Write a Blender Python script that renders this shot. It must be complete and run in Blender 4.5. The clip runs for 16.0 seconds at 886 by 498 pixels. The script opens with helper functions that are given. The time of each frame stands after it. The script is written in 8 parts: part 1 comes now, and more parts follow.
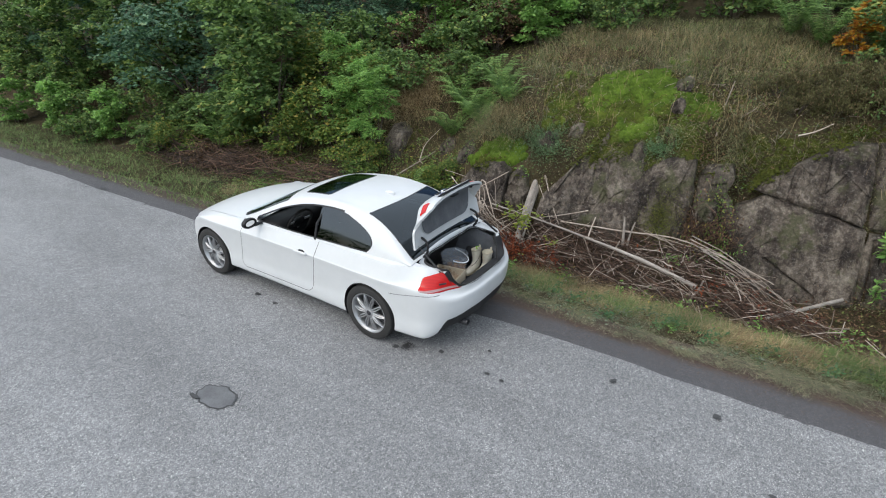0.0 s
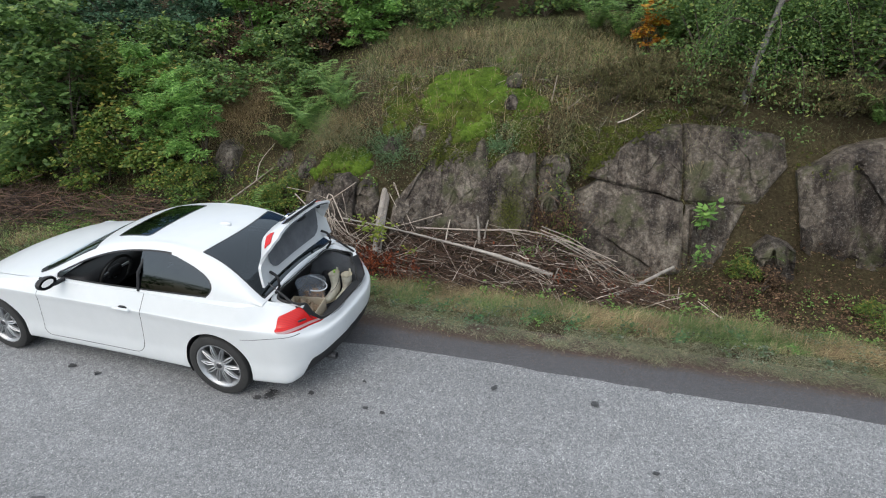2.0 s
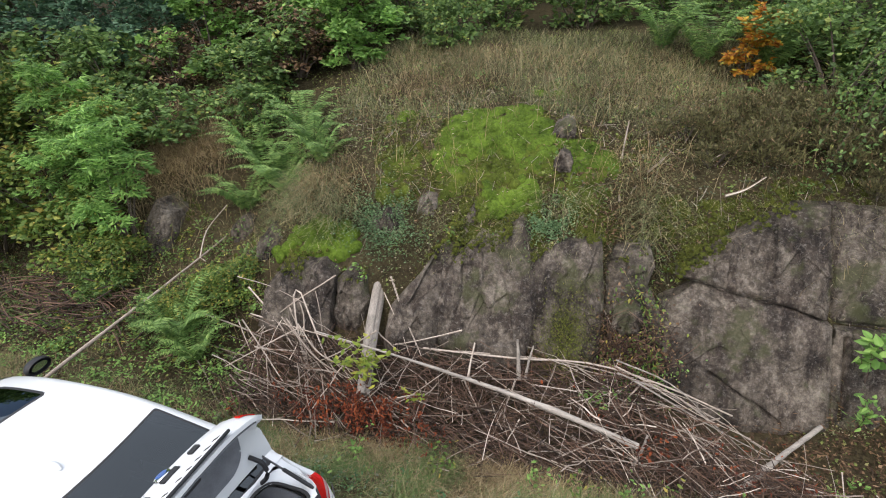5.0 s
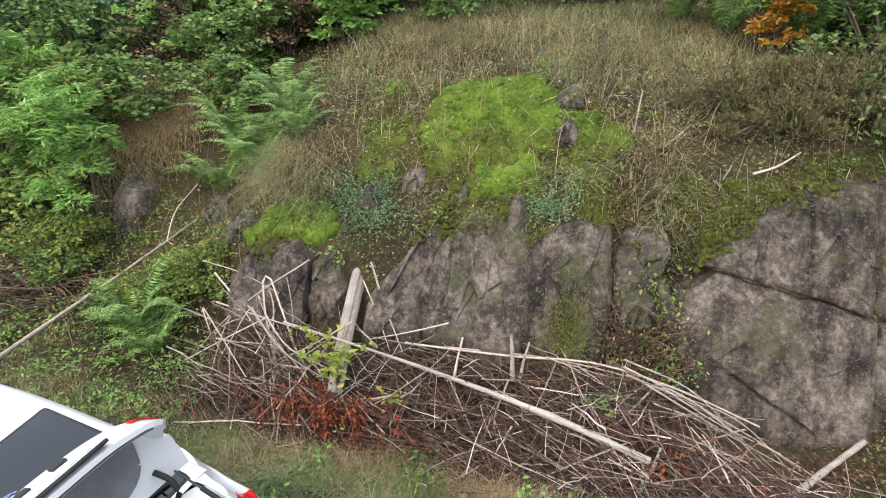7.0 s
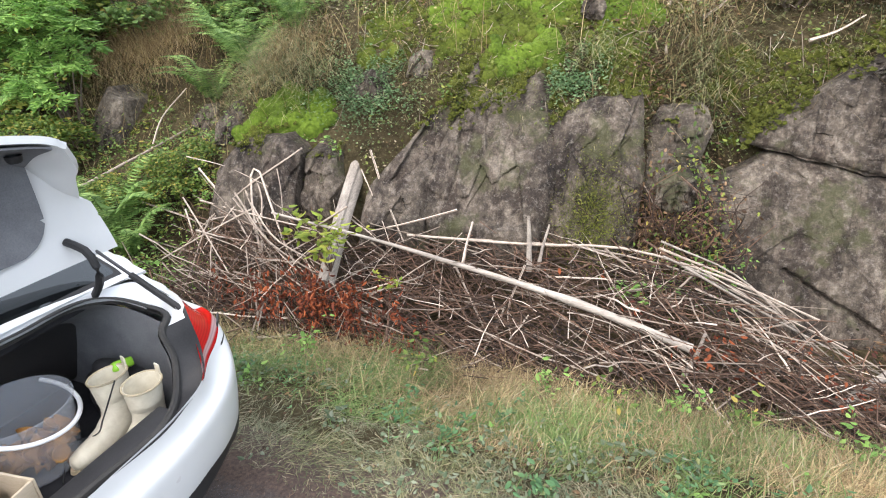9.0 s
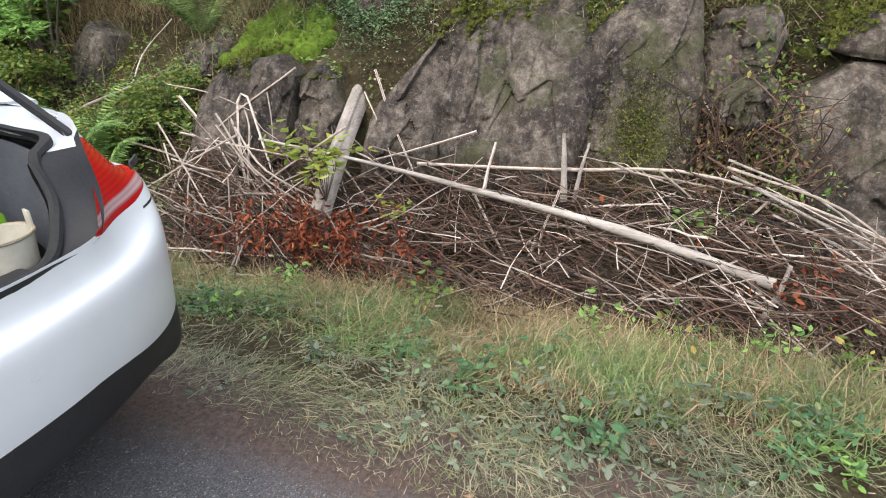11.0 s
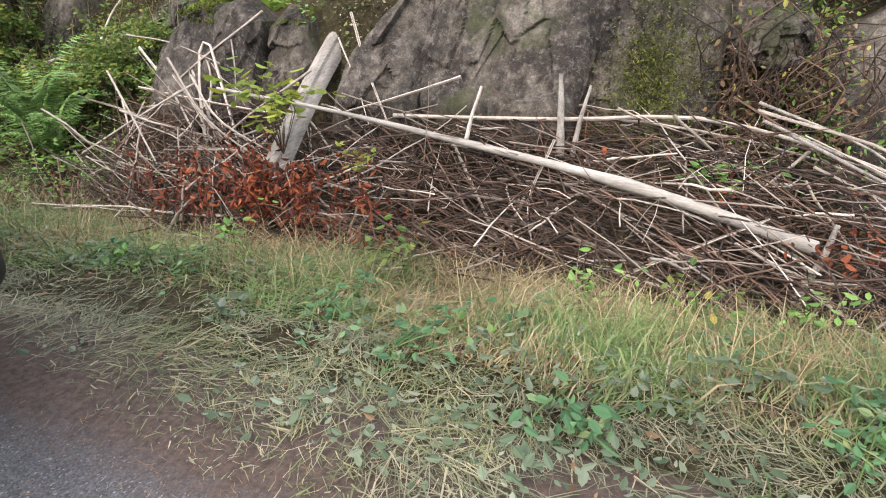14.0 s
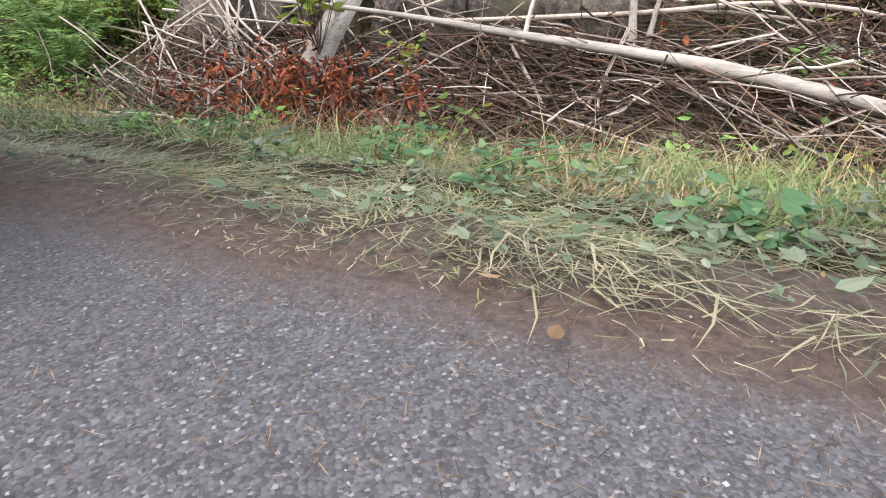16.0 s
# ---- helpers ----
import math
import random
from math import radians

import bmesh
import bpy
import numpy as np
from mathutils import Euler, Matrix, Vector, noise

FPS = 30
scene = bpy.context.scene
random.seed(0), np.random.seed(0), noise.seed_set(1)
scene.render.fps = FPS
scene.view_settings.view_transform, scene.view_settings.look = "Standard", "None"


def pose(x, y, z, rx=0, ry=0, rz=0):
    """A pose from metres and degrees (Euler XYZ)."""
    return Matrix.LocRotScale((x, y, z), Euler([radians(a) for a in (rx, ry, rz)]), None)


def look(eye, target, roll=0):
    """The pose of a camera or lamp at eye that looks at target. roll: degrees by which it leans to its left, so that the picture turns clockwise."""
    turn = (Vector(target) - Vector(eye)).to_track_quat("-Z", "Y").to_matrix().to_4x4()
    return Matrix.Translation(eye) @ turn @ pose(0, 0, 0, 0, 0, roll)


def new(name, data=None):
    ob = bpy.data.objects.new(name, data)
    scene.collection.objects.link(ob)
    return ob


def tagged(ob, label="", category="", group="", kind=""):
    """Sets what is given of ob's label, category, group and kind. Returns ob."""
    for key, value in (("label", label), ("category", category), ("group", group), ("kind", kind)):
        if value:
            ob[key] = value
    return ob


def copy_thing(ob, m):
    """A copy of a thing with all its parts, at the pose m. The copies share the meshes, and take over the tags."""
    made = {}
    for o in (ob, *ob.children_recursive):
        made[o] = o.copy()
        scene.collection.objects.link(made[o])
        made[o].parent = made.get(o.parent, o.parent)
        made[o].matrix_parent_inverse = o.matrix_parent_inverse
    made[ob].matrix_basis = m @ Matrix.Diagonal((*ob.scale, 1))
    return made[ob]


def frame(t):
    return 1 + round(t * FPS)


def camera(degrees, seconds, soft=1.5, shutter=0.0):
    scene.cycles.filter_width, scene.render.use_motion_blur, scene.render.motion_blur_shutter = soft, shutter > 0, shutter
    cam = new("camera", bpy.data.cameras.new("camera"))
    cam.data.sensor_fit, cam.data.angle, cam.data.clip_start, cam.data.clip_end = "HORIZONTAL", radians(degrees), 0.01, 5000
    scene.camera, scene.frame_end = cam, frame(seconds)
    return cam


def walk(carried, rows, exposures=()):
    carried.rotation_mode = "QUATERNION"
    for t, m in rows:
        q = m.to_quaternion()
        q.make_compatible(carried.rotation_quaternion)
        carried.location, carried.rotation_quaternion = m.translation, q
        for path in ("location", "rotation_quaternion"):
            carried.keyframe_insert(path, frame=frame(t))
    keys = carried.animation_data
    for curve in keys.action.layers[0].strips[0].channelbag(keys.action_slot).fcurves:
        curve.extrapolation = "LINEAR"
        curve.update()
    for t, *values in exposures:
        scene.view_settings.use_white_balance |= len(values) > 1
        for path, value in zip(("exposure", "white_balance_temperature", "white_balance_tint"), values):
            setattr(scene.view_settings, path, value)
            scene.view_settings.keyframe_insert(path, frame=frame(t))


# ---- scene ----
cam = camera(79.2, 16.0, soft=1.1)
METRES, EYE, TILT, LEAN, TURN = 7.91, 3.39, -25.85, 0.68, 33.0
ROWS = [
    (0.0, 0.0, 0.0, 0.0, -0.0, 0.0, -0.0),
    (0.5, -0.0029, 0.013, 0.0019, -9.27, -0.16, 5.07),
    (1.0, -0.0025, 0.02, 0.0047, -13.73, -0.54, 7.34),
    (1.5, -0.0004, 0.0251, 0.0069, -15.03, -0.69, 7.93),
    (2.0, 0.0028, 0.0478, 0.0206, -15.44, -0.8, 8.06),
    (2.5, 0.0064, 0.1083, 0.0528, -15.63, -0.84, 8.03),
    (3.0, 0.0082, 0.1931, 0.0983, -15.7, -0.88, 8.0),
    (3.5, -0.0019, 0.2629, 0.1329, -15.76, -0.89, 7.9),
    (4.0, 0.0037, 0.3081, 0.1545, -15.75, -0.84, 7.85),
    (4.5, 0.0572, 0.3364, 0.1706, -15.66, -0.84, 7.79),
    (7.0, 0.1293, 0.4413, 0.1604, -14.68, -0.66, 6.89),
    (7.5, 0.1257, 0.4608, 0.1352, -14.37, -0.67, 6.76),
    (8.0, 0.1264, 0.4795, 0.1037, -14.11, -0.42, 6.56),
    (8.5, 0.1304, 0.4964, 0.0707, -13.84, -0.3, 6.39),
    (9.0, 0.1366, 0.5114, 0.0378, -13.48, -0.17, 6.24),
    (11.5, 0.1338, 0.6112, -0.0227, -12.24, -0.13, 5.62),
    (12.0, 0.1225, 0.6231, -0.0273, -11.95, -0.1, 5.51),
    (12.5, 0.1533, 0.6258, -0.0336, -11.66, -0.09, 5.4),
    (13.0, 0.1861, 0.6309, -0.0371, -11.43, -0.05, 5.26),
    (13.5, 0.1931, 0.6378, -0.0396, -11.16, 0.04, 5.07),
    (14.0, 0.1815, 0.647, -0.0469, -10.81, 0.11, 4.83),
    (14.5, 0.1666, 0.6586, -0.0585, -10.3, 0.23, 4.62),
    (15.0, 0.1581, 0.6689, -0.0716, -9.91, 0.21, 4.41),
    (15.5, 0.1588, 0.6792, -0.0846, -9.42, 0.21, 4.24),
    (16.0, 0.1642, 0.6889, -0.0973, -8.98, 0.19, 4.08),
]
walk(cam, [(t, pose(0, 0, EYE, TILT, LEAN, TURN) @ pose(METRES * x, METRES * y, METRES * z, 90 + pitch, roll, yaw)) for t, x, y, z, yaw, pitch, roll in ROWS],
     [(0.0, 0.66, 6150, 5), (2.0, 0.68, 6180, 5), (4.5, 1.0, 6350, 9), (7.0, 1.54, 6420, 11), (9.0, 1.82, 6450, 10), (11.5, 1.52, 6400, 10), (13.0, 1.5, 6400, 10), (14.5, 1.75, 6400, 10), (16.0, 1.75, 6350, 10)])

# ---- light: a bright overcast sky ----
world = bpy.data.worlds.new("overcast_sky")
scene.world = world
world.use_nodes = True
wn = world.node_tree
sky = wn.nodes.new("ShaderNodeTexSky")
sky.sky_type = "NISHITA"
sky.sun_disc = False
sky.sun_elevation, sky.sun_rotation = radians(52), radians(200)
sky.air_density, sky.dust_density, sky.ozone_density = 1.0, 4.0, 1.0
wn.links.new(sky.outputs[0], wn.nodes["Background"].inputs[0])
wn.nodes["Background"].inputs[1].default_value = 0.10
sun = new("sun", bpy.data.lights.new("sun", "SUN"))
sun.data.energy, sun.data.angle, sun.data.color = 1.75, radians(140), (1.0, 0.985, 0.96)
sun.matrix_world = look((-3, 0, 20), (-2, 5, 0))

# ---- materials ----
def node_mat(name):
    m = bpy.data.materials.new(name)
    m.use_nodes = True
    t = m.node_tree
    return m, t, t.nodes["Principled BSDF"]


def add(t, kind, **values):
    n = t.nodes.new(kind)
    for k, v in values.items():
        n.inputs[k].default_value = v
    return n


def ramp(t, fac, stops):
    r = t.nodes.new("ShaderNodeValToRGB")
    while len(r.color_ramp.elements) < len(stops):
        r.color_ramp.elements.new(0.5)
    for e, (p, c) in zip(r.color_ramp.elements, stops):
        e.position, e.color = p, (*c, 1)
    t.links.new(fac, r.inputs[0])
    return r.outputs[0]


def mixed(t, fac, a, b, blend="MIX"):
    n = t.nodes.new("ShaderNodeMix")
    n.data_type, n.blend_type = "RGBA", blend
    for sock, v in ((n.inputs[0], fac), (n.inputs[6], a), (n.inputs[7], b)):
        if isinstance(v, (int, float)):
            sock.default_value = v
        elif isinstance(v, tuple):
            sock.default_value = (*v, 1)
        else:
            t.links.new(v, sock)
    return n.outputs[2]


def noise_of(t, scale, detail=4.0, rough=0.6, coords="Object", stretch=None):
    c = t.nodes.new("ShaderNodeTexCoord").outputs[coords]
    if stretch:
        mp = t.nodes.new("ShaderNodeMapping")
        mp.inputs["Scale"].default_value = stretch
        t.links.new(c, mp.inputs[0])
        c = mp.outputs[0]
    n = add(t, "ShaderNodeTexNoise", Scale=scale, Detail=detail, Roughness=rough)
    t.links.new(c, n.inputs["Vector"])
    return n.outputs["Fac"]


def bump_to(t, p, height, strength, distance):
    b = add(t, "ShaderNodeBump", Strength=strength, Distance=distance)
    t.links.new(height, b.inputs["Height"])
    t.links.new(b.outputs[0], p.inputs["Normal"])
    return b


def surface(name, dark, light, rough=0.7, metal=0.0, coarse=3.0, fine=40.0, bump=0.3, depth=0.01, spec=0.5, stretch=None, coat=0.0):
    """A surface whose colour wanders between two tones at two scales, with a fine relief."""
    m, t, p = node_mat(name)
    a = noise_of(t, coarse, 5, 0.6, stretch=stretch)
    b = noise_of(t, fine, 4, 0.65, stretch=stretch)
    both = mixed(t, 0.45, a, b)
    col = ramp(t, both, [(0.34, dark), (0.66, light)])
    t.links.new(col, p.inputs["Base Color"])
    p.inputs["Roughness"].default_value = rough
    p.inputs["Metallic"].default_value = metal
    p.inputs["Specular IOR Level"].default_value = spec
    p.inputs["Coat Weight"].default_value = coat
    if bump:
        bump_to(t, p, both, bump, depth)
    return m


def leafy(name, stops, rough=0.55, through_light=0.42, spec=0.35):
    """Leaves: each one its own tone, some light passing through the blade."""
    m, t, p = node_mat(name)
    g = t.nodes.new("ShaderNodeNewGeometry")
    col = ramp(t, g.outputs["Random Per Island"], stops)
    n = noise_of(t, 1.3, 2)
    dim = ramp(t, n, [(0.35, (0.72, 0.72, 0.72)), (0.65, (1.15, 1.15, 1.15))])
    col = mixed(t, 1.0, col, dim, "MULTIPLY")
    t.links.new(col, p.inputs["Base Color"])
    p.inputs["Roughness"].default_value = rough
    p.inputs["Specular IOR Level"].default_value = spec
    tr = t.nodes.new("ShaderNodeBsdfTranslucent")
    t.links.new(col, tr.inputs[0])
    mx = t.nodes.new("ShaderNodeMixShader")
    mx.inputs[0].default_value = through_light
    t.links.new(p.outputs[0], mx.inputs[1])
    t.links.new(tr.outputs[0], mx.inputs[2])
    t.links.new(mx.outputs[0], t.nodes["Material Output"].inputs[0])
    return m


def pane(name, tint, gloss_rough=0.02):
    """Glass as one sheet: tinted see-through with a mirror-like gloss that grows at grazing angles."""
    m, t, p = node_mat(name)
    t.nodes.remove(p)
    tr = t.nodes.new("ShaderNodeBsdfTransparent")
    tr.inputs[0].default_value = (*tint, 1)
    gl = add(t, "ShaderNodeBsdfGlossy", Roughness=gloss_rough, Color=(0.84, 0.93, 1.0, 1.0))
    fr = add(t, "ShaderNodeFresnel", IOR=1.65)
    mx = t.nodes.new("ShaderNodeMixShader")
    t.links.new(fr.outputs[0], mx.inputs[0])
    t.links.new(tr.outputs[0], mx.inputs[1])
    t.links.new(gl.outputs[0], mx.inputs[2])
    t.links.new(mx.outputs[0], t.nodes["Material Output"].inputs[0])
    return m


def asphalt_mat():
    m, t, p = node_mat("asphalt")
    c = t.nodes.new("ShaderNodeTexCoord").outputs["Object"]
    v = add(t, "ShaderNodeTexVoronoi", Scale=150.0)
    t.links.new(c, v.inputs["Vector"])
    w = add(t, "ShaderNodeTexVoronoi", Scale=48.0)
    t.links.new(c, w.inputs["Vector"])
    stones = ramp(t, v.outputs["Color"], [(0.12, (0.120, 0.122, 0.126)), (0.5, (0.214, 0.216, 0.222)), (0.78, (0.275, 0.277, 0.281)), (0.96, (0.50, 0.495, 0.48))])
    gap = ramp(t, v.outputs["Distance"], [(0.35, (1.12, 1.12, 1.12)), (0.80, (0.66, 0.66, 0.66))])
    col = mixed(t, 1.0, stones, gap, "MULTIPLY")
    grit = ramp(t, w.outputs["Color"], [(0.10, (0.84, 0.84, 0.85)), (0.55, (1.0, 1.0, 1.0)), (0.85, (1.24, 1.24, 1.22))])
    col = mixed(t, 1.0, col, grit, "MULTIPLY")
    big = ramp(t, noise_of(t, 0.55, 4, 0.6, stretch=(0.4, 1.2, 1)), [(0.35, (0.80, 0.80, 0.80)), (0.65, (1.12, 1.12, 1.12))])
    mid = ramp(t, noise_of(t, 5.0, 5, 0.7), [(0.3, (0.93, 0.93, 0.93)), (0.7, (1.06, 1.06, 1.06))])
    col = mixed(t, 1.0, mixed(t, 1.0, col, big, "MULTIPLY"), mid, "MULTIPLY")
    t.links.new(col, p.inputs["Base Color"])
    p.inputs["Roughness"].default_value = 0.78
    p.inputs["Specular IOR Level"].default_value = 0.4
    bump_to(t, p, v.outputs["Distance"], 0.35, 0.003).invert = True
    return m


def rock_mat():
    m, t, p = node_mat("granite")
    a = noise_of(t, 1.7, 10, 0.72, stretch=(1.5, 1.5, 0.6))
    b = noise_of(t, 16.0, 8, 0.75)
    streak = noise_of(t, 2.4, 9, 0.7, stretch=(2.4, 2.4, 0.20))
    base = ramp(t, mixed(t, 0.50, a, b), [(0.34, (0.018, 0.015, 0.011)), (0.44, (0.052, 0.043, 0.034)), (0.50, (0.098, 0.083, 0.067)), (0.55, (0.158, 0.136, 0.112)), (0.63, (0.300, 0.267, 0.226))])
    stain = ramp(t, streak, [(0.42, (0.33, 0.29, 0.27)), (0.47, (0.74, 0.71, 0.68)), (0.55, (1.05, 1.04, 1.01))])
    col = mixed(t, 1.0, base, stain, "MULTIPLY")
    wash = ramp(t, noise_of(t, 1.0, 5, 0.7, stretch=(1.5, 1.5, 0.30)), [(0.44, (0.48, 0.45, 0.45)), (0.48, (0.95, 0.94, 0.94))])
    col = mixed(t, 1.0, col, wash, "MULTIPLY")
    c = t.nodes.new("ShaderNodeTexCoord").outputs["Object"]
    warp = mixed(t, 0.28, c, add(t, "ShaderNodeTexNoise", Scale=2.4, Detail=6.0).outputs["Color"])
    vo = t.nodes.new("ShaderNodeTexVoronoi")
    vo.feature = "DISTANCE_TO_EDGE"
    vo.inputs["Scale"].default_value = 1.5
    t.links.new(warp, vo.inputs["Vector"])
    fissure = ramp(t, vo.outputs["Distance"], [(0.0, (0.22, 0.20, 0.18)), (0.006, (0.6, 0.57, 0.55)), (0.014, (1, 1, 1))])
    some = ramp(t, noise_of(t, 1.3, 3), [(0.50, (0, 0, 0)), (0.58, (1, 1, 1))])
    col = mixed(t, some, col, mixed(t, 1.0, col, fissure, "MULTIPLY"))
    grain = ramp(t, noise_of(t, 95.0, 8, 0.85), [(0.36, (0.58, 0.57, 0.56)), (0.50, (1.0, 1.0, 1.0)), (0.64, (1.5, 1.48, 1.46))])
    col = mixed(t, 1.0, col, grain, "MULTIPLY")
    lichen = ramp(t, noise_of(t, 26.0, 10, 0.85), [(0.53, (0, 0, 0)), (0.60, (1, 1, 1))])
    col = mixed(t, mixed(t, 1.0, lichen, (0.5, 0.5, 0.5), "MULTIPLY"), col, (0.26, 0.235, 0.21))
    mossy = ramp(t, noise_of(t, 2.1, 6, 0.7), [(0.55, (0, 0, 0)), (0.63, (1, 1, 1))])
    col = mixed(t, mixed(t, 1.0, mossy, (0.6, 0.6, 0.6), "MULTIPLY"), col, (0.055, 0.062, 0.020))
    t.links.new(col, p.inputs["Base Color"])
    p.inputs["Roughness"].default_value = 0.82
    p.inputs["Specular IOR Level"].default_value = 0.35
    bump_to(t, p, mixed(t, 0.55, b, noise_of(t, 70.0, 8, 0.8)), 1.0, 0.030)
    return m


M_ASPHALT = asphalt_mat()
M_ROCK = rock_mat()
def shoulder_mat():
    """Worn asphalt edge, half buried in brown dirt."""
    m, t, p = node_mat("dirty_asphalt")
    c = t.nodes.new("ShaderNodeTexCoord").outputs["Object"]
    v = add(t, "ShaderNodeTexVoronoi", Scale=260.0)
    t.links.new(c, v.inputs["Vector"])
    stones = ramp(t, v.outputs["Color"], [(0.15, (0.040, 0.039, 0.042)), (0.5, (0.072, 0.070, 0.075)), (0.82, (0.102, 0.100, 0.105)), (0.985, (0.26, 0.25, 0.245))])
    gap = ramp(t, v.outputs["Distance"], [(0.35, (1.03, 1.03, 1.03)), (0.8, (0.84, 0.84, 0.84))])
    col = mixed(t, 1.0, stones, gap, "MULTIPLY")
    sep = t.nodes.new("ShaderNodeSeparateXYZ")
    t.links.new(c, sep.inputs[0])
    away = t.nodes.new("ShaderNodeMapRange")
    t.links.new(sep.outputs[1], away.inputs[0])
    away.inputs[1].default_value, away.inputs[2].default_value = 4.80, 5.12
    grime = mixed(t, 0.4, noise_of(t, 3.0, 5, 0.65, stretch=(0.5, 1.4, 1)), noise_of(t, 35.0, 4, 0.7))
    mask = ramp(t, mixed(t, 0.5, grime, away.outputs[0]), [(0.42, (0, 0, 0)), (0.62, (1, 1, 1))])
    dirt = ramp(t, noise_of(t, 60.0, 5, 0.7), [(0.35, (0.034, 0.022, 0.017)), (0.7, (0.104, 0.069, 0.054))])
    col = mixed(t, mask, col, dirt)
    t.links.new(col, p.inputs["Base Color"])
    p.inputs["Roughness"].default_value = 0.88
    bump_to(t, p, v.outputs["Distance"], 0.2, 0.003).invert = True
    return m


def slope_mat():
    """Soil under moss, dead grass and low herbs."""
    m, t, p = node_mat("forest_soil")
    a, b = noise_of(t, 1.1, 5, 0.65), noise_of(t, 28.0, 6, 0.75)
    col = ramp(t, mixed(t, 0.55, a, b), [(0.34, (0.020, 0.015, 0.010)), (0.46, (0.050, 0.040, 0.022)), (0.56, (0.085, 0.070, 0.038)), (0.68, (0.165, 0.130, 0.080))])
    t.links.new(col, p.inputs["Base Color"])
    p.inputs["Roughness"].default_value = 0.95
    p.inputs["Specular IOR Level"].default_value = 0.1
    bump_to(t, p, b, 1.0, 0.05)
    return m


M_DIRT = shoulder_mat()
M_SOIL = slope_mat()
M_WHITE = surface("white_car_paint", (0.580, 0.596, 0.606), (0.620, 0.634, 0.643), 0.33, coarse=2, fine=9, bump=0.0, coat=0.3)
M_BLACK = surface("black_plastic", (0.014, 0.014, 0.015), (0.028, 0.028, 0.030), 0.55, coarse=8, fine=160, bump=0.15, depth=0.001, spec=0.3)
M_RUBBER = surface("tyre_rubber", (0.014, 0.014, 0.014), (0.032, 0.031, 0.030), 0.8, coarse=9, fine=90, bump=0.25, depth=0.002)
M_LINING = surface("grey_trunk_felt", (0.105, 0.110, 0.120), (0.180, 0.186, 0.200), 0.95, coarse=9, fine=220, bump=0.5, depth=0.002, spec=0.1)
M_CARPET = surface("black_trunk_carpet", (0.016, 0.016, 0.018), (0.040, 0.040, 0.044), 0.95, coarse=14, fine=260, bump=0.6, depth=0.003, spec=0.1)
M_ALLOY = surface("alloy_wheel", (0.36, 0.365, 0.375), (0.48, 0.485, 0.495), 0.34, metal=0.6, coarse=6, fine=80, bump=0.05, depth=0.001)
M_CHROME = surface("chrome", (0.72, 0.73, 0.74), (0.80, 0.80, 0.81), 0.12, metal=1.0, coarse=5, fine=60, bump=0.0)
M_DARKMETAL = surface("dark_metal", (0.05, 0.05, 0.055), (0.11, 0.11, 0.115), 0.45, metal=0.7, coarse=6, fine=70, bump=0.1, depth=0.001)
M_LEATHER = surface("black_leather", (0.018, 0.017, 0.017), (0.035, 0.033, 0.032), 0.55, coarse=6, fine=140, bump=0.3, depth=0.001)
M_TINT = pane("tinted_glass", (0.030, 0.034, 0.038))
M_GLASS = pane("clear_glass", (0.75, 0.80, 0.80))
M_SUNROOF = pane("dark_roof_glass", (0.015, 0.015, 0.016))
M_LEAF_DARK = leafy("dark_green_leaves", [(0.0, (0.056, 0.112, 0.066)), (0.5, (0.110, 0.215, 0.125)), (0.9, (0.185, 0.315, 0.180)), (1.0, (0.262, 0.362, 0.185))])
M_LEAF_MID = leafy("green_leaves", [(0.0, (0.068, 0.120, 0.038)), (0.5, (0.140, 0.240, 0.070)), (0.9, (0.235, 0.350, 0.100)), (1.0, (0.376, 0.385, 0.100))])
M_LEAF_LIGHT = leafy("light_green_leaves", [(0.0, (0.110, 0.220, 0.052)), (0.5, (0.212, 0.395, 0.092)), (1.0, (0.345, 0.540, 0.140))])
M_LEAF_YELLOW = leafy("yellowing_leaves", [(0.0, (0.070, 0.125, 0.027)), (0.55, (0.140, 0.225, 0.046)), (0.88, (0.270, 0.300, 0.060)), (1.0, (0.450, 0.350, 0.086))])
M_LEAF_LIME = leafy("lime_leaves", [(0.0, (0.16, 0.24, 0.03)), (0.6, (0.27, 0.34, 0.05)), (1.0, (0.42, 0.42, 0.07))])
M_LEAF_ORANGE = leafy("orange_maple_leaves", [(0.0, (0.30, 0.085, 0.018)), (0.5, (0.52, 0.24, 0.03)), (0.85, (0.60, 0.38, 0.04)), (1.0, (0.30, 0.34, 0.06))])
M_LEAF_RUST = leafy("rusty_dry_leaves", [(0.0, (0.046, 0.013, 0.008)), (0.5, (0.150, 0.036, 0.016)), (1.0, (0.310, 0.088, 0.030))], 0.75, 0.15)
M_LEAF_BROWN = leafy("brown_litter", [(0.0, (0.030, 0.018, 0.010)), (0.6, (0.105, 0.060, 0.032)), (0.9, (0.20, 0.125, 0.065)), (1.0, (0.34, 0.22, 0.13))], 0.8, 0.1)
M_FERN = leafy("fern_fronds", [(0.0, (0.100, 0.180, 0.050)), (0.6, (0.215, 0.365, 0.098)), (1.0, (0.350, 0.490, 0.150))])
M_HEATH = leafy("heather_twigs", [(0.0, (0.050, 0.044, 0.020)), (0.5, (0.115, 0.108, 0.046)), (0.85, (0.170, 0.172, 0.068)), (1.0, (0.270, 0.175, 0.105))], 0.8, 0.15)
M_STRAW = leafy("dry_grass", [(0.0, (0.132, 0.090, 0.046)), (0.5, (0.288, 0.210, 0.110)), (1.0, (0.504, 0.408, 0.228))], 0.7, 0.25)
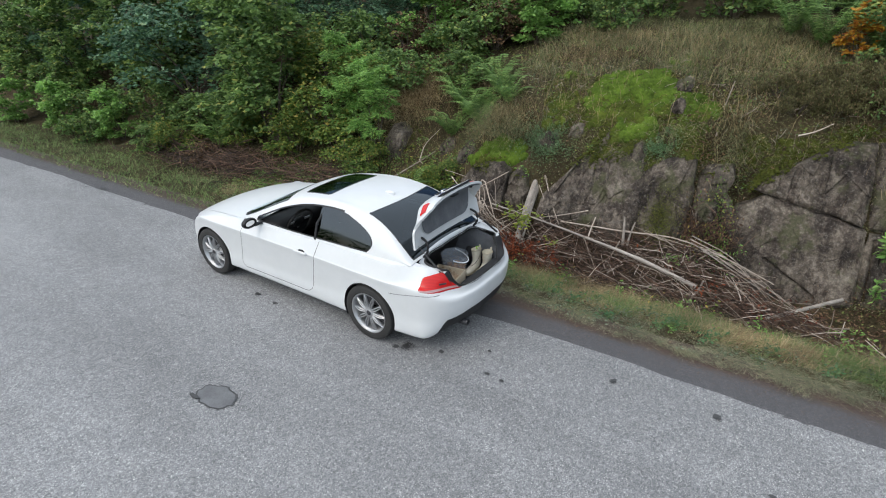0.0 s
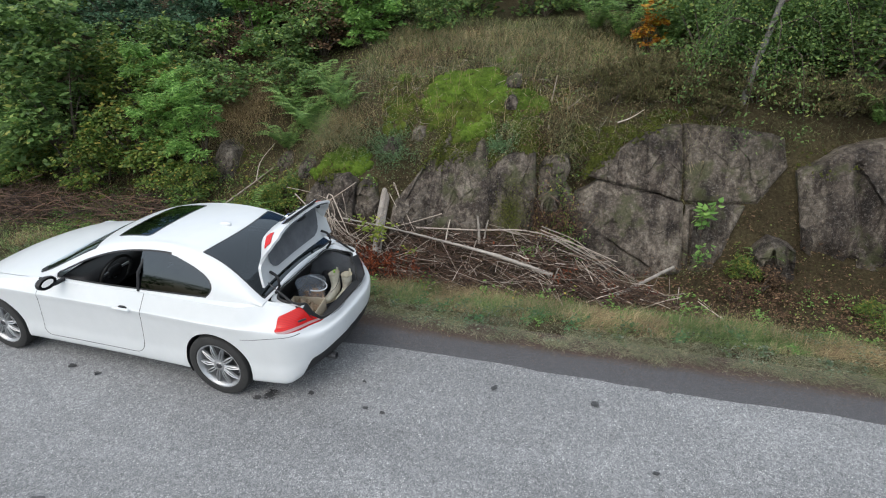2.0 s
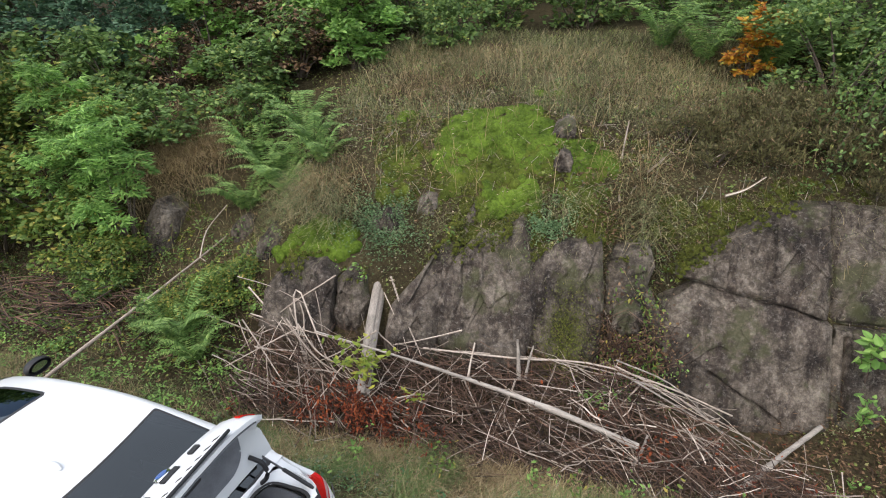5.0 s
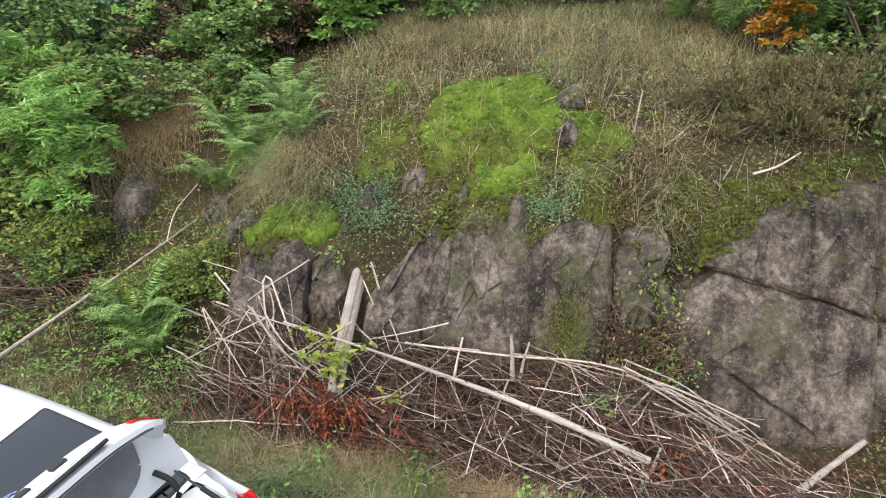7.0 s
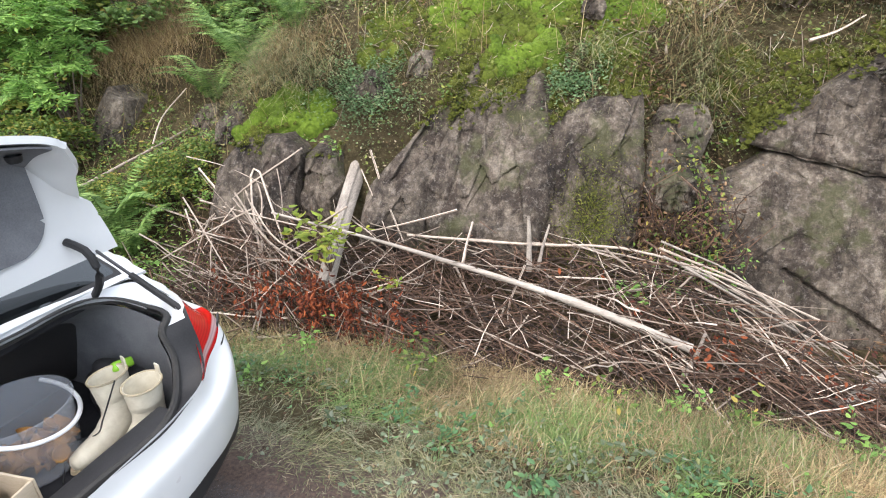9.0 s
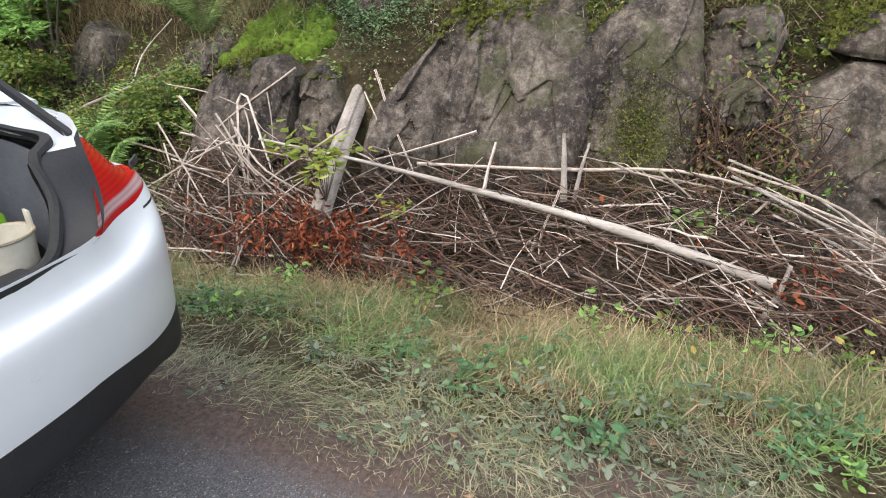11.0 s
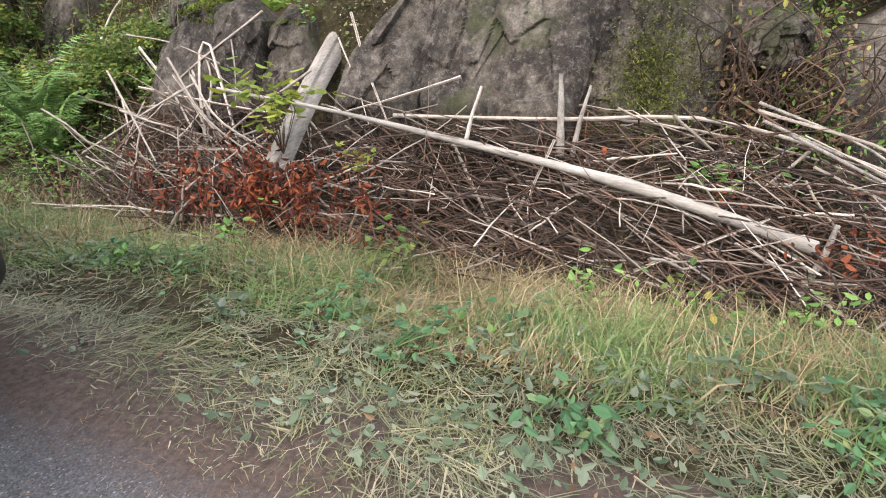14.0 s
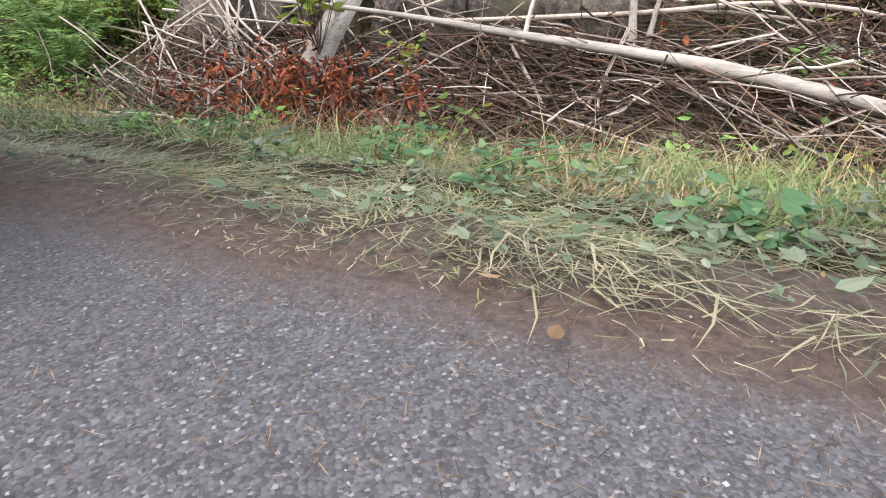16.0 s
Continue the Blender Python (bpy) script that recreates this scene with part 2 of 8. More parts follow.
M_GRASS = leafy("verge_grass", [(0.0, (0.082, 0.121, 0.029)), (0.54, (0.165, 0.200, 0.070)), (0.74, (0.244, 0.228, 0.132)), (1.0, (0.410, 0.350, 0.235))], 0.65, 0.25)
M_MAT = leafy("flattened_grass", [(0.0, (0.088, 0.096, 0.052)), (0.5, (0.192, 0.202, 0.120)), (0.8, (0.290, 0.270, 0.170)), (1.0, (0.430, 0.360, 0.250))], 0.7, 0.2)
M_HERB = leafy("verge_herbs", [(0.0, (0.085, 0.125, 0.070)), (0.6, (0.165, 0.215, 0.130)), (1.0, (0.290, 0.325, 0.235))])
M_COVER = leafy("low_ground_cover", [(0.0, (0.030, 0.035, 0.012)), (0.45, (0.105, 0.130, 0.032)), (0.85, (0.190, 0.225, 0.058)), (1.0, (0.34, 0.28, 0.14))], 0.8, 0.15)
M_CLOVER = leafy("blue_green_cover", [(0.0, (0.060, 0.115, 0.048)), (0.6, (0.140, 0.240, 0.112)), (1.0, (0.270, 0.380, 0.205))])
M_FLECK = leafy("bank_flecks", [(0.0, (0.028, 0.019, 0.011)), (0.25, (0.084, 0.090, 0.028)), (0.5, (0.150, 0.190, 0.066)), (0.72, (0.220, 0.250, 0.125)), (0.88, (0.300, 0.235, 0.145)), (1.0, (0.52, 0.44, 0.32))], 0.8, 0.15)
M_TUFT = leafy("green_grass_tufts", [(0.0, (0.060, 0.110, 0.028)), (0.5, (0.130, 0.205, 0.060)), (0.85, (0.205, 0.270, 0.095)), (1.0, (0.34, 0.33, 0.16))], 0.65, 0.25)
M_WISP = leafy("grey_green_grass", [(0.0, (0.070, 0.095, 0.042)), (0.5, (0.172, 0.192, 0.082)), (0.8, (0.275, 0.262, 0.128)), (1.0, (0.44, 0.37, 0.23))], 0.7, 0.25)
M_BROAD = leafy("broad_verge_leaves", [(0.0, (0.050, 0.115, 0.050)), (0.5, (0.090, 0.195, 0.080)), (0.9, (0.160, 0.270, 0.115)), (1.0, (0.29, 0.31, 0.13))], 0.6, 0.3)
M_MOSS = surface("bright_moss", (0.022, 0.038, 0.007), (0.130, 0.200, 0.026), 0.95, coarse=3.5, fine=45, bump=1.0, depth=0.03, spec=0.1)
M_MOSS_DARK = surface("olive_moss", (0.020, 0.024, 0.007), (0.090, 0.102, 0.018), 0.95, coarse=6, fine=45, bump=1.0, depth=0.02, spec=0.1)
M_BARK = surface("brown_bark", (0.045, 0.034, 0.026), (0.12, 0.095, 0.072), 0.9, coarse=6, fine=50, bump=0.8, depth=0.01, stretch=(1, 1, 0.3))
M_BIRCH = surface("birch_bark", (0.05, 0.047, 0.043), (0.25, 0.24, 0.22), 0.8, coarse=5, fine=30, bump=0.6, depth=0.006, stretch=(1, 1, 2.5))


def stick_mat(name, dark, light):
    m, t, p = node_mat(name)
    o = t.nodes.new("ShaderNodeObjectInfo")
    g = t.nodes.new("ShaderNodeNewGeometry")
    s = t.nodes.new("ShaderNodeMath")
    s.operation = "ADD"
    t.links.new(o.outputs["Random"], s.inputs[0])
    t.links.new(g.outputs["Random Per Island"], s.inputs[1])
    fr = t.nodes.new("ShaderNodeMath")
    fr.operation = "FRACT"
    t.links.new(s.outputs[0], fr.inputs[0])
    tone = ramp(t, fr.outputs[0], [(0.0, dark), (0.75, tuple((a + b) / 2 for a, b in zip(dark, light))), (1.0, light)])
    n = noise_of(t, 30, 5, 0.7)
    col = mixed(t, 1.0, tone, ramp(t, n, [(0.3, (0.62, 0.60, 0.58)), (0.7, (1.25, 1.25, 1.25))]), "MULTIPLY")
    t.links.new(col, p.inputs["Base Color"])
    p.inputs["Roughness"].default_value = 0.85
    bump_to(t, p, n, 0.5, 0.004)
    return m


M_STICK = stick_mat("bleached_sticks", (0.180, 0.143, 0.114), (0.625, 0.548, 0.470))
M_TWIG = stick_mat("brown_twigs", (0.011, 0.007, 0.005), (0.205, 0.122, 0.082))
M_LOG = surface("pale_barkless_wood", (0.14, 0.122, 0.105), (0.42, 0.382, 0.335), 0.75, coarse=3, fine=50, bump=0.4, depth=0.004, stretch=(0.4, 3, 3))
M_POST = surface("silvered_wood", (0.095, 0.081, 0.068), (0.42, 0.375, 0.325), 0.85, coarse=4, fine=45, bump=0.9, depth=0.012, stretch=(4, 0.5, 2))

# ---- building helpers ----
def mesh_of(name, bm, material, smooth=True, angle=35.0):
    me = bpy.data.meshes.new(name)
    bm.to_mesh(me)
    bm.free()
    for m in (material if isinstance(material, (list, tuple)) else [material]):
        me.materials.append(m)
    if smooth:
        me.polygons.foreach_set("use_smooth", [True] * len(me.polygons))
        me.set_sharp_from_angle(angle=radians(angle))
    return me


def part(name, bm, material, parent=None, label="", at=None, smooth=True, angle=35.0):
    """One mesh object from a bmesh (or from a finished mesh), under a thing or a part."""
    me = bm if isinstance(bm, bpy.types.Mesh) else mesh_of(name, bm, material, smooth, angle)
    ob = new(name, me)
    if parent is not None:
        ob.parent = parent
    if at is not None:
        ob.matrix_basis = at
    return tagged(ob, label)


def thing(name, label, category, at=None, group=""):
    ob = new(name)
    ob.empty_display_size = 0.1
    if at is not None:
        ob.matrix_basis = at
    return tagged(ob, label, category, group)


def np_mesh(name, verts, faces, material, smooth=False):
    """A mesh from arrays: verts (n, 3) and faces (m, k)."""
    verts, faces = np.asarray(verts, np.float32), np.asarray(faces, np.int32)
    me = bpy.data.meshes.new(name)
    n, (m, k) = len(verts), faces.shape
    me.vertices.add(n)
    me.vertices.foreach_set("co", verts.ravel())
    me.loops.add(m * k)
    me.loops.foreach_set("vertex_index", faces.ravel())
    me.polygons.add(m)
    me.polygons.foreach_set("loop_start", np.arange(m, dtype=np.int32) * k)
    me.polygons.foreach_set("use_smooth", np.full(m, smooth, dtype=bool))
    me.materials.append(material)
    me.update(calc_edges=True)
    me.validate()
    return me


def grid_faces(nu, nv, close_u=False):
    i = np.arange(nu if close_u else nu - 1)[:, None]
    j = np.arange(nv - 1)[None, :]
    a, b = i * nv + j, ((i + 1) % nu) * nv + j
    return np.stack([a, b, b + 1, a + 1], -1).reshape(-1, 4)


def bm_grid(points, close_u=False, flip=False):
    """A bmesh from an array of points (nu, nv, 3)."""
    nu, nv, _ = points.shape
    bm = bmesh.new()
    vs = [bm.verts.new(p) for p in points.reshape(-1, 3)]
    for f in grid_faces(nu, nv, close_u):
        q = [vs[i] for i in (f[::-1] if flip else f)]
        try:
            bm.faces.new(q)
        except ValueError:
            pass
    return bm


def box(size, at=(0, 0, 0), bevel=0.0, segments=2):
    bm = bmesh.new()
    bmesh.ops.create_cube(bm, size=1.0, matrix=Matrix.Translation(at) @ Matrix.Diagonal((*size, 1)))
    if bevel:
        bmesh.ops.bevel(bm, geom=bm.edges[:], offset=bevel, segments=segments, profile=0.5, affect="EDGES")
    return bm


def lathe(profile, steps=40, axis="Y"):
    """A turned form: profile of (radius, height along the axis)."""
    a = np.linspace(0, 2 * np.pi, steps, endpoint=False)
    pr = np.array(profile, float)
    pts = np.zeros((steps, len(pr), 3))
    c, s = np.cos(a)[:, None], np.sin(a)[:, None]
    if axis == "Y":
        pts[..., 0], pts[..., 2], pts[..., 1] = c * pr[:, 0], s * pr[:, 0], pr[:, 1]
    else:
        pts[..., 0], pts[..., 1], pts[..., 2] = c * pr[:, 0], s * pr[:, 0], pr[:, 1]
    bm = bm_grid(pts, close_u=True, flip=axis == "Y")
    bmesh.ops.remove_doubles(bm, verts=bm.verts[:], dist=1e-5)
    bmesh.ops.recalc_face_normals(bm, faces=bm.faces[:])
    return bm


def tube_points(path, radius, sides=8):
    """Rings round a path (n, 3) with a radius for each point, as an array (n, sides, 3)."""
    path = np.asarray(path, float)
    radius = np.broadcast_to(np.asarray(radius, float), (len(path),))
    tan = np.gradient(path, axis=0)
    tan /= np.linalg.norm(tan, axis=1)[:, None] + 1e-9
    ref = np.array([0.0, 0.0, 1.0]) if abs(tan[0, 2]) < 0.9 else np.array([1.0, 0.0, 0.0])
    a = np.linspace(0, 2 * np.pi, sides, endpoint=False)
    u = np.cross(tan, ref)
    u /= np.linalg.norm(u, axis=1)[:, None] + 1e-9
    v = np.cross(tan, u)
    return path[:, None] + radius[:, None, None] * (np.cos(a)[None, :, None] * u[:, None] + np.sin(a)[None, :, None] * v[:, None])


def tube(path, radius, sides=8, cap=True):
    pts = tube_points(path, radius, sides)
    bm = bmesh.new()
    rings = [[bm.verts.new(p) for p in ring] for ring in pts]
    for r0, r1 in zip(rings, rings[1:]):
        for i in range(sides):
            bm.faces.new((r0[i], r0[(i + 1) % sides], r1[(i + 1) % sides], r1[i]))
    if cap:
        bm.faces.new(rings[0][::-1])
        bm.faces.new(rings[-1])
    bmesh.ops.recalc_face_normals(bm, faces=bm.faces[:])
    return bm


def smooth_path(points, n):
    """n points along a smooth curve through the given ones."""
    p = np.asarray(points, float)
    d = np.r_[0, np.cumsum(np.linalg.norm(np.diff(p, axis=0), axis=1))]
    s = np.linspace(0, d[-1], n)
    m = np.gradient(p, d, axis=0)
    i = np.clip(np.searchsorted(d, s, side="right") - 1, 0, len(d) - 2)
    h = (d[i + 1] - d[i])[:, None]
    t = ((s - d[i])[:, None]) / h
    return (2 * t**3 - 3 * t**2 + 1) * p[i] + (t**3 - 2 * t**2 + t) * h * m[i] + (3 * t**2 - 2 * t**3) * p[i + 1] + (t**3 - t**2) * h * m[i + 1]


def curve1(xs, ys):
    """A smooth curve y(x) through knots in rising x."""
    xs, ys = np.array(xs, float), np.array(ys, float)
    m = np.gradient(ys, xs)

    def at(x):
        x = np.clip(x, xs[0], xs[-1])
        i = np.clip(np.searchsorted(xs, x, side="right") - 1, 0, len(xs) - 2)
        h = xs[i + 1] - xs[i]
        t = (x - xs[i]) / h
        return (2 * t**3 - 3 * t**2 + 1) * ys[i] + (t**3 - 2 * t**2 + t) * h * m[i] + (3 * t**2 - 2 * t**3) * ys[i + 1] + (t**3 - t**2) * h * m[i + 1]
    return at


def step(a, b, x):
    t = np.clip((np.asarray(x, float) - a) / (b - a), 0, 1)
    return t * t * (3 - 2 * t)


def cut(bm, f):
    """Cut the mesh along the line where f(place) is zero."""
    val = {v: f(v.co) for v in bm.verts}
    eps = 1e-5
    for e in list(bm.edges):
        a, b = e.verts
        va, vb = val[a], val[b]
        if va * vb < 0:
            t = va / (va - vb)
            if t < 0.04:
                val[a] = 0.0
            elif t > 0.96:
                val[b] = 0.0
            else:
                val[bmesh.utils.edge_split(e, a, t)[1]] = 0.0
    for fc in list(bm.faces):
        zero = [v for v in fc.verts if abs(val[v]) < eps]
        if len(zero) == 2 and any(val[v] > eps for v in fc.verts) and any(val[v] < -eps for v in fc.verts):
            if not any(set(e.verts) == set(zero) for e in fc.edges):
                bmesh.utils.face_split(fc, zero[0], zero[1])


def take(bm, inside, keep=False):
    """The faces whose middle is inside, as a mesh of their own; they leave bm unless keep."""
    got = bm.copy()
    bmesh.ops.delete(got, geom=[f for f in got.faces if not inside(f.calc_center_median())], context="FACES")
    if not keep:
        bmesh.ops.delete(bm, geom=[f for f in bm.faces if inside(f.calc_center_median())], context="FACES")
    return got


def thicken(bm, depth):
    """Give a sheet a thickness towards its back: a second skin and a closed edge."""
    bm.normal_update()
    front, rim = bm.faces[:], [e for e in bm.edges if len(e.link_faces) == 1]
    twin = {v: bm.verts.new(v.co - v.normal * depth) for v in bm.verts[:]}
    edges = [(l.vert, l.link_loop_next.vert) for e in rim for l in e.link_loops]
    for f in front:
        bm.faces.new([twin[v] for v in reversed(f.verts[:])])
    for a, b in edges:
        bm.faces.new((b, a, twin[a], twin[b]))
    return bm


def joined(*bms):
    out = bmesh.new()
    for b in bms:
        me = bpy.data.meshes.new("tmp")
        b.to_mesh(me)
        out.from_mesh(me)
        b.free()
        bpy.data.meshes.remove(me)
    return out

# ---- ground, road, shoulder ----
def lattice(ix, iy, seed):
    h = np.sin(ix * 127.1 + iy * 311.7 + seed * 74.7) * 43758.5453
    return h - np.floor(h)


def wave(x, y, seed=0.0):
    """Smooth value noise, 0 to 1."""
    x, y = np.asarray(x, float), np.asarray(y, float)
    ix, iy = np.floor(x), np.floor(y)
    fx, fy = x - ix, y - iy
    fx, fy = fx * fx * (3 - 2 * fx), fy * fy * (3 - 2 * fy)
    a, b = lattice(ix, iy, seed), lattice(ix + 1, iy, seed)
    c, d = lattice(ix, iy + 1, seed), lattice(ix + 1, iy + 1, seed)
    return (a * (1 - fx) + b * fx) * (1 - fy) + (c * (1 - fx) + d * fx) * fy


def fbm(x, y, seed=0.0, octaves=4):
    return sum(wave(x * 2**k, y * 2**k, seed + k) / 2**k for k in range(octaves)) / sum(0.5**k for k in range(octaves)) - 0.5


# Cross-sections of the land: y from the road, height.
LAND_Y = (-400, 4.4, 5.15, 5.6, 6.2, 6.7, 7.2, 7.6, 7.9, 8.2, 8.45, 8.75, 9.1, 9.7, 10.5, 11.6, 13.0, 16.0, 24.0, 60.0, 400.0)
rock_line = curve1(LAND_Y, (-0.10, -0.10, -0.075, -0.07, -0.28, -0.40, -0.34, 0.26, 0.80, 1.20, 1.46, 1.68, 1.86, 2.06, 2.30, 2.52, 2.75, 3.3, 4.5, 8, 18))
left_line = curve1(LAND_Y, (-0.10, -0.10, -0.075, -0.06, -0.14, -0.18, -0.12, 0.02, 0.20, 0.40, 0.58, 0.80, 1.05, 1.42, 1.85, 2.30, 2.75, 3.4, 4.5, 8, 18))
right_line = curve1(LAND_Y, (-0.10, -0.10, -0.075, -0.06, -0.24, -0.40, -0.42, -0.34, 0.02, 0.62, 1.12, 1.62, 1.88, 2.08, 2.25, 2.50, 2.75, 3.3, 4.5, 8, 18))


def land(x, y):
    """The ground's height."""
    x, y = np.asarray(x, float), np.asarray(y, float)
    left = 1 - step(-5.6, -4.0, x + 0.5 * fbm(x * 0.4, y * 0.4, 3))
    right = step(-1.2, -0.5, x)
    h = rock_line(y) * (1 - left) * (1 - right) + left_line(y) * left + right_line(y) * right * (1 - left)
    h = h + 0.20 * np.exp(-(((x + 2.0) / 0.95) ** 2 + ((y - 9.2) / 0.55) ** 2))
    rough = step(5.0, 7.0, y)
    return h + rough * (0.22 * fbm(x * 0.55, y * 0.55, 11) + 0.07 * fbm(x * 2.1, y * 2.1, 5) + 0.10 * step(7.8, 8.4, y) * fbm(x * 3.3, y * 3.3, 9, 3)) + 0.02 * fbm(x * 3, y * 3, 8) * step(5.1, 5.5, y)


def axis_steps(lo, hi, fine, far, power=1.6, n=26):
    mid = np.arange(lo, hi + 1e-6, fine)
    out = fine * np.cumsum(np.linspace(1, 1, n) * power ** np.arange(n) ** 0.82)
    out = out / out[-1] * far
    return np.r_[lo - out[::-1], mid, hi + out]


gx, gy = axis_steps(-17, 7, 0.13, 380), axis_steps(4.3, 15.5, 0.11, 380)
GX, GY = np.meshgrid(gx, gy, indexing="ij")
me = np_mesh("ground", np.stack([GX, GY, land(GX, GY)], -1).reshape(-1, 3), grid_faces(len(gx), len(gy)), M_SOIL, True)
ground = tagged(new("ground", me), "dark leaf-littered soil rising from the ditch into the wood", "ground", kind="structure")

rx = np.r_[-380, -120, -60, np.arange(-30, 12, 0.25), 30, 90, 380]
ry = np.r_[-2.2, -2.2, np.arange(-2.0, 4.5, 0.25), 4.52, 4.61, 4.61]
RX, RY = np.meshgrid(rx, ry, indexing="ij")
edge = (RY > 4.6) * (0.10 * fbm(RX * 1.1, RX * 0, 2) + 0.05 * fbm(RX * 6, RX * 0, 4))
RZ = 0.012 * fbm(RX * 0.3, RY * 0.6, 21)
RZ[:, [0, -1]] = -0.06
bm = bm_grid(np.stack([RX, RY + edge, RZ], -1))
bmesh.ops.recalc_face_normals(bm, faces=bm.faces[:])
if sum(f_.normal.z for f_ in bm.faces) < 0:
    bmesh.ops.reverse_faces(bm, faces=bm.faces[:])
road = tagged(part("road", bm, M_ASPHALT, angle=40), "grey worn coarse asphalt road with pale speckled stones", "road", kind="structure")

def shoulder_z(x, y):
    return -0.004 - 0.010 * step(4.7, 4.95, y) + 0.014 * fbm(x * 3, y * 3, 6) - 0.014 * step(4.50, 4.3, y) - 0.10 * step(5.15, 5.6, y)


def footing(x, y):
    """The height one would tread on: land, or the shoulder where it lies higher."""
    return np.where(np.asarray(y) < 5.6, np.maximum(land(x, y), shoulder_z(x, y)), land(x, y))


sx, sy = np.arange(-60, 14, 0.10), np.r_[4.40, np.linspace(4.50, 5.6, 16)]
SX, SY = np.meshgrid(sx, sy, indexing="ij")
me = np_mesh("shoulder", np.stack([SX, SY, shoulder_z(SX, SY)], -1).reshape(-1, 3), grid_faces(len(sx), len(sy)), M_DIRT, True)

# a mended hole, oil stains and crumbs on the asphalt
def blot(name, cx, cy, rx_, ry_, seed, material, label, category, z=0.012):
    a = np.linspace(0, 2 * np.pi, 48, endpoint=False)
    r = 1 + 0.45 * fbm(np.cos(a) * 1.6 + seed, np.sin(a) * 1.6, seed) + (0.25 if rx_ > 0.18 else 0.75) * fbm(np.cos(a) * 6 + seed, np.sin(a) * 6, seed + 2)
    rings = []
    for q, h in ((1.0, 0.0), (0.97, 1.0), (0.7, 1.0), (0.35, 1.0), (0.02, 1.0)):
        rings.append(np.stack([cx + rx_ * r * q * np.cos(a), cy + ry_ * r * q * np.sin(a), 0 * a + 0.004 + z * 0.4 * h], -1))
    return tagged(part(name, bm_grid(np.stack(rings, 1), close_u=True, flip=True), material), label, category)


M_PATCH = surface("patched_tar", (0.085, 0.087, 0.092), (0.15, 0.152, 0.158), 0.8, coarse=5, fine=70, bump=0.3, depth=0.003)
M_OIL = surface("oil_stain", (0.018, 0.018, 0.019), (0.06, 0.06, 0.062), 0.6, coarse=9, fine=60, bump=0.5, depth=0.004)
blot("road_patch", -3.93, 2.09, 0.215, 0.125, 5, M_PATCH, "smooth grey tar patch in the asphalt", "road patch")
blot("tar_seam", -3.93, 2.09, 0.232, 0.140, 5, M_OIL, "ragged dark rim of the tar patch", "stain", 0.002)
blot("tar_stain", -4.10, 1.985, 0.07, 0.02, 9, M_OIL, "dark crumbled edge of the tar patch", "stain", 0.02)
def crumbs(cx, cy, rx_, ry_, seed):
    """A ragged stain: black crumbs and smears that thin out from its middle."""
    r = np.random.RandomState(seed)
    count = int(60 + 1300 * (rx_ * ry_) ** 0.5)
    vs, fs = [], []
    for k in range(count):
        p = r.normal(0, 0.42, 2) * (rx_, ry_)
        s = (0.004 + 0.017 * r.rand() ** 2) * math.exp(-2.0 * (p[0] / rx_) ** 2)
        a = np.sort(r.uniform(0, 2 * np.pi, 7))
        q = s * r.uniform(0.4, 1.2, 7)
        fs.append(np.arange(7) + 7 * k)
        vs.append(np.stack([cx + p[0] + q * np.cos(a) * 1.4, cy + p[1] + q * np.sin(a), 0.0065 + 0.003 * r.rand() + 0 * a], -1))
    me = np_mesh("oil_stain", np.concatenate(vs), np.array(fs), M_OIL)
    tagged(new("oil_stain", me), "crumbled black oily stain on the asphalt", "stain", kind="stuff")


for bx, by, ba, bb, bs in ((-2.88, 3.66, 0.10, 0.07, 3), (-2.98, 3.60, 0.05, 0.03, 4), (-2.52, 3.78, 0.03, 0.02, 6), (-0.88, 4.26, 0.035, 0.03, 7), (0.03, 4.26, 0.055, 0.025, 8), (-1.95, 3.72, 0.035, 0.012, 11), (-1.78, 3.70, 0.02, 0.01, 12), (-5.1, 3.55, 0.07, 0.025, 13), (-4.75, 3.52, 0.05, 0.02, 14), (-10.9, 4.62, 0.22, 0.06, 15), (0.5, 3.6, 0.02, 0.012, 16), (-2.1, 4.05, 0.014, 0.01, 17)):
    crumbs(bx, by, ba, bb, bs)

shoulder = tagged(new("road_shoulder", me), "brown packed dirt and fine gravel strip beside the asphalt", "road shoulder", kind="structure")

# ---- rock outcrop: slabs and boulders that stand in the slope ----
def inside_poly(px, pz, poly):
    """Signed distance to a polygon's edge: positive inside."""
    n = len(poly)
    ins = np.zeros(px.shape, bool)
    dist = np.full(px.shape, 1e9)
    for i in range(n):
        (x0, z0), (x1, z1) = poly[i], poly[(i + 1) % n]
        c = ((z0 > pz) != (z1 > pz)) & (px < (x1 - x0) * (pz - z0) / (z1 - z0 + 1e-12) + x0)
        ins ^= c
        ex, ez = x1 - x0, z1 - z0
        t = np.clip(((px - x0) * ex + (pz - z0) * ez) / (ex * ex + ez * ez), 0, 1)
        dist = np.minimum(dist, np.hypot(px - x0 - t * ex, pz - z0 - t * ez))
    return np.where(ins, dist, -dist)


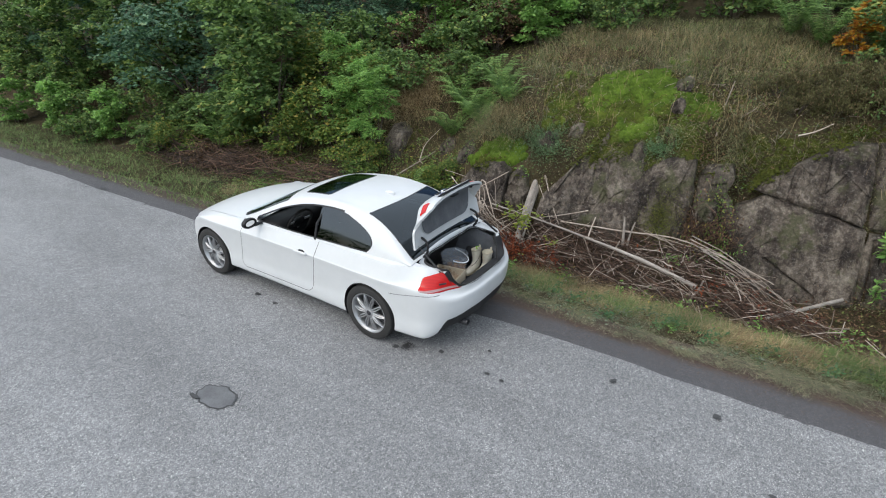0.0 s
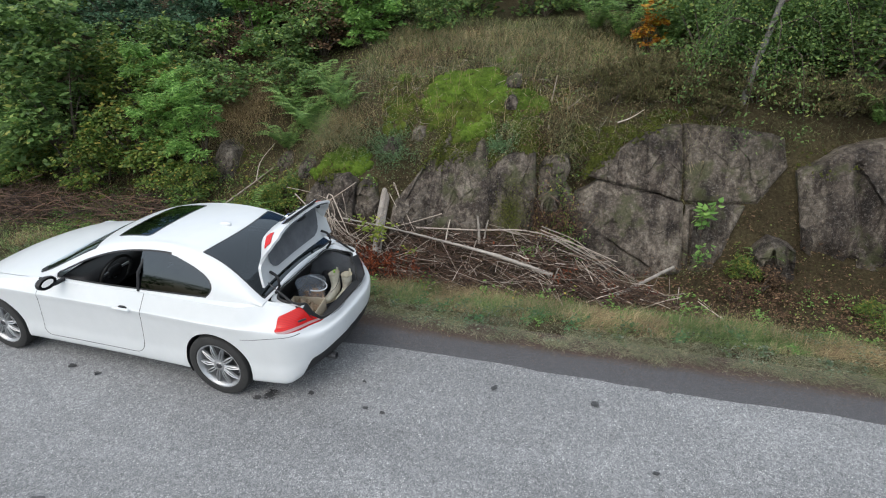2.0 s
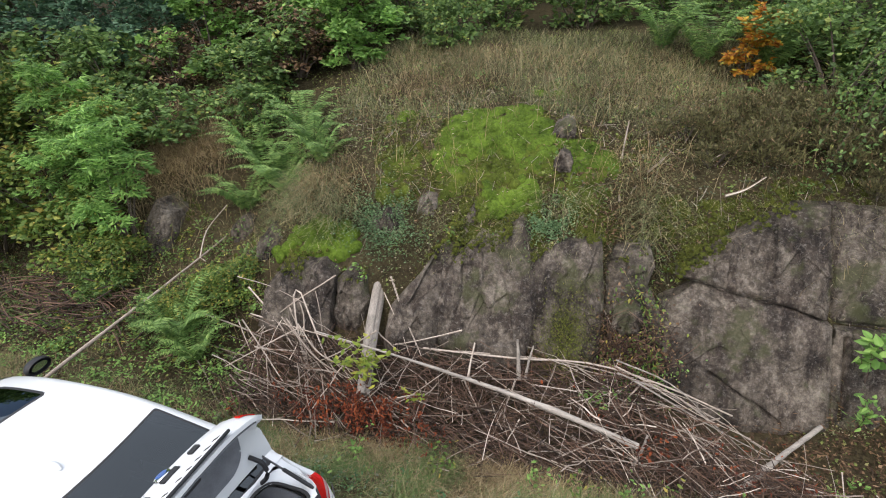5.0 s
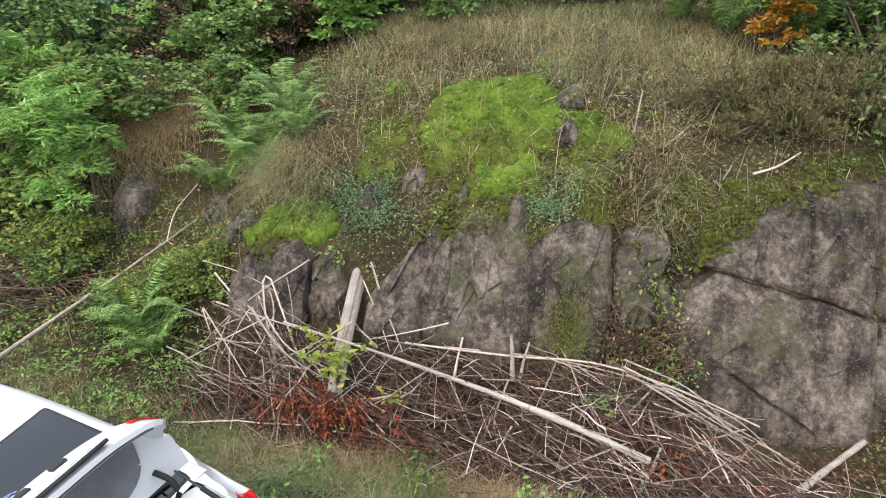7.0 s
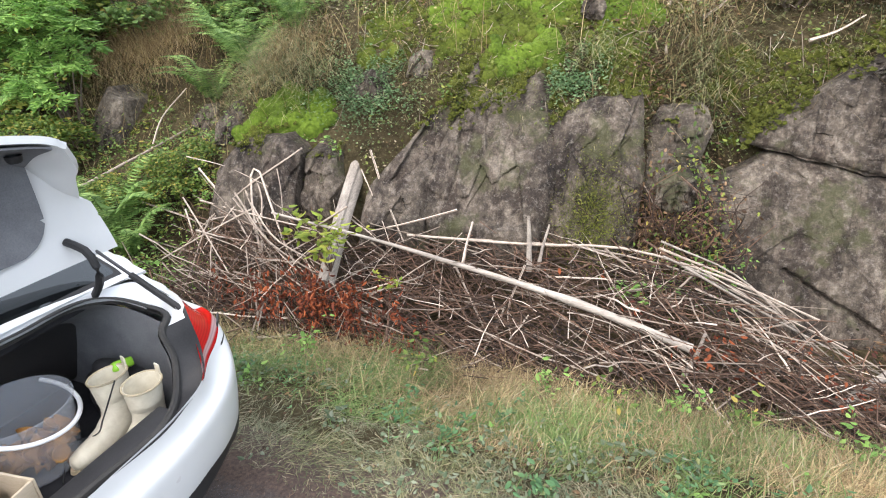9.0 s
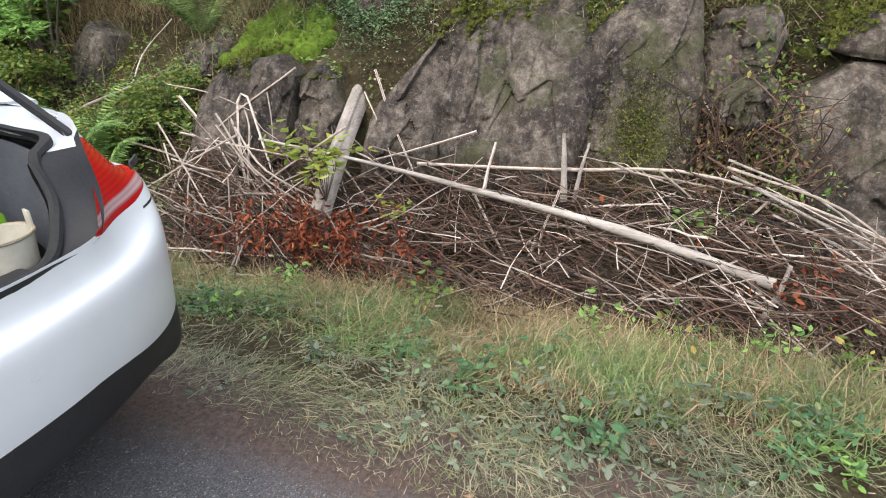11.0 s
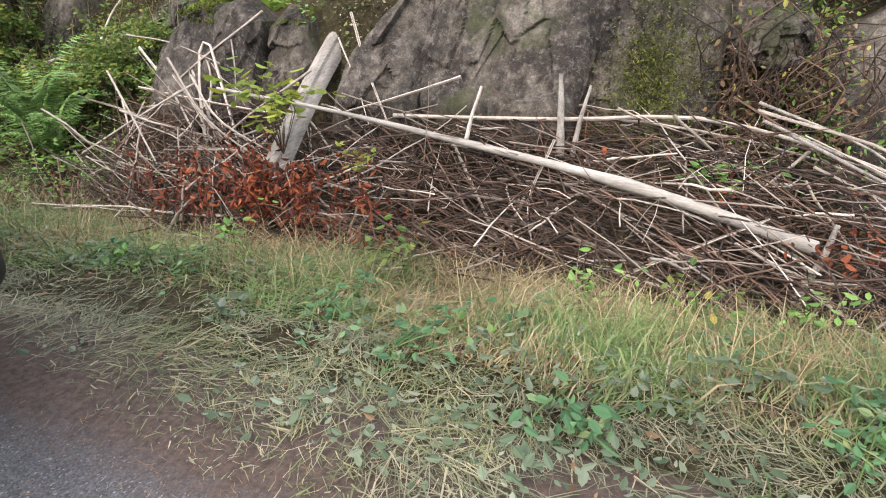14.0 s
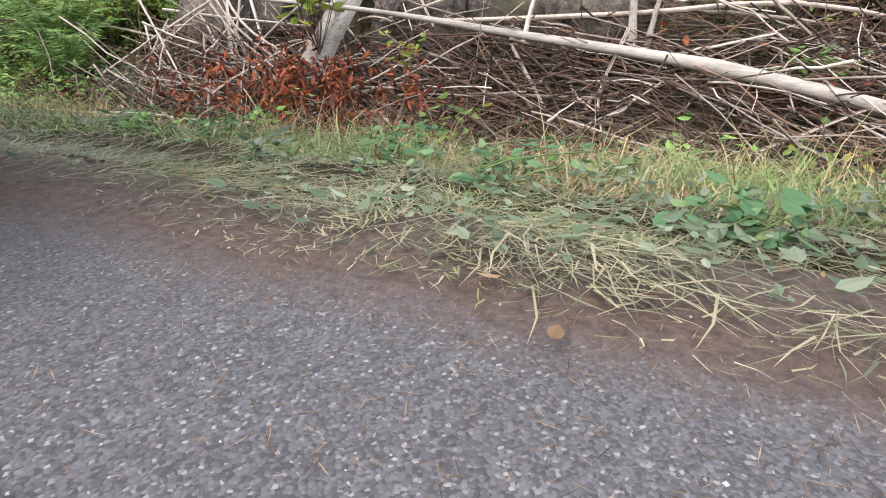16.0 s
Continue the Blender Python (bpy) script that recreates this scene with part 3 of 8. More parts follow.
def slab(outline, y0, lean, depth, seed, name="rock", label="", edge=0.055, rough=0.06, cracks=(), facets=0.55):
    """A block of rock with the given outline (x, z) on a face that leans back; facets, rounded edges, rugged skin."""
    ring = np.array(outline)
    c = ring.mean(0)
    # the outline as a closed fan of rings from the rim to the middle
    n, m = (170, 46) if np.ptp(ring[:, 0]) > 0.7 else (90, 24)
    d = np.r_[0, np.cumsum(np.linalg.norm(np.diff(np.r_[ring, ring[:1]], axis=0), axis=1))]
    s = np.linspace(0, d[-1], n, endpoint=False)
    rim = np.stack([np.interp(s, d, np.r_[ring[:, k], ring[0, k]]) for k in (0, 1)], -1)
    rim += 0.07 * np.stack([fbm(rim[:, 0] * 4, rim[:, 1] * 4, seed), fbm(rim[:, 0] * 4, rim[:, 1] * 4, seed + 9)], -1)
    w = np.linspace(0, 1, m) ** 1.15
    xz = rim[:, None] * (1 - w)[None, :, None] + c[None, None] * w[None, :, None]
    X, Z = xz[..., 0], xz[..., 1]
    away = np.maximum(inside_poly(X, Z, ring), 0)
    # facets: the outermost of a few tilted planes
    rng = np.random.RandomState(seed)
    ext = ring.max(0) - ring.min(0)
    planes = []
    for k in range(7):
        a, b = rng.uniform(-0.32, 0.32, 2)
        planes.append(a * (X - c[0] - rng.uniform(-0.5, 0.5) * ext[0]) + b * (Z - c[1] - rng.uniform(-0.5, 0.5) * ext[1]))
    facet = np.max(planes, 0)
    Y = y0 + lean * Z + facets * (facet - facet.mean()) + edge * np.exp(-away / (edge * 0.6)) * 1.2
    Y += rough * (0.6 * fbm(X * 2.2, Z * 2.2, seed) + 0.35 * fbm(X * 7, Z * 7, seed + 3) + 0.14 * fbm(X * 24, Z * 24, seed + 4, 3))
    # broken ledges: flat chips at two sizes, each set a little in or out
    for cells, amp in ((14, 0.62), (60, 0.20)):
        sx_, sz_ = rng.uniform(ring[:, 0].min(), ring[:, 0].max(), cells), rng.uniform(ring[:, 1].min(), ring[:, 1].max(), cells)
        jx, jz = X + 0.035 * fbm(X * 5, Z * 5, seed + 5), Z + 0.035 * fbm(X * 5, Z * 5, seed + 6)
        d2 = (jx[..., None] - sx_) ** 2 * 2.4 + (jz[..., None] - sz_) ** 2
        near = d2.argmin(-1)
        ga, gb, gc = rng.uniform(-1, 1, cells), rng.uniform(-1.6, 1.6, cells), rng.uniform(-1.6, 1.6, cells)
        Y += rough * amp * (ga[near] + gb[near] * (X - sx_[near]) + gc[near] * (Z - sz_[near]))
    for x0, z0, x1, z1, wd in cracks:
        ex, ez = x1 - x0, z1 - z0
        t = np.clip(((X - x0) * ex + (Z - z0) * ez) / (ex * ex + ez * ez), 0, 1)
        off = np.hypot(X - x0 - t * ex, Z - z0 - t * ez + 0.02 * fbm(X * 9, Z * 9, 4))
        Y += 0.07 * np.exp(-(off / wd) ** 2)
    if facets > 0.3:
        Y += 0.5 * np.clip(0.25 - Z, 0, 1)
    face = np.stack([X, Y, Z], -1)
    # the flanks run back into the slope
    back = [face[:, 0] + np.array([0, q * depth, 0]) + (q * 0.10) * (np.stack([rim[:, 0] * 0 + c[0], Y[:, 0], rim[:, 1] * 0 + c[1]], -1) - face[:, 0]) * np.array([1, 0, 1]) for q in (1.0, 0.6, 0.25)]
    pts = np.concatenate([np.stack(back, 1), face], 1)
    bm = bm_grid(pts, close_u=True)
    bmesh.ops.remove_doubles(bm, verts=bm.verts[:], dist=0.002)
    bmesh.ops.recalc_face_normals(bm, faces=bm.faces[:])
    ob = part(name, bm, M_ROCK, angle=32)
    return tagged(ob, label or "weathered grey granite block with lichen and dark stains", "rock", "rocks of the outcrop")


slab([(-4.58, 0.1), (-4.52, 0.45), (-4.37, 0.70), (-3.90, 0.80), (-3.72, 0.66), (-3.72, 0.1), (-4.1, 0.0)], 7.25, 0.45, 0.9, 1, label="rounded grey boulder behind the pale brushwood", edge=0.05, rough=0.04, facets=0.25)
slab([(-3.74, 0.62), (-3.60, 0.76), (-3.42, 0.64), (-3.34, 0.40), (-3.45, 0.0), (-3.76, 0.0)], 7.36, 0.45, 0.8, 2, edge=0.07)
slab([(-3.10, 0.0), (-3.06, 0.48), (-2.88, 0.72), (-2.62, 1.04), (-2.36, 1.38), (-2.28, 1.20), (-2.48, 0.82), (-2.56, 0.5), (-2.5, 0.0)], 7.24, 0.66, 0.9, 3, label="dark grey granite slab leaning against the bank")
slab([(-2.64, 0.50), (-2.48, 0.90), (-2.22, 1.18), (-2.10, 1.12), (-1.83, 1.32), (-1.66, 1.06), (-1.58, 0.66), (-1.64, 0.1), (-2.2, -0.1), (-2.52, 0.1)], 7.25, 0.62, 1.0, 4, label="large pointed grey granite face above the brushwood", edge=0.06, facets=0.4)
slab([(-1.72, 0.98), (-1.36, 1.18), (-1.02, 1.22), (-0.93, 0.60), (-1.0, 0.0), (-1.8, -0.1)], 7.30, 0.64, 0.9, 5, label="dark grey granite with a patch of wet moss")
slab([(-0.99, 0.92), (-0.87, 1.10), (-0.57, 1.12), (-0.50, 0.98), (-0.62, 0.4), (-0.9, 0.3)], 7.52, 0.55, 0.8, 6)
slab([(-0.95, 0.55), (-0.55, 0.75), (-0.35, 0.45), (-0.4, -0.2), (-1.0, -0.2)], 7.66, 0.4, 0.7, 14)
slab([(-0.30, 0.86), (-0.05, 1.08), (0.30, 1.34), (0.69, 1.54), (0.98, 1.56), (1.04, 0.62), (0.78, 0.68), (0.37, 0.76), (-0.10, 0.84)], 7.62, 0.55, 1.0, 7, label="big pale-topped granite block above a long crack", edge=0.05, facets=0.16, rough=0.045)
slab([(-0.44, 0.62), (-0.11, 0.81), (0.36, 0.74), (0.77, 0.66), (1.10, 0.58), (1.16, -0.3), (0.5, -0.45), (-0.36, -0.35)], 7.72, 0.45, 1.0, 8, label="broad dark-stained granite face below a long crack", edge=0.05, facets=0.16, rough=0.035, cracks=[(0.1, 0.05, 0.7, -0.25, 0.02)])
slab([(0.99, 1.55), (1.6, 1.55), (2.29, 1.46), (2.38, 1.10), (2.02, 0.62), (1.10, 0.58)], 7.78, 0.50, 1.0, 9, label="flat grey-brown granite wall with a square edge", edge=0.05, facets=0.16, rough=0.035)
slab([(1.12, 0.56), (1.88, 0.60), (1.66, 0.0), (1.5, -0.35), (1.14, -0.4)], 7.76, 0.45, 1.0, 10, edge=0.05, facets=0.16, rough=0.045, cracks=[(1.2, 0.5, 1.25, -0.2, 0.02)])
slab([(2.45, 1.06), (2.9, 1.35), (3.6, 1.55), (4.6, 1.5), (4.7, -0.3), (3.16, -0.35), (2.62, 0.10)], 7.66, 0.45, 1.1, 11, label="rugged grey granite wall split by dark cracks", rough=0.09, cracks=[(3.1, 1.2, 3.3, 0.2, 0.05)])
slab([(-6.90, 0.1), (-6.88, 0.66), (-6.72, 0.96), (-6.41, 0.86), (-6.36, 0.1)], 8.02, 0.35, 0.8, 12, label="narrow dark rock standing among the bushes")
slab([(-5.0, 0.3), (-4.95, 0.75), (-4.8, 0.95), (-4.6, 0.85), (-4.55, 0.3)], 7.75, 0.4, 0.7, 13)
slab([(1.98, -0.42), (2.02, 0.10), (2.20, 0.28), (2.48, 0.18), (2.60, -0.42)], 7.42, 0.40, 0.6, 17, label="low dark rock at the foot of the wall", rough=0.10)
# small stones that break through the moss
for k, (sx_, sy_, sz_, sw, sh, tone) in enumerate(((-1.52, 9.08, 2.05, 0.26, 0.17, ""), (-1.49, 8.70, 1.80, 0.20, 0.18, ""), (-5.46, 8.55, 0.66, 0.34, 0.28, ""), (-3.28, 8.20, 1.18, 0.42, 0.24, "pinkish"), (-5.15, 7.98, 0.36, 0.36, 0.40, ""), (-2.86, 8.32, 1.36, 0.22, 0.22, ""), (-0.72, 7.70, 0.62, 0.30, 0.26, ""), (-3.05, 9.0, 1.75, 0.16, 0.12, ""))):
    slab([(sx_ - sw / 2, sz_ - sh * 0.5), (sx_ - sw * 0.42, sz_ + sh * 0.15), (sx_ - sw * 0.1, sz_ + sh * 0.5), (sx_ + sw * 0.35, sz_ + sh * 0.38), (sx_ + sw / 2, sz_ - sh * 0.1), (sx_ + sw * 0.4, sz_ - sh * 0.6)], sy_ - 0.06 - 0.6 * sz_, 0.6, 0.3, 30 + k, label=("small " + tone + " stone showing through the moss").replace("  ", " "), edge=0.03, rough=0.05)

M_HANDLE_GREY = surface("sensor_white", (0.50, 0.50, 0.51), (0.58, 0.58, 0.59), 0.4, coarse=5, fine=50, bump=0)

# ---- the parked white coupe, boot open (own axes: x ahead from the rear axle, y to its left, z up) ----
AXLES, WHEEL_Z = (0.0, 2.70), 0.318
car = thing("coupe_car", "white two-door coupe parked on asphalt with its boot open", "car", pose(-3.29, 4.405, 0, 0, 0, 178.6))
half_plan = smooth_path([(-1.02, 0), (-1.002, 0.33), (-0.948, 0.53), (-0.858, 0.685), (-0.72, 0.800), (-0.45, 0.855), (0, 0.872), (0.5, 0.862), (1.3, 0.858), (2.2, 0.865), (2.70, 0.87), (3.0, 0.845), (3.2, 0.76), (3.35, 0.60), (3.44, 0.35), (3.47, 0)], 190)
half_plan[:, 1] *= 0.965
half_plan[0, 1] = half_plan[-1, 1] = 0
belt_z = curve1((-1.05, -0.9, -0.4, 0.2, 1.0, 1.75, 2.2, 2.7, 3.1, 3.35, 3.5), (0.945, 0.948, 0.952, 0.950, 0.932, 0.915, 0.885, 0.82, 0.74, 0.67, 0.62))
crown = curve1((-1.05, -0.9, -0.4, 0.5, 1.8, 2.3, 2.9, 3.3, 3.5), (0.02, 0.040, 0.060, 0.05, 0.055, 0.075, 0.075, 0.05, 0.02))
SIDE_Z = (0.175, 0.215, 0.31, 0.42, 0.56, 0.70, 0.772, 0.800)
SIDE_IN = (0.12, 0.030, 0.016, 0.022, 0.016, 0.008, 0.000, 0.012, 0.075)
REAR_Z = (0.27, 0.31, 0.38, 0.48, 0.58, 0.650, 0.695, 0.86)
REAR_IN = (0.17, 0.095, 0.052, 0.022, 0.008, 0.008, 0.042, 0.052, 0.075)
NOSE_Z = (0.19, 0.23, 0.31, 0.41, 0.50, 0.56, 0.59, 0.60)
NOSE_IN = (0.12, 0.05, 0.012, 0.0, 0.004, 0.018, 0.035, 0.05, 0.10)


def body_sides():
    loop = np.r_[half_plan, half_plan[-2:0:-1] * np.array([1, -1])]
    tan = np.roll(loop, -1, 0) - np.roll(loop, 1, 0)
    tan /= np.linalg.norm(tan, axis=1)[:, None]
    out = np.stack([-tan[:, 1], tan[:, 0]], -1)
    x = loop[:, 0]
    wr, wf = 1 - step(-0.98, -0.66, x), step(2.8, 3.3, x)
    ws = 1 - wr - wf
    vs = np.linspace(0, 8, 45)
    pts = np.zeros((len(loop), len(vs), 3))
    k = np.arange(9.0)
    for i in range(len(loop)):
        b = belt_z(x[i])
        z = wr[i] * np.r_[REAR_Z, b] + wf[i] * np.r_[NOSE_Z, b] + ws[i] * np.r_[SIDE_Z, b]
        d = wr[i] * np.array(REAR_IN) + wf[i] * np.array(NOSE_IN) + ws[i] * np.array(SIDE_IN)
        zi, di = curve1(k, z)(vs), curve1(k, d)(vs)
        round_ = step(0.40, 0.62, abs(loop[i, 1])) * (1 - step(-0.60, -0.25, x[i])) if x[i] < 0 else 0.0
        di = di + round_ * curve1(k, (0, 0, 0, 0, 0, 0.004, 0.025, 0.065, 0.090))(vs)
        pts[i, :, :2] = loop[i] - out[i] * di[:, None]
        pts[i, :, 2] = zi
    return pts


sides_pts = body_sides()
n_half = len(half_plan)
rim_top = sides_pts[:n_half, -1]


def body_top():
    q = np.sin(np.linspace(-np.pi / 2, np.pi / 2, 41))
    x, y, z = rim_top.T
    pts = np.zeros((n_half, len(q), 3))
    pts[..., 0] = x[:, None]
    pts[..., 1] = y[:, None] * q
    full = step(0.0, 0.5, y)
    pts[..., 2] = z[:, None] + (crown(x) * full)[:, None] * (1 - q**2) ** 0.9
    return pts


shell = bm_grid(sides_pts, close_u=True)
lidpan = bm_grid(body_top(), flip=True)
for b in (shell, lidpan):
    bmesh.ops.remove_doubles(b, verts=b.verts[:], dist=1e-4)
bmesh.ops.recalc_face_normals(shell, faces=shell.faces[:])

# wheel arches
for ax in AXLES:
    def arch(p, ax=ax):
        return math.hypot(p.x - ax, p.z - WHEEL_Z) - 0.352 if abs(p.y) > 0.4 else 1.0
    cut(shell, arch)
    take(shell, lambda p: arch(p) < 0).free()


# the boot's opening, cut from the rear face and from the deck
def rear_hole(p):
    return max(0.745 - p.z, abs(p.y) - 0.455 - 0.88 * max(0, min(p.z - 0.745, 0.085)) - 0.10 * max(0, p.z - 0.83) - 0.30 * max(0, p.z - 0.88), p.x + 0.70)


def deck_hole(p):
    return max(abs(p.y) - 0.548 - 0.062 * step(-0.95, -0.5, p.x), p.x + 0.505 - 0.04 * (p.y / 0.6) ** 2)


cut(shell, rear_hole)
lid_rear = take(shell, lambda p: rear_hole(p) < 0)
cut(lidpan, deck_hole)
lid_deck = take(lidpan, lambda p: deck_hole(p) < 0)


# cabin opening
def cabin(p):
    return max(abs(p.y) - 0.70, p.x - 1.80, -0.36 - p.x)


cut(lidpan, cabin)
take(lidpan, lambda p: cabin(p) < 0).free()


# tail lamps at the corners
def tail(p):
    if abs(p.y) < 0.4 or p.x > -0.3:
        return 1.0
    lo = 0.735 + 0.16 * max(0.0, p.x + 0.80)
    hi = 0.925 - 0.32 * max(0.0, p.x + 0.80)
    end = p.x + 0.625 + 9.0 * max(0.0, abs(p.z - 0.822) - 0.02) ** 2
    return max(lo - p.z, p.z - hi, end, 0.44 - abs(p.y))


cut(shell, tail)
lamps = take(shell, lambda p: tail(p) < 0)


# the lower black skirt of the rear bumper
def skirt(p):
    return p.z - 0.468 + 0.045 * step(0.30, 0.60, abs(p.y)) + 0.26 * step(0.60, 0.72, p.y) + 0.26 * step(-0.66, -0.60, p.x) if p.x < -0.55 else 1.0


cut(shell, skirt)
skirt_bm = take(shell, lambda p: skirt(p) < 0)


# doors: a rounded outline with a fine dark gap
def door_line(p):
    if abs(p.y) < 0.6:
        return 1.0
    cx, cz, hx, hz, r = 1.42, 0.67, 0.63, 0.38, 0.10
    dx = abs(p.x - cx + 0.22 * (p.z - 0.6)) - hx + r
    dz = abs(p.z - cz) - hz + r
    return math.hypot(max(dx, 0), max(dz, 0)) + min(max(dx, dz), 0) - r


cut(shell, lambda p: door_line(p) - 0.003)
cut(shell, lambda p: door_line(p) + 0.003)
doors = take(shell, lambda p: door_line(p) < -0.003)
gap_bm = take(shell, lambda p: abs(door_line(p)) <= 0.0031)
for v in gap_bm.verts:
    v.co.y -= math.copysign(0.006, v.co.y)


# seam between rear bumper and wing
def seam(p):
    if p.x > -0.2 or abs(p.y) < 0.5:
        return 1.0
    return max(abs(p.z - 0.715 + 0.05 * step(-0.7, -0.3, p.x)) - 0.0025, p.x + 0.30, -0.80 - p.x)


cut(shell, lambda p: p.z - 0.7175 + 0.05 * step(-0.7, -0.3, p.x) if p.x < -0.25 and p.x > -0.85 and abs(p.y) > 0.5 else 1.0)
cut(shell, lambda p: p.z - 0.7125 + 0.05 * step(-0.7, -0.3, p.x) if p.x < -0.25 and p.x > -0.85 and abs(p.y) > 0.5 else 1.0)
seam_bm = take(shell, lambda p: seam(p) <= 0.0)
for v in seam_bm.verts:
    v.co.y -= math.copysign(0.004, v.co.y)

# bonnet gap and the seam between bumper and wing
def bonnet(p):
    return max(abs(p.y) - (0.72 - 0.10 * step(2.2, 3.2, p.x)), 1.98 - p.x, p.x - 3.22 + 0.25 * p.y**2)


cut(lidpan, lambda p: bonnet(p) - 0.003)
cut(lidpan, lambda p: bonnet(p) + 0.003)
bonnet_bm = take(lidpan, lambda p: bonnet(p) < -0.003)
gap2_bm = take(lidpan, lambda p: abs(bonnet(p)) <= 0.0031)
for v in gap2_bm.verts:
    v.co.z -= 0.006


body = part("body", joined(shell, lidpan), M_WHITE, car, "glossy white painted steel body with a scuffed rear bumper", angle=42)
for sign in (1, -1):
    part("door_gap", take(gap_bm, lambda p: p.y * sign > 0, keep=True), M_BLACK, car)
gap_bm.free()
for sign in (1, -1):
    part("bumper_seam", take(seam_bm, lambda p: p.y * sign > 0, keep=True), M_BLACK, car)
seam_bm.free()
part("bonnet_gap", gap2_bm, M_BLACK, car)
part("bonnet", bonnet_bm, M_WHITE, car)
for sign in (1, -1):
    d = part("door", take(doors, lambda p: p.y * sign > 0, keep=True), M_WHITE, car, angle=42)
    h = box((0.19, 0.028, 0.030), (0, 0, 0), 0.012, 3)
    part("door_handle", h, M_WHITE, d, "white pull handle", at=pose(0.95, sign * 0.845, 0.785, 0, 0, 0))
    # black bulge poking through the door, put in for the shade behind the handle
    shade_bm = bmesh.new()
    bmesh.ops.create_uvsphere(shade_bm, u_segments=16, v_segments=8, radius=0.05, matrix=Matrix.Diagonal((1.3, 0.25, 0.55, 1)))
    part("handle_shade", shade_bm, M_BLACK, d, "black bulge standing in for the shade behind the handle", at=pose(0.95, sign * 0.815, 0.782))
doors.free()
part("rear_skirt", thicken(skirt_bm, 0.02), M_BLACK, car, "black plastic lower bumper insert")


def lamp_mat():
    m, t, p = node_mat("red_lamp_glass")
    c = t.nodes.new("ShaderNodeTexCoord")
    s = t.nodes.new("ShaderNodeSeparateXYZ")
    t.links.new(c.outputs["Object"], s.inputs[0])
    band = ramp(t, s.outputs[2], [(0.0, (0.40, 0.004, 0.006)), (0.748, (0.40, 0.004, 0.006)), (0.752, (0.46, 0.30, 0.30)), (0.768, (0.46, 0.30, 0.30)), (0.773, (0.50, 0.008, 0.008)), (1.0, (0.66, 0.016, 0.012))])
    rib = t.nodes.new("ShaderNodeTexWave")
    rib.bands_direction = "Z"
    rib.inputs["Scale"].default_value = 26
    t.links.new(c.outputs["Object"], rib.inputs["Vector"])
    t.links.new(mixed(t, 0.25, band, mixed(t, 1.0, band, rib.outputs["Color"], "MULTIPLY")), p.inputs["Base Color"])
    p.inputs["Roughness"].default_value = 0.22
    p.inputs["Specular IOR Level"].default_value = 0.35
    return m


M_LAMP = lamp_mat()
for sign in (1, -1):
    lb = take(lamps, lambda p: p.y * sign > 0, keep=True)
    lamp = part("tail_lamp", lb, M_LAMP, car, "red tail lamp with a pale reversing strip", angle=30)
    part("lamp_insert", box((0.006, 0.075, 0.020), (0, 0, 0), 0.003), M_DARKMETAL, lamp, at=pose(-0.835, sign * 0.640, 0.842, 0, 0, -sign * 38))
lamps.free()

# ---- cabin roof, pillars, glass ----
top_z = curve1((-0.62, -0.48, -0.42, -0.3, -0.1, 0.1, 0.35, 0.6, 0.9, 1.15, 1.35, 1.6, 1.85, 2.05, 2.2), (0.93, 0.985, 1.03, 1.11, 1.235, 1.315, 1.358, 1.370, 1.362, 1.340, 1.300, 1.205, 1.095, 1.0, 0.925))
rail_z = curve1((-0.62, -0.45, -0.2, 0.1, 0.4, 0.8, 1.1, 1.4, 1.7, 1.95, 2.2), (0.90, 0.985, 1.145, 1.268, 1.320, 1.316, 1.270, 1.180, 1.050, 0.94, 0.86))
rail_y = curve1((-0.62, -0.5, -0.3, 0.0, 0.4, 1.0, 1.4, 1.75, 1.95, 2.2), (0.675, 0.665, 0.63, 0.575, 0.553, 0.565, 0.61, 0.665, 0.69, 0.70))
base_y = curve1((-0.62, -0.45, -0.2, 0.2, 0.8, 1.5, 1.8, 2.2), (0.675, 0.69, 0.715, 0.735, 0.745, 0.74, 0.72, 0.69))


def cabin_points():
    xs = np.linspace(-0.62, 2.18, 113)
    rows = []
    for x in xs:
        zb, zs, zt, yr, yb = belt_z(x) - 0.004, rail_z(x), top_z(x), rail_y(x), base_y(x)
        zs = max(zs, zb + 0.004)
        half = np.array([(yb, zb), (yb + (yr - yb) * 0.44 + 0.012, zb + (zs - zb) * 0.5), (yr, zs), (yr * 0.80, zs + (zt - zs) * 0.60), (yr * 0.42, zs + (zt - zs) * 0.91), (0, zt)])
        k = np.arange(6.0)
        u = np.linspace(0, 5, 31)
        y, z = curve1(k, half[:, 0])(u), curve1(k, half[:, 1])(u)
        rows.append(np.r_[np.stack([y * 0 + x, y, z], -1), np.stack([y * 0 + x, -y, z], -1)[-2::-1]])
    return np.array(rows)


roof = bm_grid(cabin_points())
bmesh.ops.recalc_face_normals(roof, faces=roof.faces[:])
if sum(f.normal.z for f in roof.faces) < 0:
    bmesh.ops.reverse_faces(roof, faces=roof.faces[:])


def screen(p):
    return max(abs(p.y) - rail_y(p.x) + 0.045, 1.36 + 0.09 * (1 - (p.y / 0.58) ** 2) - p.x)


def back_glass(p):
    return max(abs(p.y) - rail_y(p.x) + 0.045, p.x - 0.175 + 0.05 * (1 - (p.y / 0.5) ** 2), -0.47 - p.x)


def side_glass(p):
    if abs(p.y) < rail_y(p.x) - 0.05:
        return 1.0
    lo = belt_z(p.x) + 0.022
    hi = rail_z(p.x) - 0.022
    a, b, c = lo - p.z, p.z - hi, p.x - 1.80
    tail_end = 0.0 + 8.5 * (p.z - 1.06) ** 2 - p.x
    return max(a, b, c, tail_end)


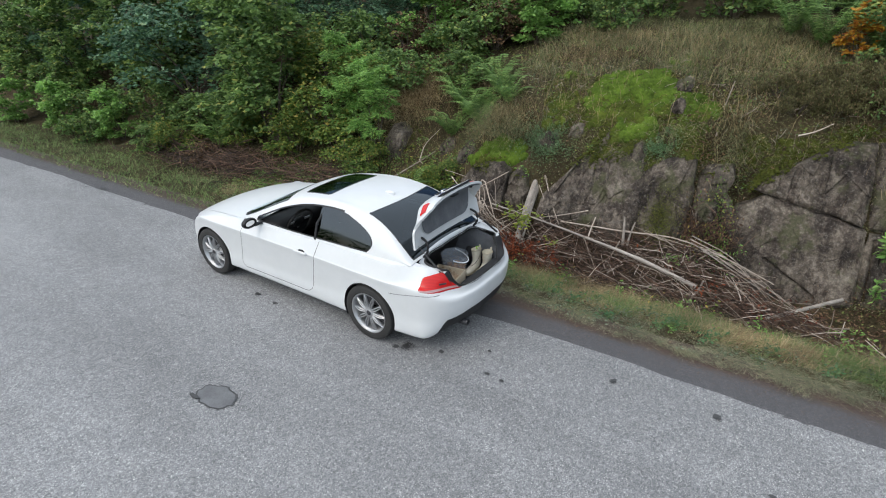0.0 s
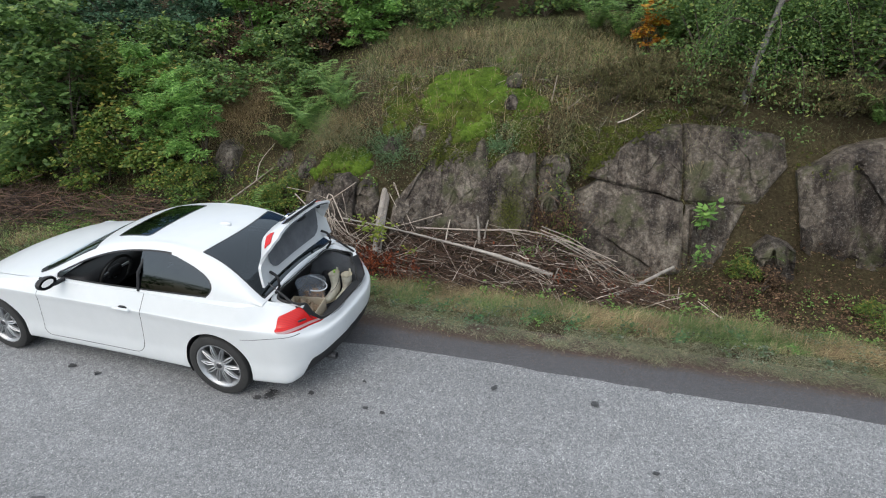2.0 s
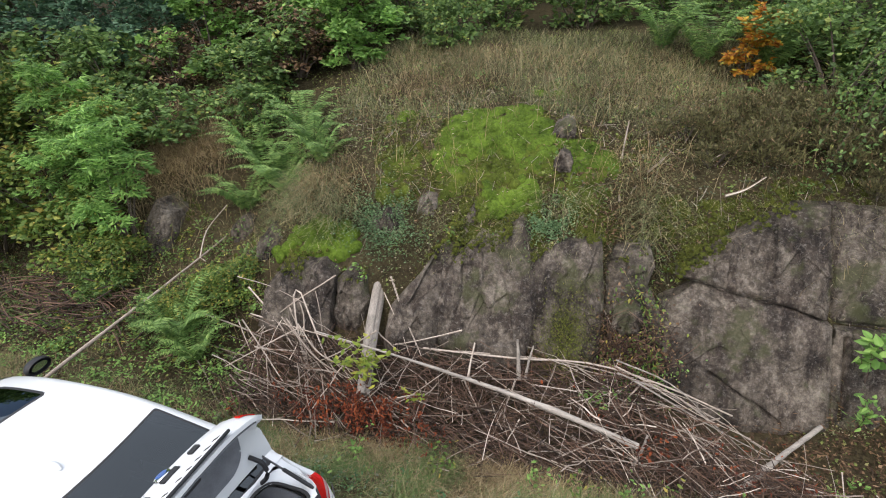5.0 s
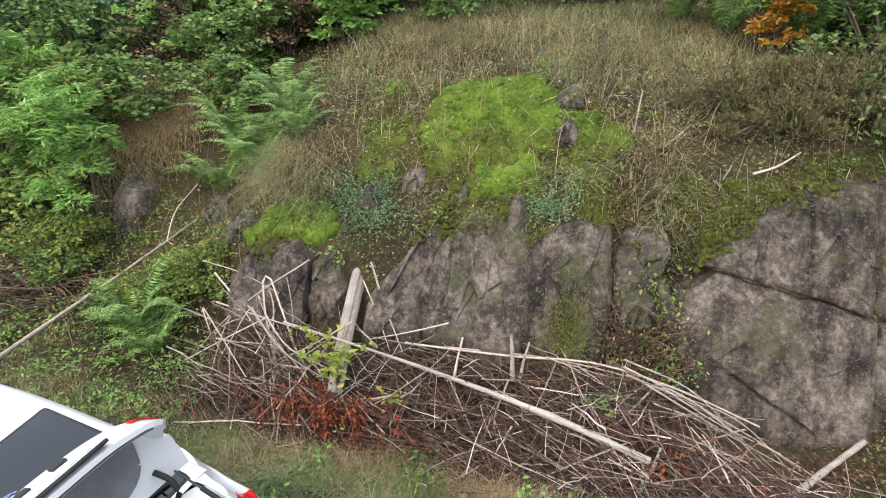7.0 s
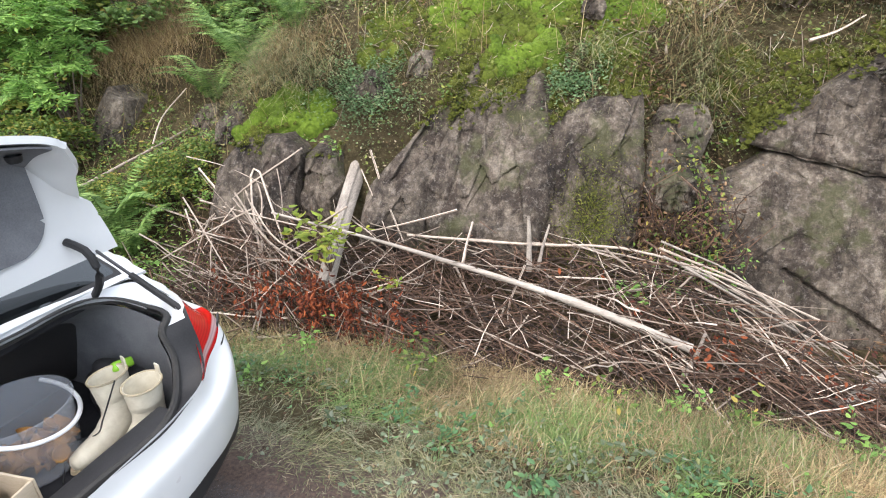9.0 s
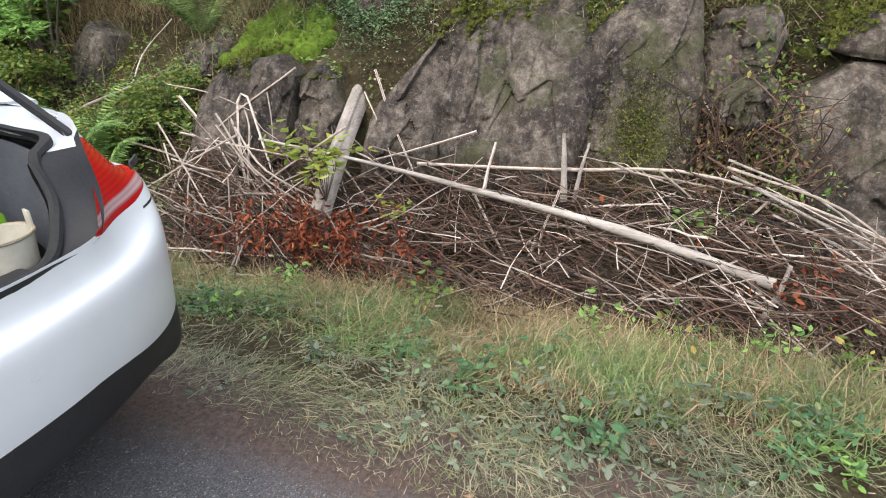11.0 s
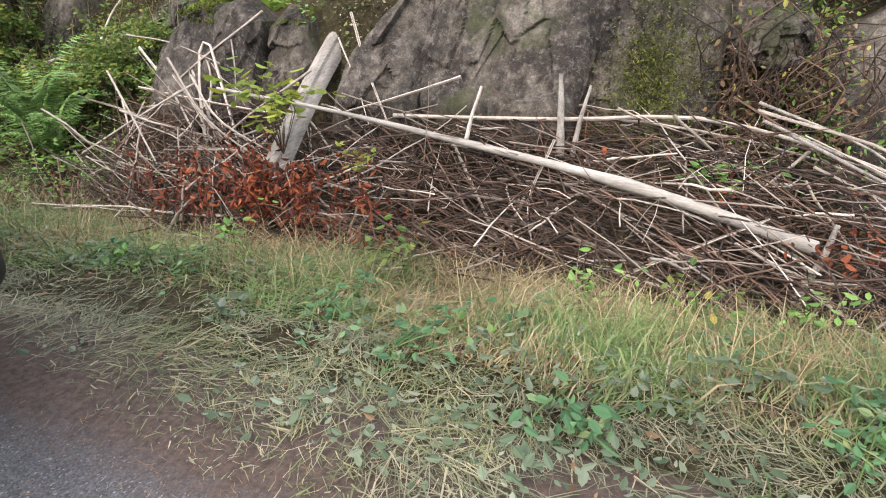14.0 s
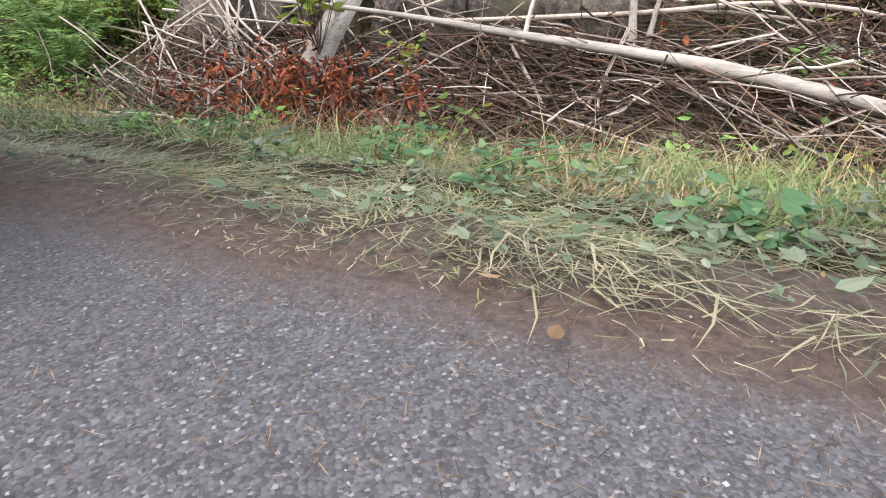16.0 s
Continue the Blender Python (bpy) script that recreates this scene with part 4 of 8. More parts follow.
def sunroof(p):
    if p.z < 1.25:
        return 1.0
    dx, dy, r = abs(p.x - 1.035) - 0.205 + 0.04, abs(p.y) - 0.41 + 0.04, 0.04
    return math.hypot(max(dx, 0), max(dy, 0)) + min(max(dx, dy), 0) - r


def window(name, f, glass, trim, label):
    cut(roof, f)
    cut(roof, lambda p: f(p) + trim)
    ring = take(roof, lambda p: -trim <= f(p) < 0)
    got = take(roof, lambda p: f(p) < -trim)
    return got, ring


def under_lid(p):
    return max(p.x + 0.492, abs(p.y) - 0.90)


cut(roof, under_lid)
take(roof, lambda p: under_lid(p) < 0).free()
ws_bm, ws_ring = window("windscreen", screen, M_GLASS, 0.022, "")
bg_bm, bg_ring = window("rear_window", back_glass, M_TINT, 0.014, "")
sg_bm, sg_ring = window("side_window", side_glass, M_TINT, 0.014, "")
sr_bm, sr_ring = window("sunroof", sunroof, M_SUNROOF, 0.022, "")
part("roof", thicken(roof, 0.012), M_WHITE, car, "white roof with a small aerial fin", angle=40)
w = part("windscreen", ws_bm, M_GLASS, car, "clear windscreen")
part("window_trim", thicken(ws_ring, 0.006), M_BLACK, w)
w = part("rear_window", bg_bm, M_TINT, car, "dark tinted rear window")
part("window_trim", thicken(bg_ring, 0.006), M_BLACK, w)
w = part("sunroof", sr_bm, M_SUNROOF, car, "black glass sunroof")
part("seal", thicken(sr_ring, 0.006), M_BLACK, w)
for sign in (1, -1):
    q = part("quarter_window", take(sg_bm, lambda p: p.y * sign > 0 and p.x < 0.78, keep=True), M_TINT, car, "tinted rear side window")
    part("window_trim", thicken(take(sg_ring, lambda p: p.y * sign > 0, keep=True), 0.006), M_BLACK, q)
    part("pillar", tube([(0.79, sign * 0.738, 0.945), (0.775, sign * 0.70, 1.12), (0.75, sign * 0.572, 1.262)], [0.016, 0.014, 0.012], 6), M_BLACK, q)
    if sign < 0:
        part("door_window", take(sg_bm, lambda p: p.y < 0 and p.x > 0.795, keep=True), M_GLASS, car)
for b in (sg_bm, sg_ring):
    b.free()
fin = bmesh.new()
bmesh.ops.create_uvsphere(fin, u_segments=16, v_segments=10, radius=0.07, matrix=Matrix.Diagonal((1.0, 0.36, 0.42, 1)))
part("aerial_fin", fin, M_WHITE, car, at=pose(0.31, 0, 1.352, 0, 6, 0))
for sign in (1, -1):
    bmm = bmesh.new()
    bmesh.ops.create_uvsphere(bmm, u_segments=20, v_segments=12, radius=0.085, matrix=Matrix.Diagonal((0.75, 1.15, 0.72, 1)))
    bmesh.ops.bisect_plane(bmm, geom=bmm.verts[:] + bmm.edges[:] + bmm.faces[:], plane_co=(-0.028, 0, 0), plane_no=(-1, 0, 0), clear_outer=True)
    mir = part("wing_mirror", bmm, M_BLACK, car, "black wing mirror", at=pose(1.70, sign * 0.90, 0.985))
    face = bmesh.new()
    bmesh.ops.create_circle(face, cap_ends=True, segments=24, radius=0.054, matrix=pose(-0.020, 0, 0, 0, 76, 0) @ Matrix.Diagonal((0.70, 1.12, 1, 1)))
    part("mirror_glass", face, M_CHROME, mir, "mirror glass")
    part("mirror_arm", box((0.05, 0.12, 0.03), (0.0, -sign * 0.11, -0.045), 0.01), M_BLACK, mir)

# wipers and the black cowl below the windscreen
for y0, y1 in ((0.55, -0.02), (-0.10, -0.60)):
    part("wiper", tube(smooth_path([(1.98, y0, 0.975), (1.93, (y0 + y1) / 2, 1.012), (1.90, y1, 1.02)], 8), 0.009, 6), M_BLACK, car)
part("cowl", box((0.16, 1.28, 0.02), (2.02, 0, 0.935), 0.008), M_BLACK, car)

# ---- wheels ----
def spoke_bm(twist):
    path = smooth_path([(0.055, 0.0, 0.018), (0.13, 0.004 * twist, 0.022), (0.222, 0.030 * twist, 0.004)], 6)
    bm = bmesh.new()
    rings = []
    for i, (r, off, out) in enumerate(path):
        w = 0.0082 - 0.0024 * i / 5
        rings.append([bm.verts.new((off + sx * w, out + sy, r)) for sx, sy in ((-1, -0.020), (-0.8, 0.0), (0, 0.005), (0.8, 0.0), (1, -0.020))])
    for a, b in zip(rings, rings[1:]):
        for j in range(4):
            bm.faces.new((a[j], a[j + 1], b[j + 1], b[j]))
    bmesh.ops.recalc_face_normals(bm, faces=bm.faces[:])
    return bm


tyre_me = mesh_of("tyre", lathe([(0.226, -0.095), (0.24, -0.108), (0.285, -0.113), (0.309, -0.100), (0.3175, -0.075), (0.3185, -0.03), (0.314, -0.028), (0.314, -0.022), (0.3185, -0.02), (0.3185, 0.02), (0.314, 0.022), (0.314, 0.028), (0.3185, 0.03), (0.3175, 0.075), (0.309, 0.100), (0.285, 0.113), (0.24, 0.108), (0.226, 0.095)], 56), M_RUBBER)
rim_me = mesh_of("wheel", lathe([(0.20, -0.09), (0.222, -0.095), (0.232, -0.095), (0.226, -0.08), (0.210, -0.06), (0.205, 0.05), (0.216, 0.085), (0.228, 0.096), (0.233, 0.099), (0.231, 0.102), (0.222, 0.100), (0.214, 0.088)], 56), M_ALLOY)
spokes = [mesh_of("spoke", spoke_bm(s), M_ALLOY) for s in (1, -1)]
hub_me = mesh_of("hub", lathe([(0.0, 0.092), (0.030, 0.092), (0.034, 0.088), (0.048, 0.086), (0.072, 0.078), (0.076, 0.05), (0.0, 0.045)], 28), M_ALLOY)
cap_me = mesh_of("hub_cap", lathe([(0.0, 0.099), (0.024, 0.098), (0.029, 0.093), (0.030, 0.088)], 24), M_DARKMETAL)
disc_me = mesh_of("brake_disc", lathe([(0.06, 0.0), (0.165, 0.0), (0.165, -0.02), (0.06, -0.02)], 40), M_DARKMETAL)
liner_me = None
for ax in AXLES:
    for sign in (1, -1):
        wheel = part("wheel", rim_me, None, car, "grey multi-spoke alloy wheel", at=pose(ax, sign * 0.728, WHEEL_Z, 0, 17 + 31 * ax, 0 if sign > 0 else 180))
        part("tyre", tyre_me, None, wheel, "black low-profile tyre")
        part("brake_disc", disc_me, None, wheel)
        part("hub", hub_me, None, wheel)
        part("hub_cap", cap_me, None, wheel)
        for k in range(10):
            for s in (0, 1):
                part("spoke", spokes[s], None, wheel, at=pose(0, 0.068, 0, 0, 36 * k + (9 if s else -9) * 0.88, 0))
        a = np.radians(np.linspace(-22, 202, 26))
        arc = np.stack([ax + 0.352 * np.cos(a), a * 0, WHEEL_Z + 0.352 * np.sin(a)], -1)
        pts = np.stack([arc + np.array([0, sign * y, 0]) for y in (0.815, 0.77, 0.68, 0.58)], 1)
        pts = np.concatenate([pts, np.array([ax, sign * 0.56, WHEEL_Z])[None, None] * np.ones((26, 1, 1))], 1)
        part("wheel_arch_liner", bm_grid(pts), M_BLACK, car)
part("underbody", box((3.7, 0.98, 0.10), (1.25, 0, 0.26), 0.03), M_BLACK, car)
part("sill_panel", box((1.9, 1.50, 0.06), (1.35, 0, 0.24), 0.02), M_BLACK, car)
for y in (0.36,):
    part("exhaust_pipe", lathe([(0.026, 0.0), (0.034, 0.0), (0.036, 0.01), (0.036, 0.17), (0.027, 0.17), (0.026, 0.0)], 20), M_DARKMETAL, car, "soot-stained steel tailpipe", at=pose(-0.955, y, 0.290, 0, 0, -90))

# ---- boot: gutter, seal, lined hold, lid ----
def ring_path(inset, sink):
    """Left half of the boot's rim, from the sill's middle round to the middle under the rear window."""
    return [(-0.972 + inset * 0.6, 0.0, 0.742 - sink * 0.8), (-0.962 + inset * 0.6, 0.30, 0.742 - sink * 0.8), (-0.905 + inset * 0.6, 0.47 - inset, 0.744 - sink * 0.6), (-0.862 + inset * 0.5, 0.520 - inset, 0.79), (-0.80 + inset * 0.4, 0.555 - inset, 0.90), (-0.765, 0.575 - inset, 0.943 - sink), (-0.63, 0.605 - inset, 0.958 - sink), (-0.525, 0.595 - inset * 1.2, 0.962 - sink * 0.6), (-0.490 - inset * 0.3, 0.45, 0.980 - sink * 0.5), (-0.488 - inset * 0.4, 0.2, 1.000 - sink * 0.4), (-0.486 - inset * 0.4, 0.0, 1.004 - sink * 0.4)]


def full_ring(inset, sink, n=60):
    h = smooth_path(ring_path(inset, sink), n)
    return np.r_[h, h[-2:0:-1] * np.array([1, -1, 1])]


r0, r1, r2 = full_ring(0.0, 0.0), full_ring(0.012, 0.025), full_ring(0.075, 0.045)
gutter = bm_grid(np.stack([r0, r1, r2], 1), close_u=True)
part("lamp_surround", take(gutter, lambda p: p.x < -0.78), M_BLACK, car, "black plastic trim round the boot sill")
part("boot_gutter", gutter, M_WHITE, car, "white painted rain channel round the boot")
seal_ring = full_ring(0.080, 0.035)
part("boot_seal", bm_grid(tube_points(np.r_[seal_ring, seal_ring[:1]], 0.013, 8), flip=True), M_RUBBER, car, "black rubber boot seal")
low = full_ring(0.085, 0.06)
low2 = low.copy()
low2[:, 2] = np.minimum(low2[:, 2], 0.60)
low2[:, 1] *= 0.99
low3 = low2.copy()
low3[:, 2] = 0.47
wall_rows = [low, low * 0.5 + low2 * 0.5, low2, low3]
# the hold reaches ahead under the rear window
for k, row in enumerate(wall_rows):
    ahead = step(-0.64, -0.53, row[:, 0])
    row[:, 0] += ahead * (0.0, 0.30, 0.50, 0.53)[k]
lining = bm_grid(np.stack(wall_rows, 1), close_u=True)
part("boot_lining", lining, M_LINING, car, "grey felt boot lining")
part("boot_floor", box((0.90, 1.02, 0.02), (-0.36, 0, 0.480), 0.004), M_CARPET, car, "black ribbed carpet of the boot floor")
part("boot_sill", box((0.09, 0.66, 0.03), (-0.885, 0, 0.700), 0.012, 3), M_BLACK, car, "black plastic loading sill")

skin = joined(lid_rear, lid_deck)
bmesh.ops.remove_doubles(skin, verts=skin.verts[:], dist=0.004)
bmesh.ops.recalc_face_normals(skin, faces=skin.faces[:])
if sum(f.normal.z for f in skin.faces) < 0:
    bmesh.ops.reverse_faces(skin, faces=skin.faces[:])


def lid_lamp(p):
    return max(0.815 - p.z + 0.04 * (0.53 - abs(p.y)), p.z - 0.885, 0.37 + 0.5 * (p.z - 0.80) - abs(p.y), abs(p.y) - 0.49, p.x + 0.80)


cut(skin, lambda p: p.x + 0.525)
take(skin, lambda p: p.x > -0.525).free()
felt = skin.copy()
lens_skin = skin.copy()
cut(lens_skin, lid_lamp)
HINGE = (-0.46, 0.0, 0.975)
open_lid = pose(*HINGE) @ pose(-0.012, 0, 0.050, 0, 102, 0) @ Matrix.Translation((-HINGE[0], 0, -HINGE[2]))
lid_lamps = take(lens_skin, lambda p: lid_lamp(p) < 0)
lens_skin.free()
lid_lamps.normal_update()
for v in lid_lamps.verts:
    v.co += 0.007 * v.normal
lid = part("boot_lid", thicken(skin, 0.022), M_WHITE, car, "white boot lid standing open", at=open_lid, angle=40)
for sign in (1, -1):
    part("lid_lamp", thicken(take(lid_lamps, lambda p: p.y * sign > 0, keep=True), 0.004), M_LAMP, lid, "red lamp section on the lid")
lid_lamps.free()


def felt_zone(p):
    dx, dy, r = max(p.x + 0.60 + 0.12, 0), max(abs(p.y) - 0.425 + 0.12, 0), 0.12
    return max(math.hypot(dx, dy) - r, 0.78 - p.z)


cut(felt, felt_zone)
take(felt, lambda p: felt_zone(p) >= 0).free()
for v in felt.verts:
    q = step(-0.98, -0.60, v.co.x)
    v.co += Vector((0.030 * (1 - q), 0, -0.030))
part("lid_lining", thicken(felt, 0.006), M_LINING, lid, "grey felt lining inside the lid")
plate_mat = surface("plate_white", (0.66, 0.67, 0.68), (0.74, 0.75, 0.76), 0.35, coarse=4, fine=30, bump=0.0)
plate_at = pose(-0.966, 0, 0.795, 0, 30, 0)
part("plate_frame", box((0.016, 0.520, 0.118), (0, 0, 0), 0.006), M_BLACK, lid, at=plate_at)
pl = part("number_plate", box((0.006, 0.500, 0.100), (-0.008, 0, 0), 0.002), plate_mat, lid, "white plate with plain dark bars", at=plate_at)
for k in range(7):
    part("plate_bar", box((0.002, 0.014, 0.066), (-0.0122, 0.17 - 0.060 * k - (0.02 if k > 1 else 0), 0)), M_BLACK, pl)
part("plate_stripe", box((0.002, 0.04, 0.100), (-0.0122, 0.238, 0)), surface("blue_stripe", (0.02, 0.05, 0.25), (0.03, 0.07, 0.32), 0.4, bump=0), pl)
for y, w_, name in ((0.15, 0.055, "plate_lamp"), (0.0, 0.095, "lid_button"), (-0.15, 0.055, "plate_lamp")):
    part(name, box((0.014, w_, 0.034), (0, 0, 0), 0.004), M_BLACK, lid, at=pose(-0.966, y, 0.882, 0, 6, 0))
part("badge", lathe([(0.0, 0.010), (0.030, 0.010), (0.037, 0.007), (0.040, 0.0)], 28, "Z"), M_CHROME, lid, "round badge", at=pose(-0.954, 0, 0.932, 0, -72, 0))
part("badge_face", lathe([(0.0, 0.012), (0.026, 0.012), (0.027, 0.009)], 24, "Z"), surface("badge_blue", (0.02, 0.06, 0.22), (0.03, 0.10, 0.34), 0.3, bump=0), lid, at=pose(-0.954, 0, 0.932, 0, -72, 0))
for y, z in ((-0.36, 0.83), (0.36, 0.83)):
    part("lid_buffer", lathe([(0.0, 0.02), (0.015, 0.02), (0.020, 0.014), (0.022, 0.0)], 16, "Z"), M_BLACK, lid, "round rubber buffer", at=pose(-0.900, y, z, 0, 80, 0))
part("lid_latch", box((0.02, 0.10, 0.05), (-0.905, 0, 0.80), 0.008), M_BLACK, lid, "black latch")
for y, z in ((0.20, 0.585), (-0.20, 0.585)):
    part("parking_sensor", lathe([(0.0, 0.004), (0.011, 0.004), (0.0118, 0.001), (0.014, 0.001), (0.0145, 0.0)], 18, "Z"), M_HANDLE_GREY, body, "small round parking sensor", at=pose(-1.0035, y, z, 0, -90, 0))
for sign in (1, -1):
    hinge = smooth_path([(-0.42, sign * 0.47, 0.90), (-0.49, sign * 0.475, 0.965), (-0.545, sign * 0.475, 1.05), (-0.53, sign * 0.47, 1.14), (-0.46, sign * 0.46, 1.17)], 12)
    part("lid_hinge", tube(hinge, 0.013, 8), M_BLACK, car, "black goose-neck hinge")
    a, b = Vector((-0.76, sign * 0.565, 0.915)), Vector((-0.455, sign * 0.535, 1.12))
    m_ = a.lerp(b, 0.55)
    strut = part("gas_strut", tube([a, m_], 0.011, 8), M_BLACK, car, "black gas strut")
    part("strut_rod", tube([m_, b], 0.0055, 8), M_DARKMETAL, strut)

# ---- cabin fittings ----
def cushion(size, at, bevel):
    return box(size, at, bevel, 4)


def seat(y):
    s = part("seat", cushion((0.52, 0.50, 0.18), (0, 0, 0.30), 0.06), M_LEATHER, car, "black leather seat", at=pose(1.0, y, 0.15))
    part("backrest", cushion((0.16, 0.48, 0.62), (0, 0, 0.31), 0.06), M_LEATHER, s, at=pose(-0.24, 0, 0.34, 0, -18, 0))
    part("headrest", cushion((0.10, 0.26, 0.16), (0, 0, 0), 0.04), M_LEATHER, s, at=pose(-0.47, 0, 1.02, 0, -14, 0))


for y in (0.36, -0.36):
    seat(y)
bench = part("rear_bench", cushion((0.50, 1.15, 0.18), (0.12, 0, 0.46), 0.06), M_LEATHER, car)
part("bench_back", cushion((0.14, 1.15, 0.60), (0, 0, 0.30), 0.06), M_LEATHER, bench, at=pose(-0.10, 0, 0.50, 0, -22, 0))
part("parcel_shelf", box((0.34, 1.15, 0.03), (-0.30, 0, 0.935), 0.01), M_CARPET, car)
part("dashboard", cushion((0.42, 1.38, 0.26), (1.72, 0, 0.80), 0.09), M_BLACK, car, "black dashboard")
part("dash_trim", box((0.02, 0.55, 0.05), (1.505, -0.28, 0.80), 0.008), M_DARKMETAL, car)
part("console", cushion((0.80, 0.22, 0.30), (1.15, 0, 0.42), 0.04), M_BLACK, car)
part("gear_knob", lathe([(0.0, 0.0), (0.012, 0.0), (0.010, 0.08), (0.022, 0.10), (0.024, 0.125), (0.0, 0.135)], 14, "Z"), M_CHROME, car, at=pose(1.20, 0, 0.56))
ang = np.linspace(0, 2 * np.pi, 37)
ringp = np.stack([0 * ang, 0.185 * np.cos(ang), 0.185 * np.sin(ang)], -1)
wheel_at = pose(1.47, 0.36, 0.86, 0, -24, 0)
steer = part("steering_wheel", bm_grid(tube_points(ringp, 0.016, 8)), M_LEATHER, car, "black three-spoke steering wheel", at=wheel_at)
part("steering_hub", cushion((0.05, 0.16, 0.13), (0.02, 0, 0), 0.03), M_BLACK, steer)
for y, z in ((0.13, 0.02), (-0.13, 0.02), (0, -0.12)):
    part("steering_spoke", box((0.015, 0.10 if y else 0.04, 0.03 if y else 0.12), (0.012, y, z), 0.006), M_ALLOY, steer)
part("steering_column", tube([(1.50, 0.36, 0.84), (1.72, 0.36, 0.75)], 0.04, 10), M_BLACK, car)
part("cabin_floor", box((2.1, 1.30, 0.03), (1.0, 0, 0.30), 0.01), M_CARPET, car)
for sign in (1, -1):
    part("door_card", box((1.25, 0.03, 0.55), (1.40, sign * 0.735, 0.64), 0.012), M_BLACK, car, "black inner door panel")
    part("quarter_card", box((0.85, 0.03, 0.40), (0.36, sign * 0.715, 0.74), 0.012), M_BLACK, car)
part("fire_wall", box((0.03, 1.35, 0.55), (1.90, 0, 0.62)), M_BLACK, car)
part("rear_view_mirror", cushion((0.03, 0.22, 0.06), (1.28, 0, 1.20), 0.012), M_BLACK, car)

# ---- plants ----
LEAF4 = (np.array([(0, 0, 0), (0.24, 0.28, 0.05), (0.20, 0.66, 0.05), (0, 1, -0.04), (-0.20, 0.66, 0.05), (-0.24, 0.28, 0.05)]), np.array([(0, 1, 2, 3), (0, 3, 4, 5)]))
LEAF2 = (np.array([(0, 0, 0), (0.34, 0.45, 0.08), (0, 1, -0.03), (-0.34, 0.45, 0.08)]), np.array([(0, 1, 2, 3)]))
SLIM = (np.array([(0, 0, 0), (0.13, 0.4, 0.03), (0, 1, -0.05), (-0.13, 0.4, 0.03)]), np.array([(0, 1, 2, 3)]))


def leaves(places, sizes, rng, form=LEAF4, heading=None, lift=(-0.5, 0.5), flat=1.0, wander=0.5):
    """Many small blades: each at a place, with a heading (radians, else random), a lift of its tip and a random roll."""
    n = len(places)
    tv, tf = form
    a = rng.uniform(0, 2 * np.pi, n) if heading is None else heading + rng.normal(0, wander, n)
    e = rng.uniform(*lift, n)
    r = rng.normal(0, 0.55 * flat, n)
    d = np.stack([np.cos(a) * np.cos(e), np.sin(a) * np.cos(e), np.sin(e)], -1)
    s0 = np.stack([-np.sin(a), np.cos(a), 0 * a], -1)
    u0 = np.cross(s0, d) * -1
    s = s0 * np.cos(r)[:, None] + u0 * np.sin(r)[:, None]
    u = np.cross(s, d)
    v = places[:, None] + np.asarray(sizes)[:, None, None] * (tv[None, :, 0, None] * s[:, None] + tv[None, :, 1, None] * d[:, None] + tv[None, :, 2, None] * u[:, None])
    f = tf[None] + (np.arange(n) * len(tv))[:, None, None]
    return v.reshape(-1, 3), f.reshape(-1, tf.shape[1])


def blades(roots, heights, rng, bend=0.5, width=0.004, heading=None, flatness=0.0):
    """Grass: thin strips of two steps that bow over."""
    n = len(roots)
    a = rng.uniform(0, 2 * np.pi, n) if heading is None else heading + rng.normal(0, 0.6, n)
    out = np.stack([np.cos(a), np.sin(a), 0 * a], -1)
    side = np.stack([-np.sin(a), np.cos(a), 0 * a], -1)
    b = np.clip(rng.normal(bend, 0.3, n), 0, 1.6)
    tilt = flatness * (rng.uniform(0.3, 1.0, n) if np.max(flatness) < 1.45 else rng.uniform(0.9, 1.02, n))
    sway = rng.normal(0, 0.28, n)
    rows = []
    for k, q in enumerate((0.0, 0.55, 1.0)):
        ang = tilt + b * q
        c = roots + heights[:, None] * (out * (np.sin(ang) * q)[:, None] + np.array([0, 0, 1.0]) * (np.cos(np.minimum(ang, 1.52)) * q)[:, None])
        c = c + side * (heights * sway * q**2)[:, None]
        w = width * (1, 0.75, 0.12)[k] * (0.7 + 0.6 * rng.rand(n))
        rows += [c - side * w[:, None], c + side * w[:, None]]
    v = np.stack(rows, 1)
    tf = np.array([(0, 1, 3, 2), (2, 3, 5, 4)])
    f = tf[None] + (np.arange(n) * 6)[:, None, None]
    return v.reshape(-1, 3), f.reshape(-1, 4)


def tubes_np(paths, radii, sides=5):
    """Several tapered stems in one set of arrays."""
    vs, fs, base = [], [], 0
    for p, r in zip(paths, radii):
        t = tube_points(p, r, sides)
        vs.append(t.reshape(-1, 3))
        n = len(p)
        i, j = np.arange(n - 1)[:, None], np.arange(sides)[None]
        f = np.stack([i * sides + j, i * sides + (j + 1) % sides, (i + 1) * sides + (j + 1) % sides, (i + 1) * sides + j], -1).reshape(-1, 4)
        fs.append(f + base)
        base += n * sides
    return np.concatenate(vs), np.concatenate(fs)


LEAFINESS = 0.42


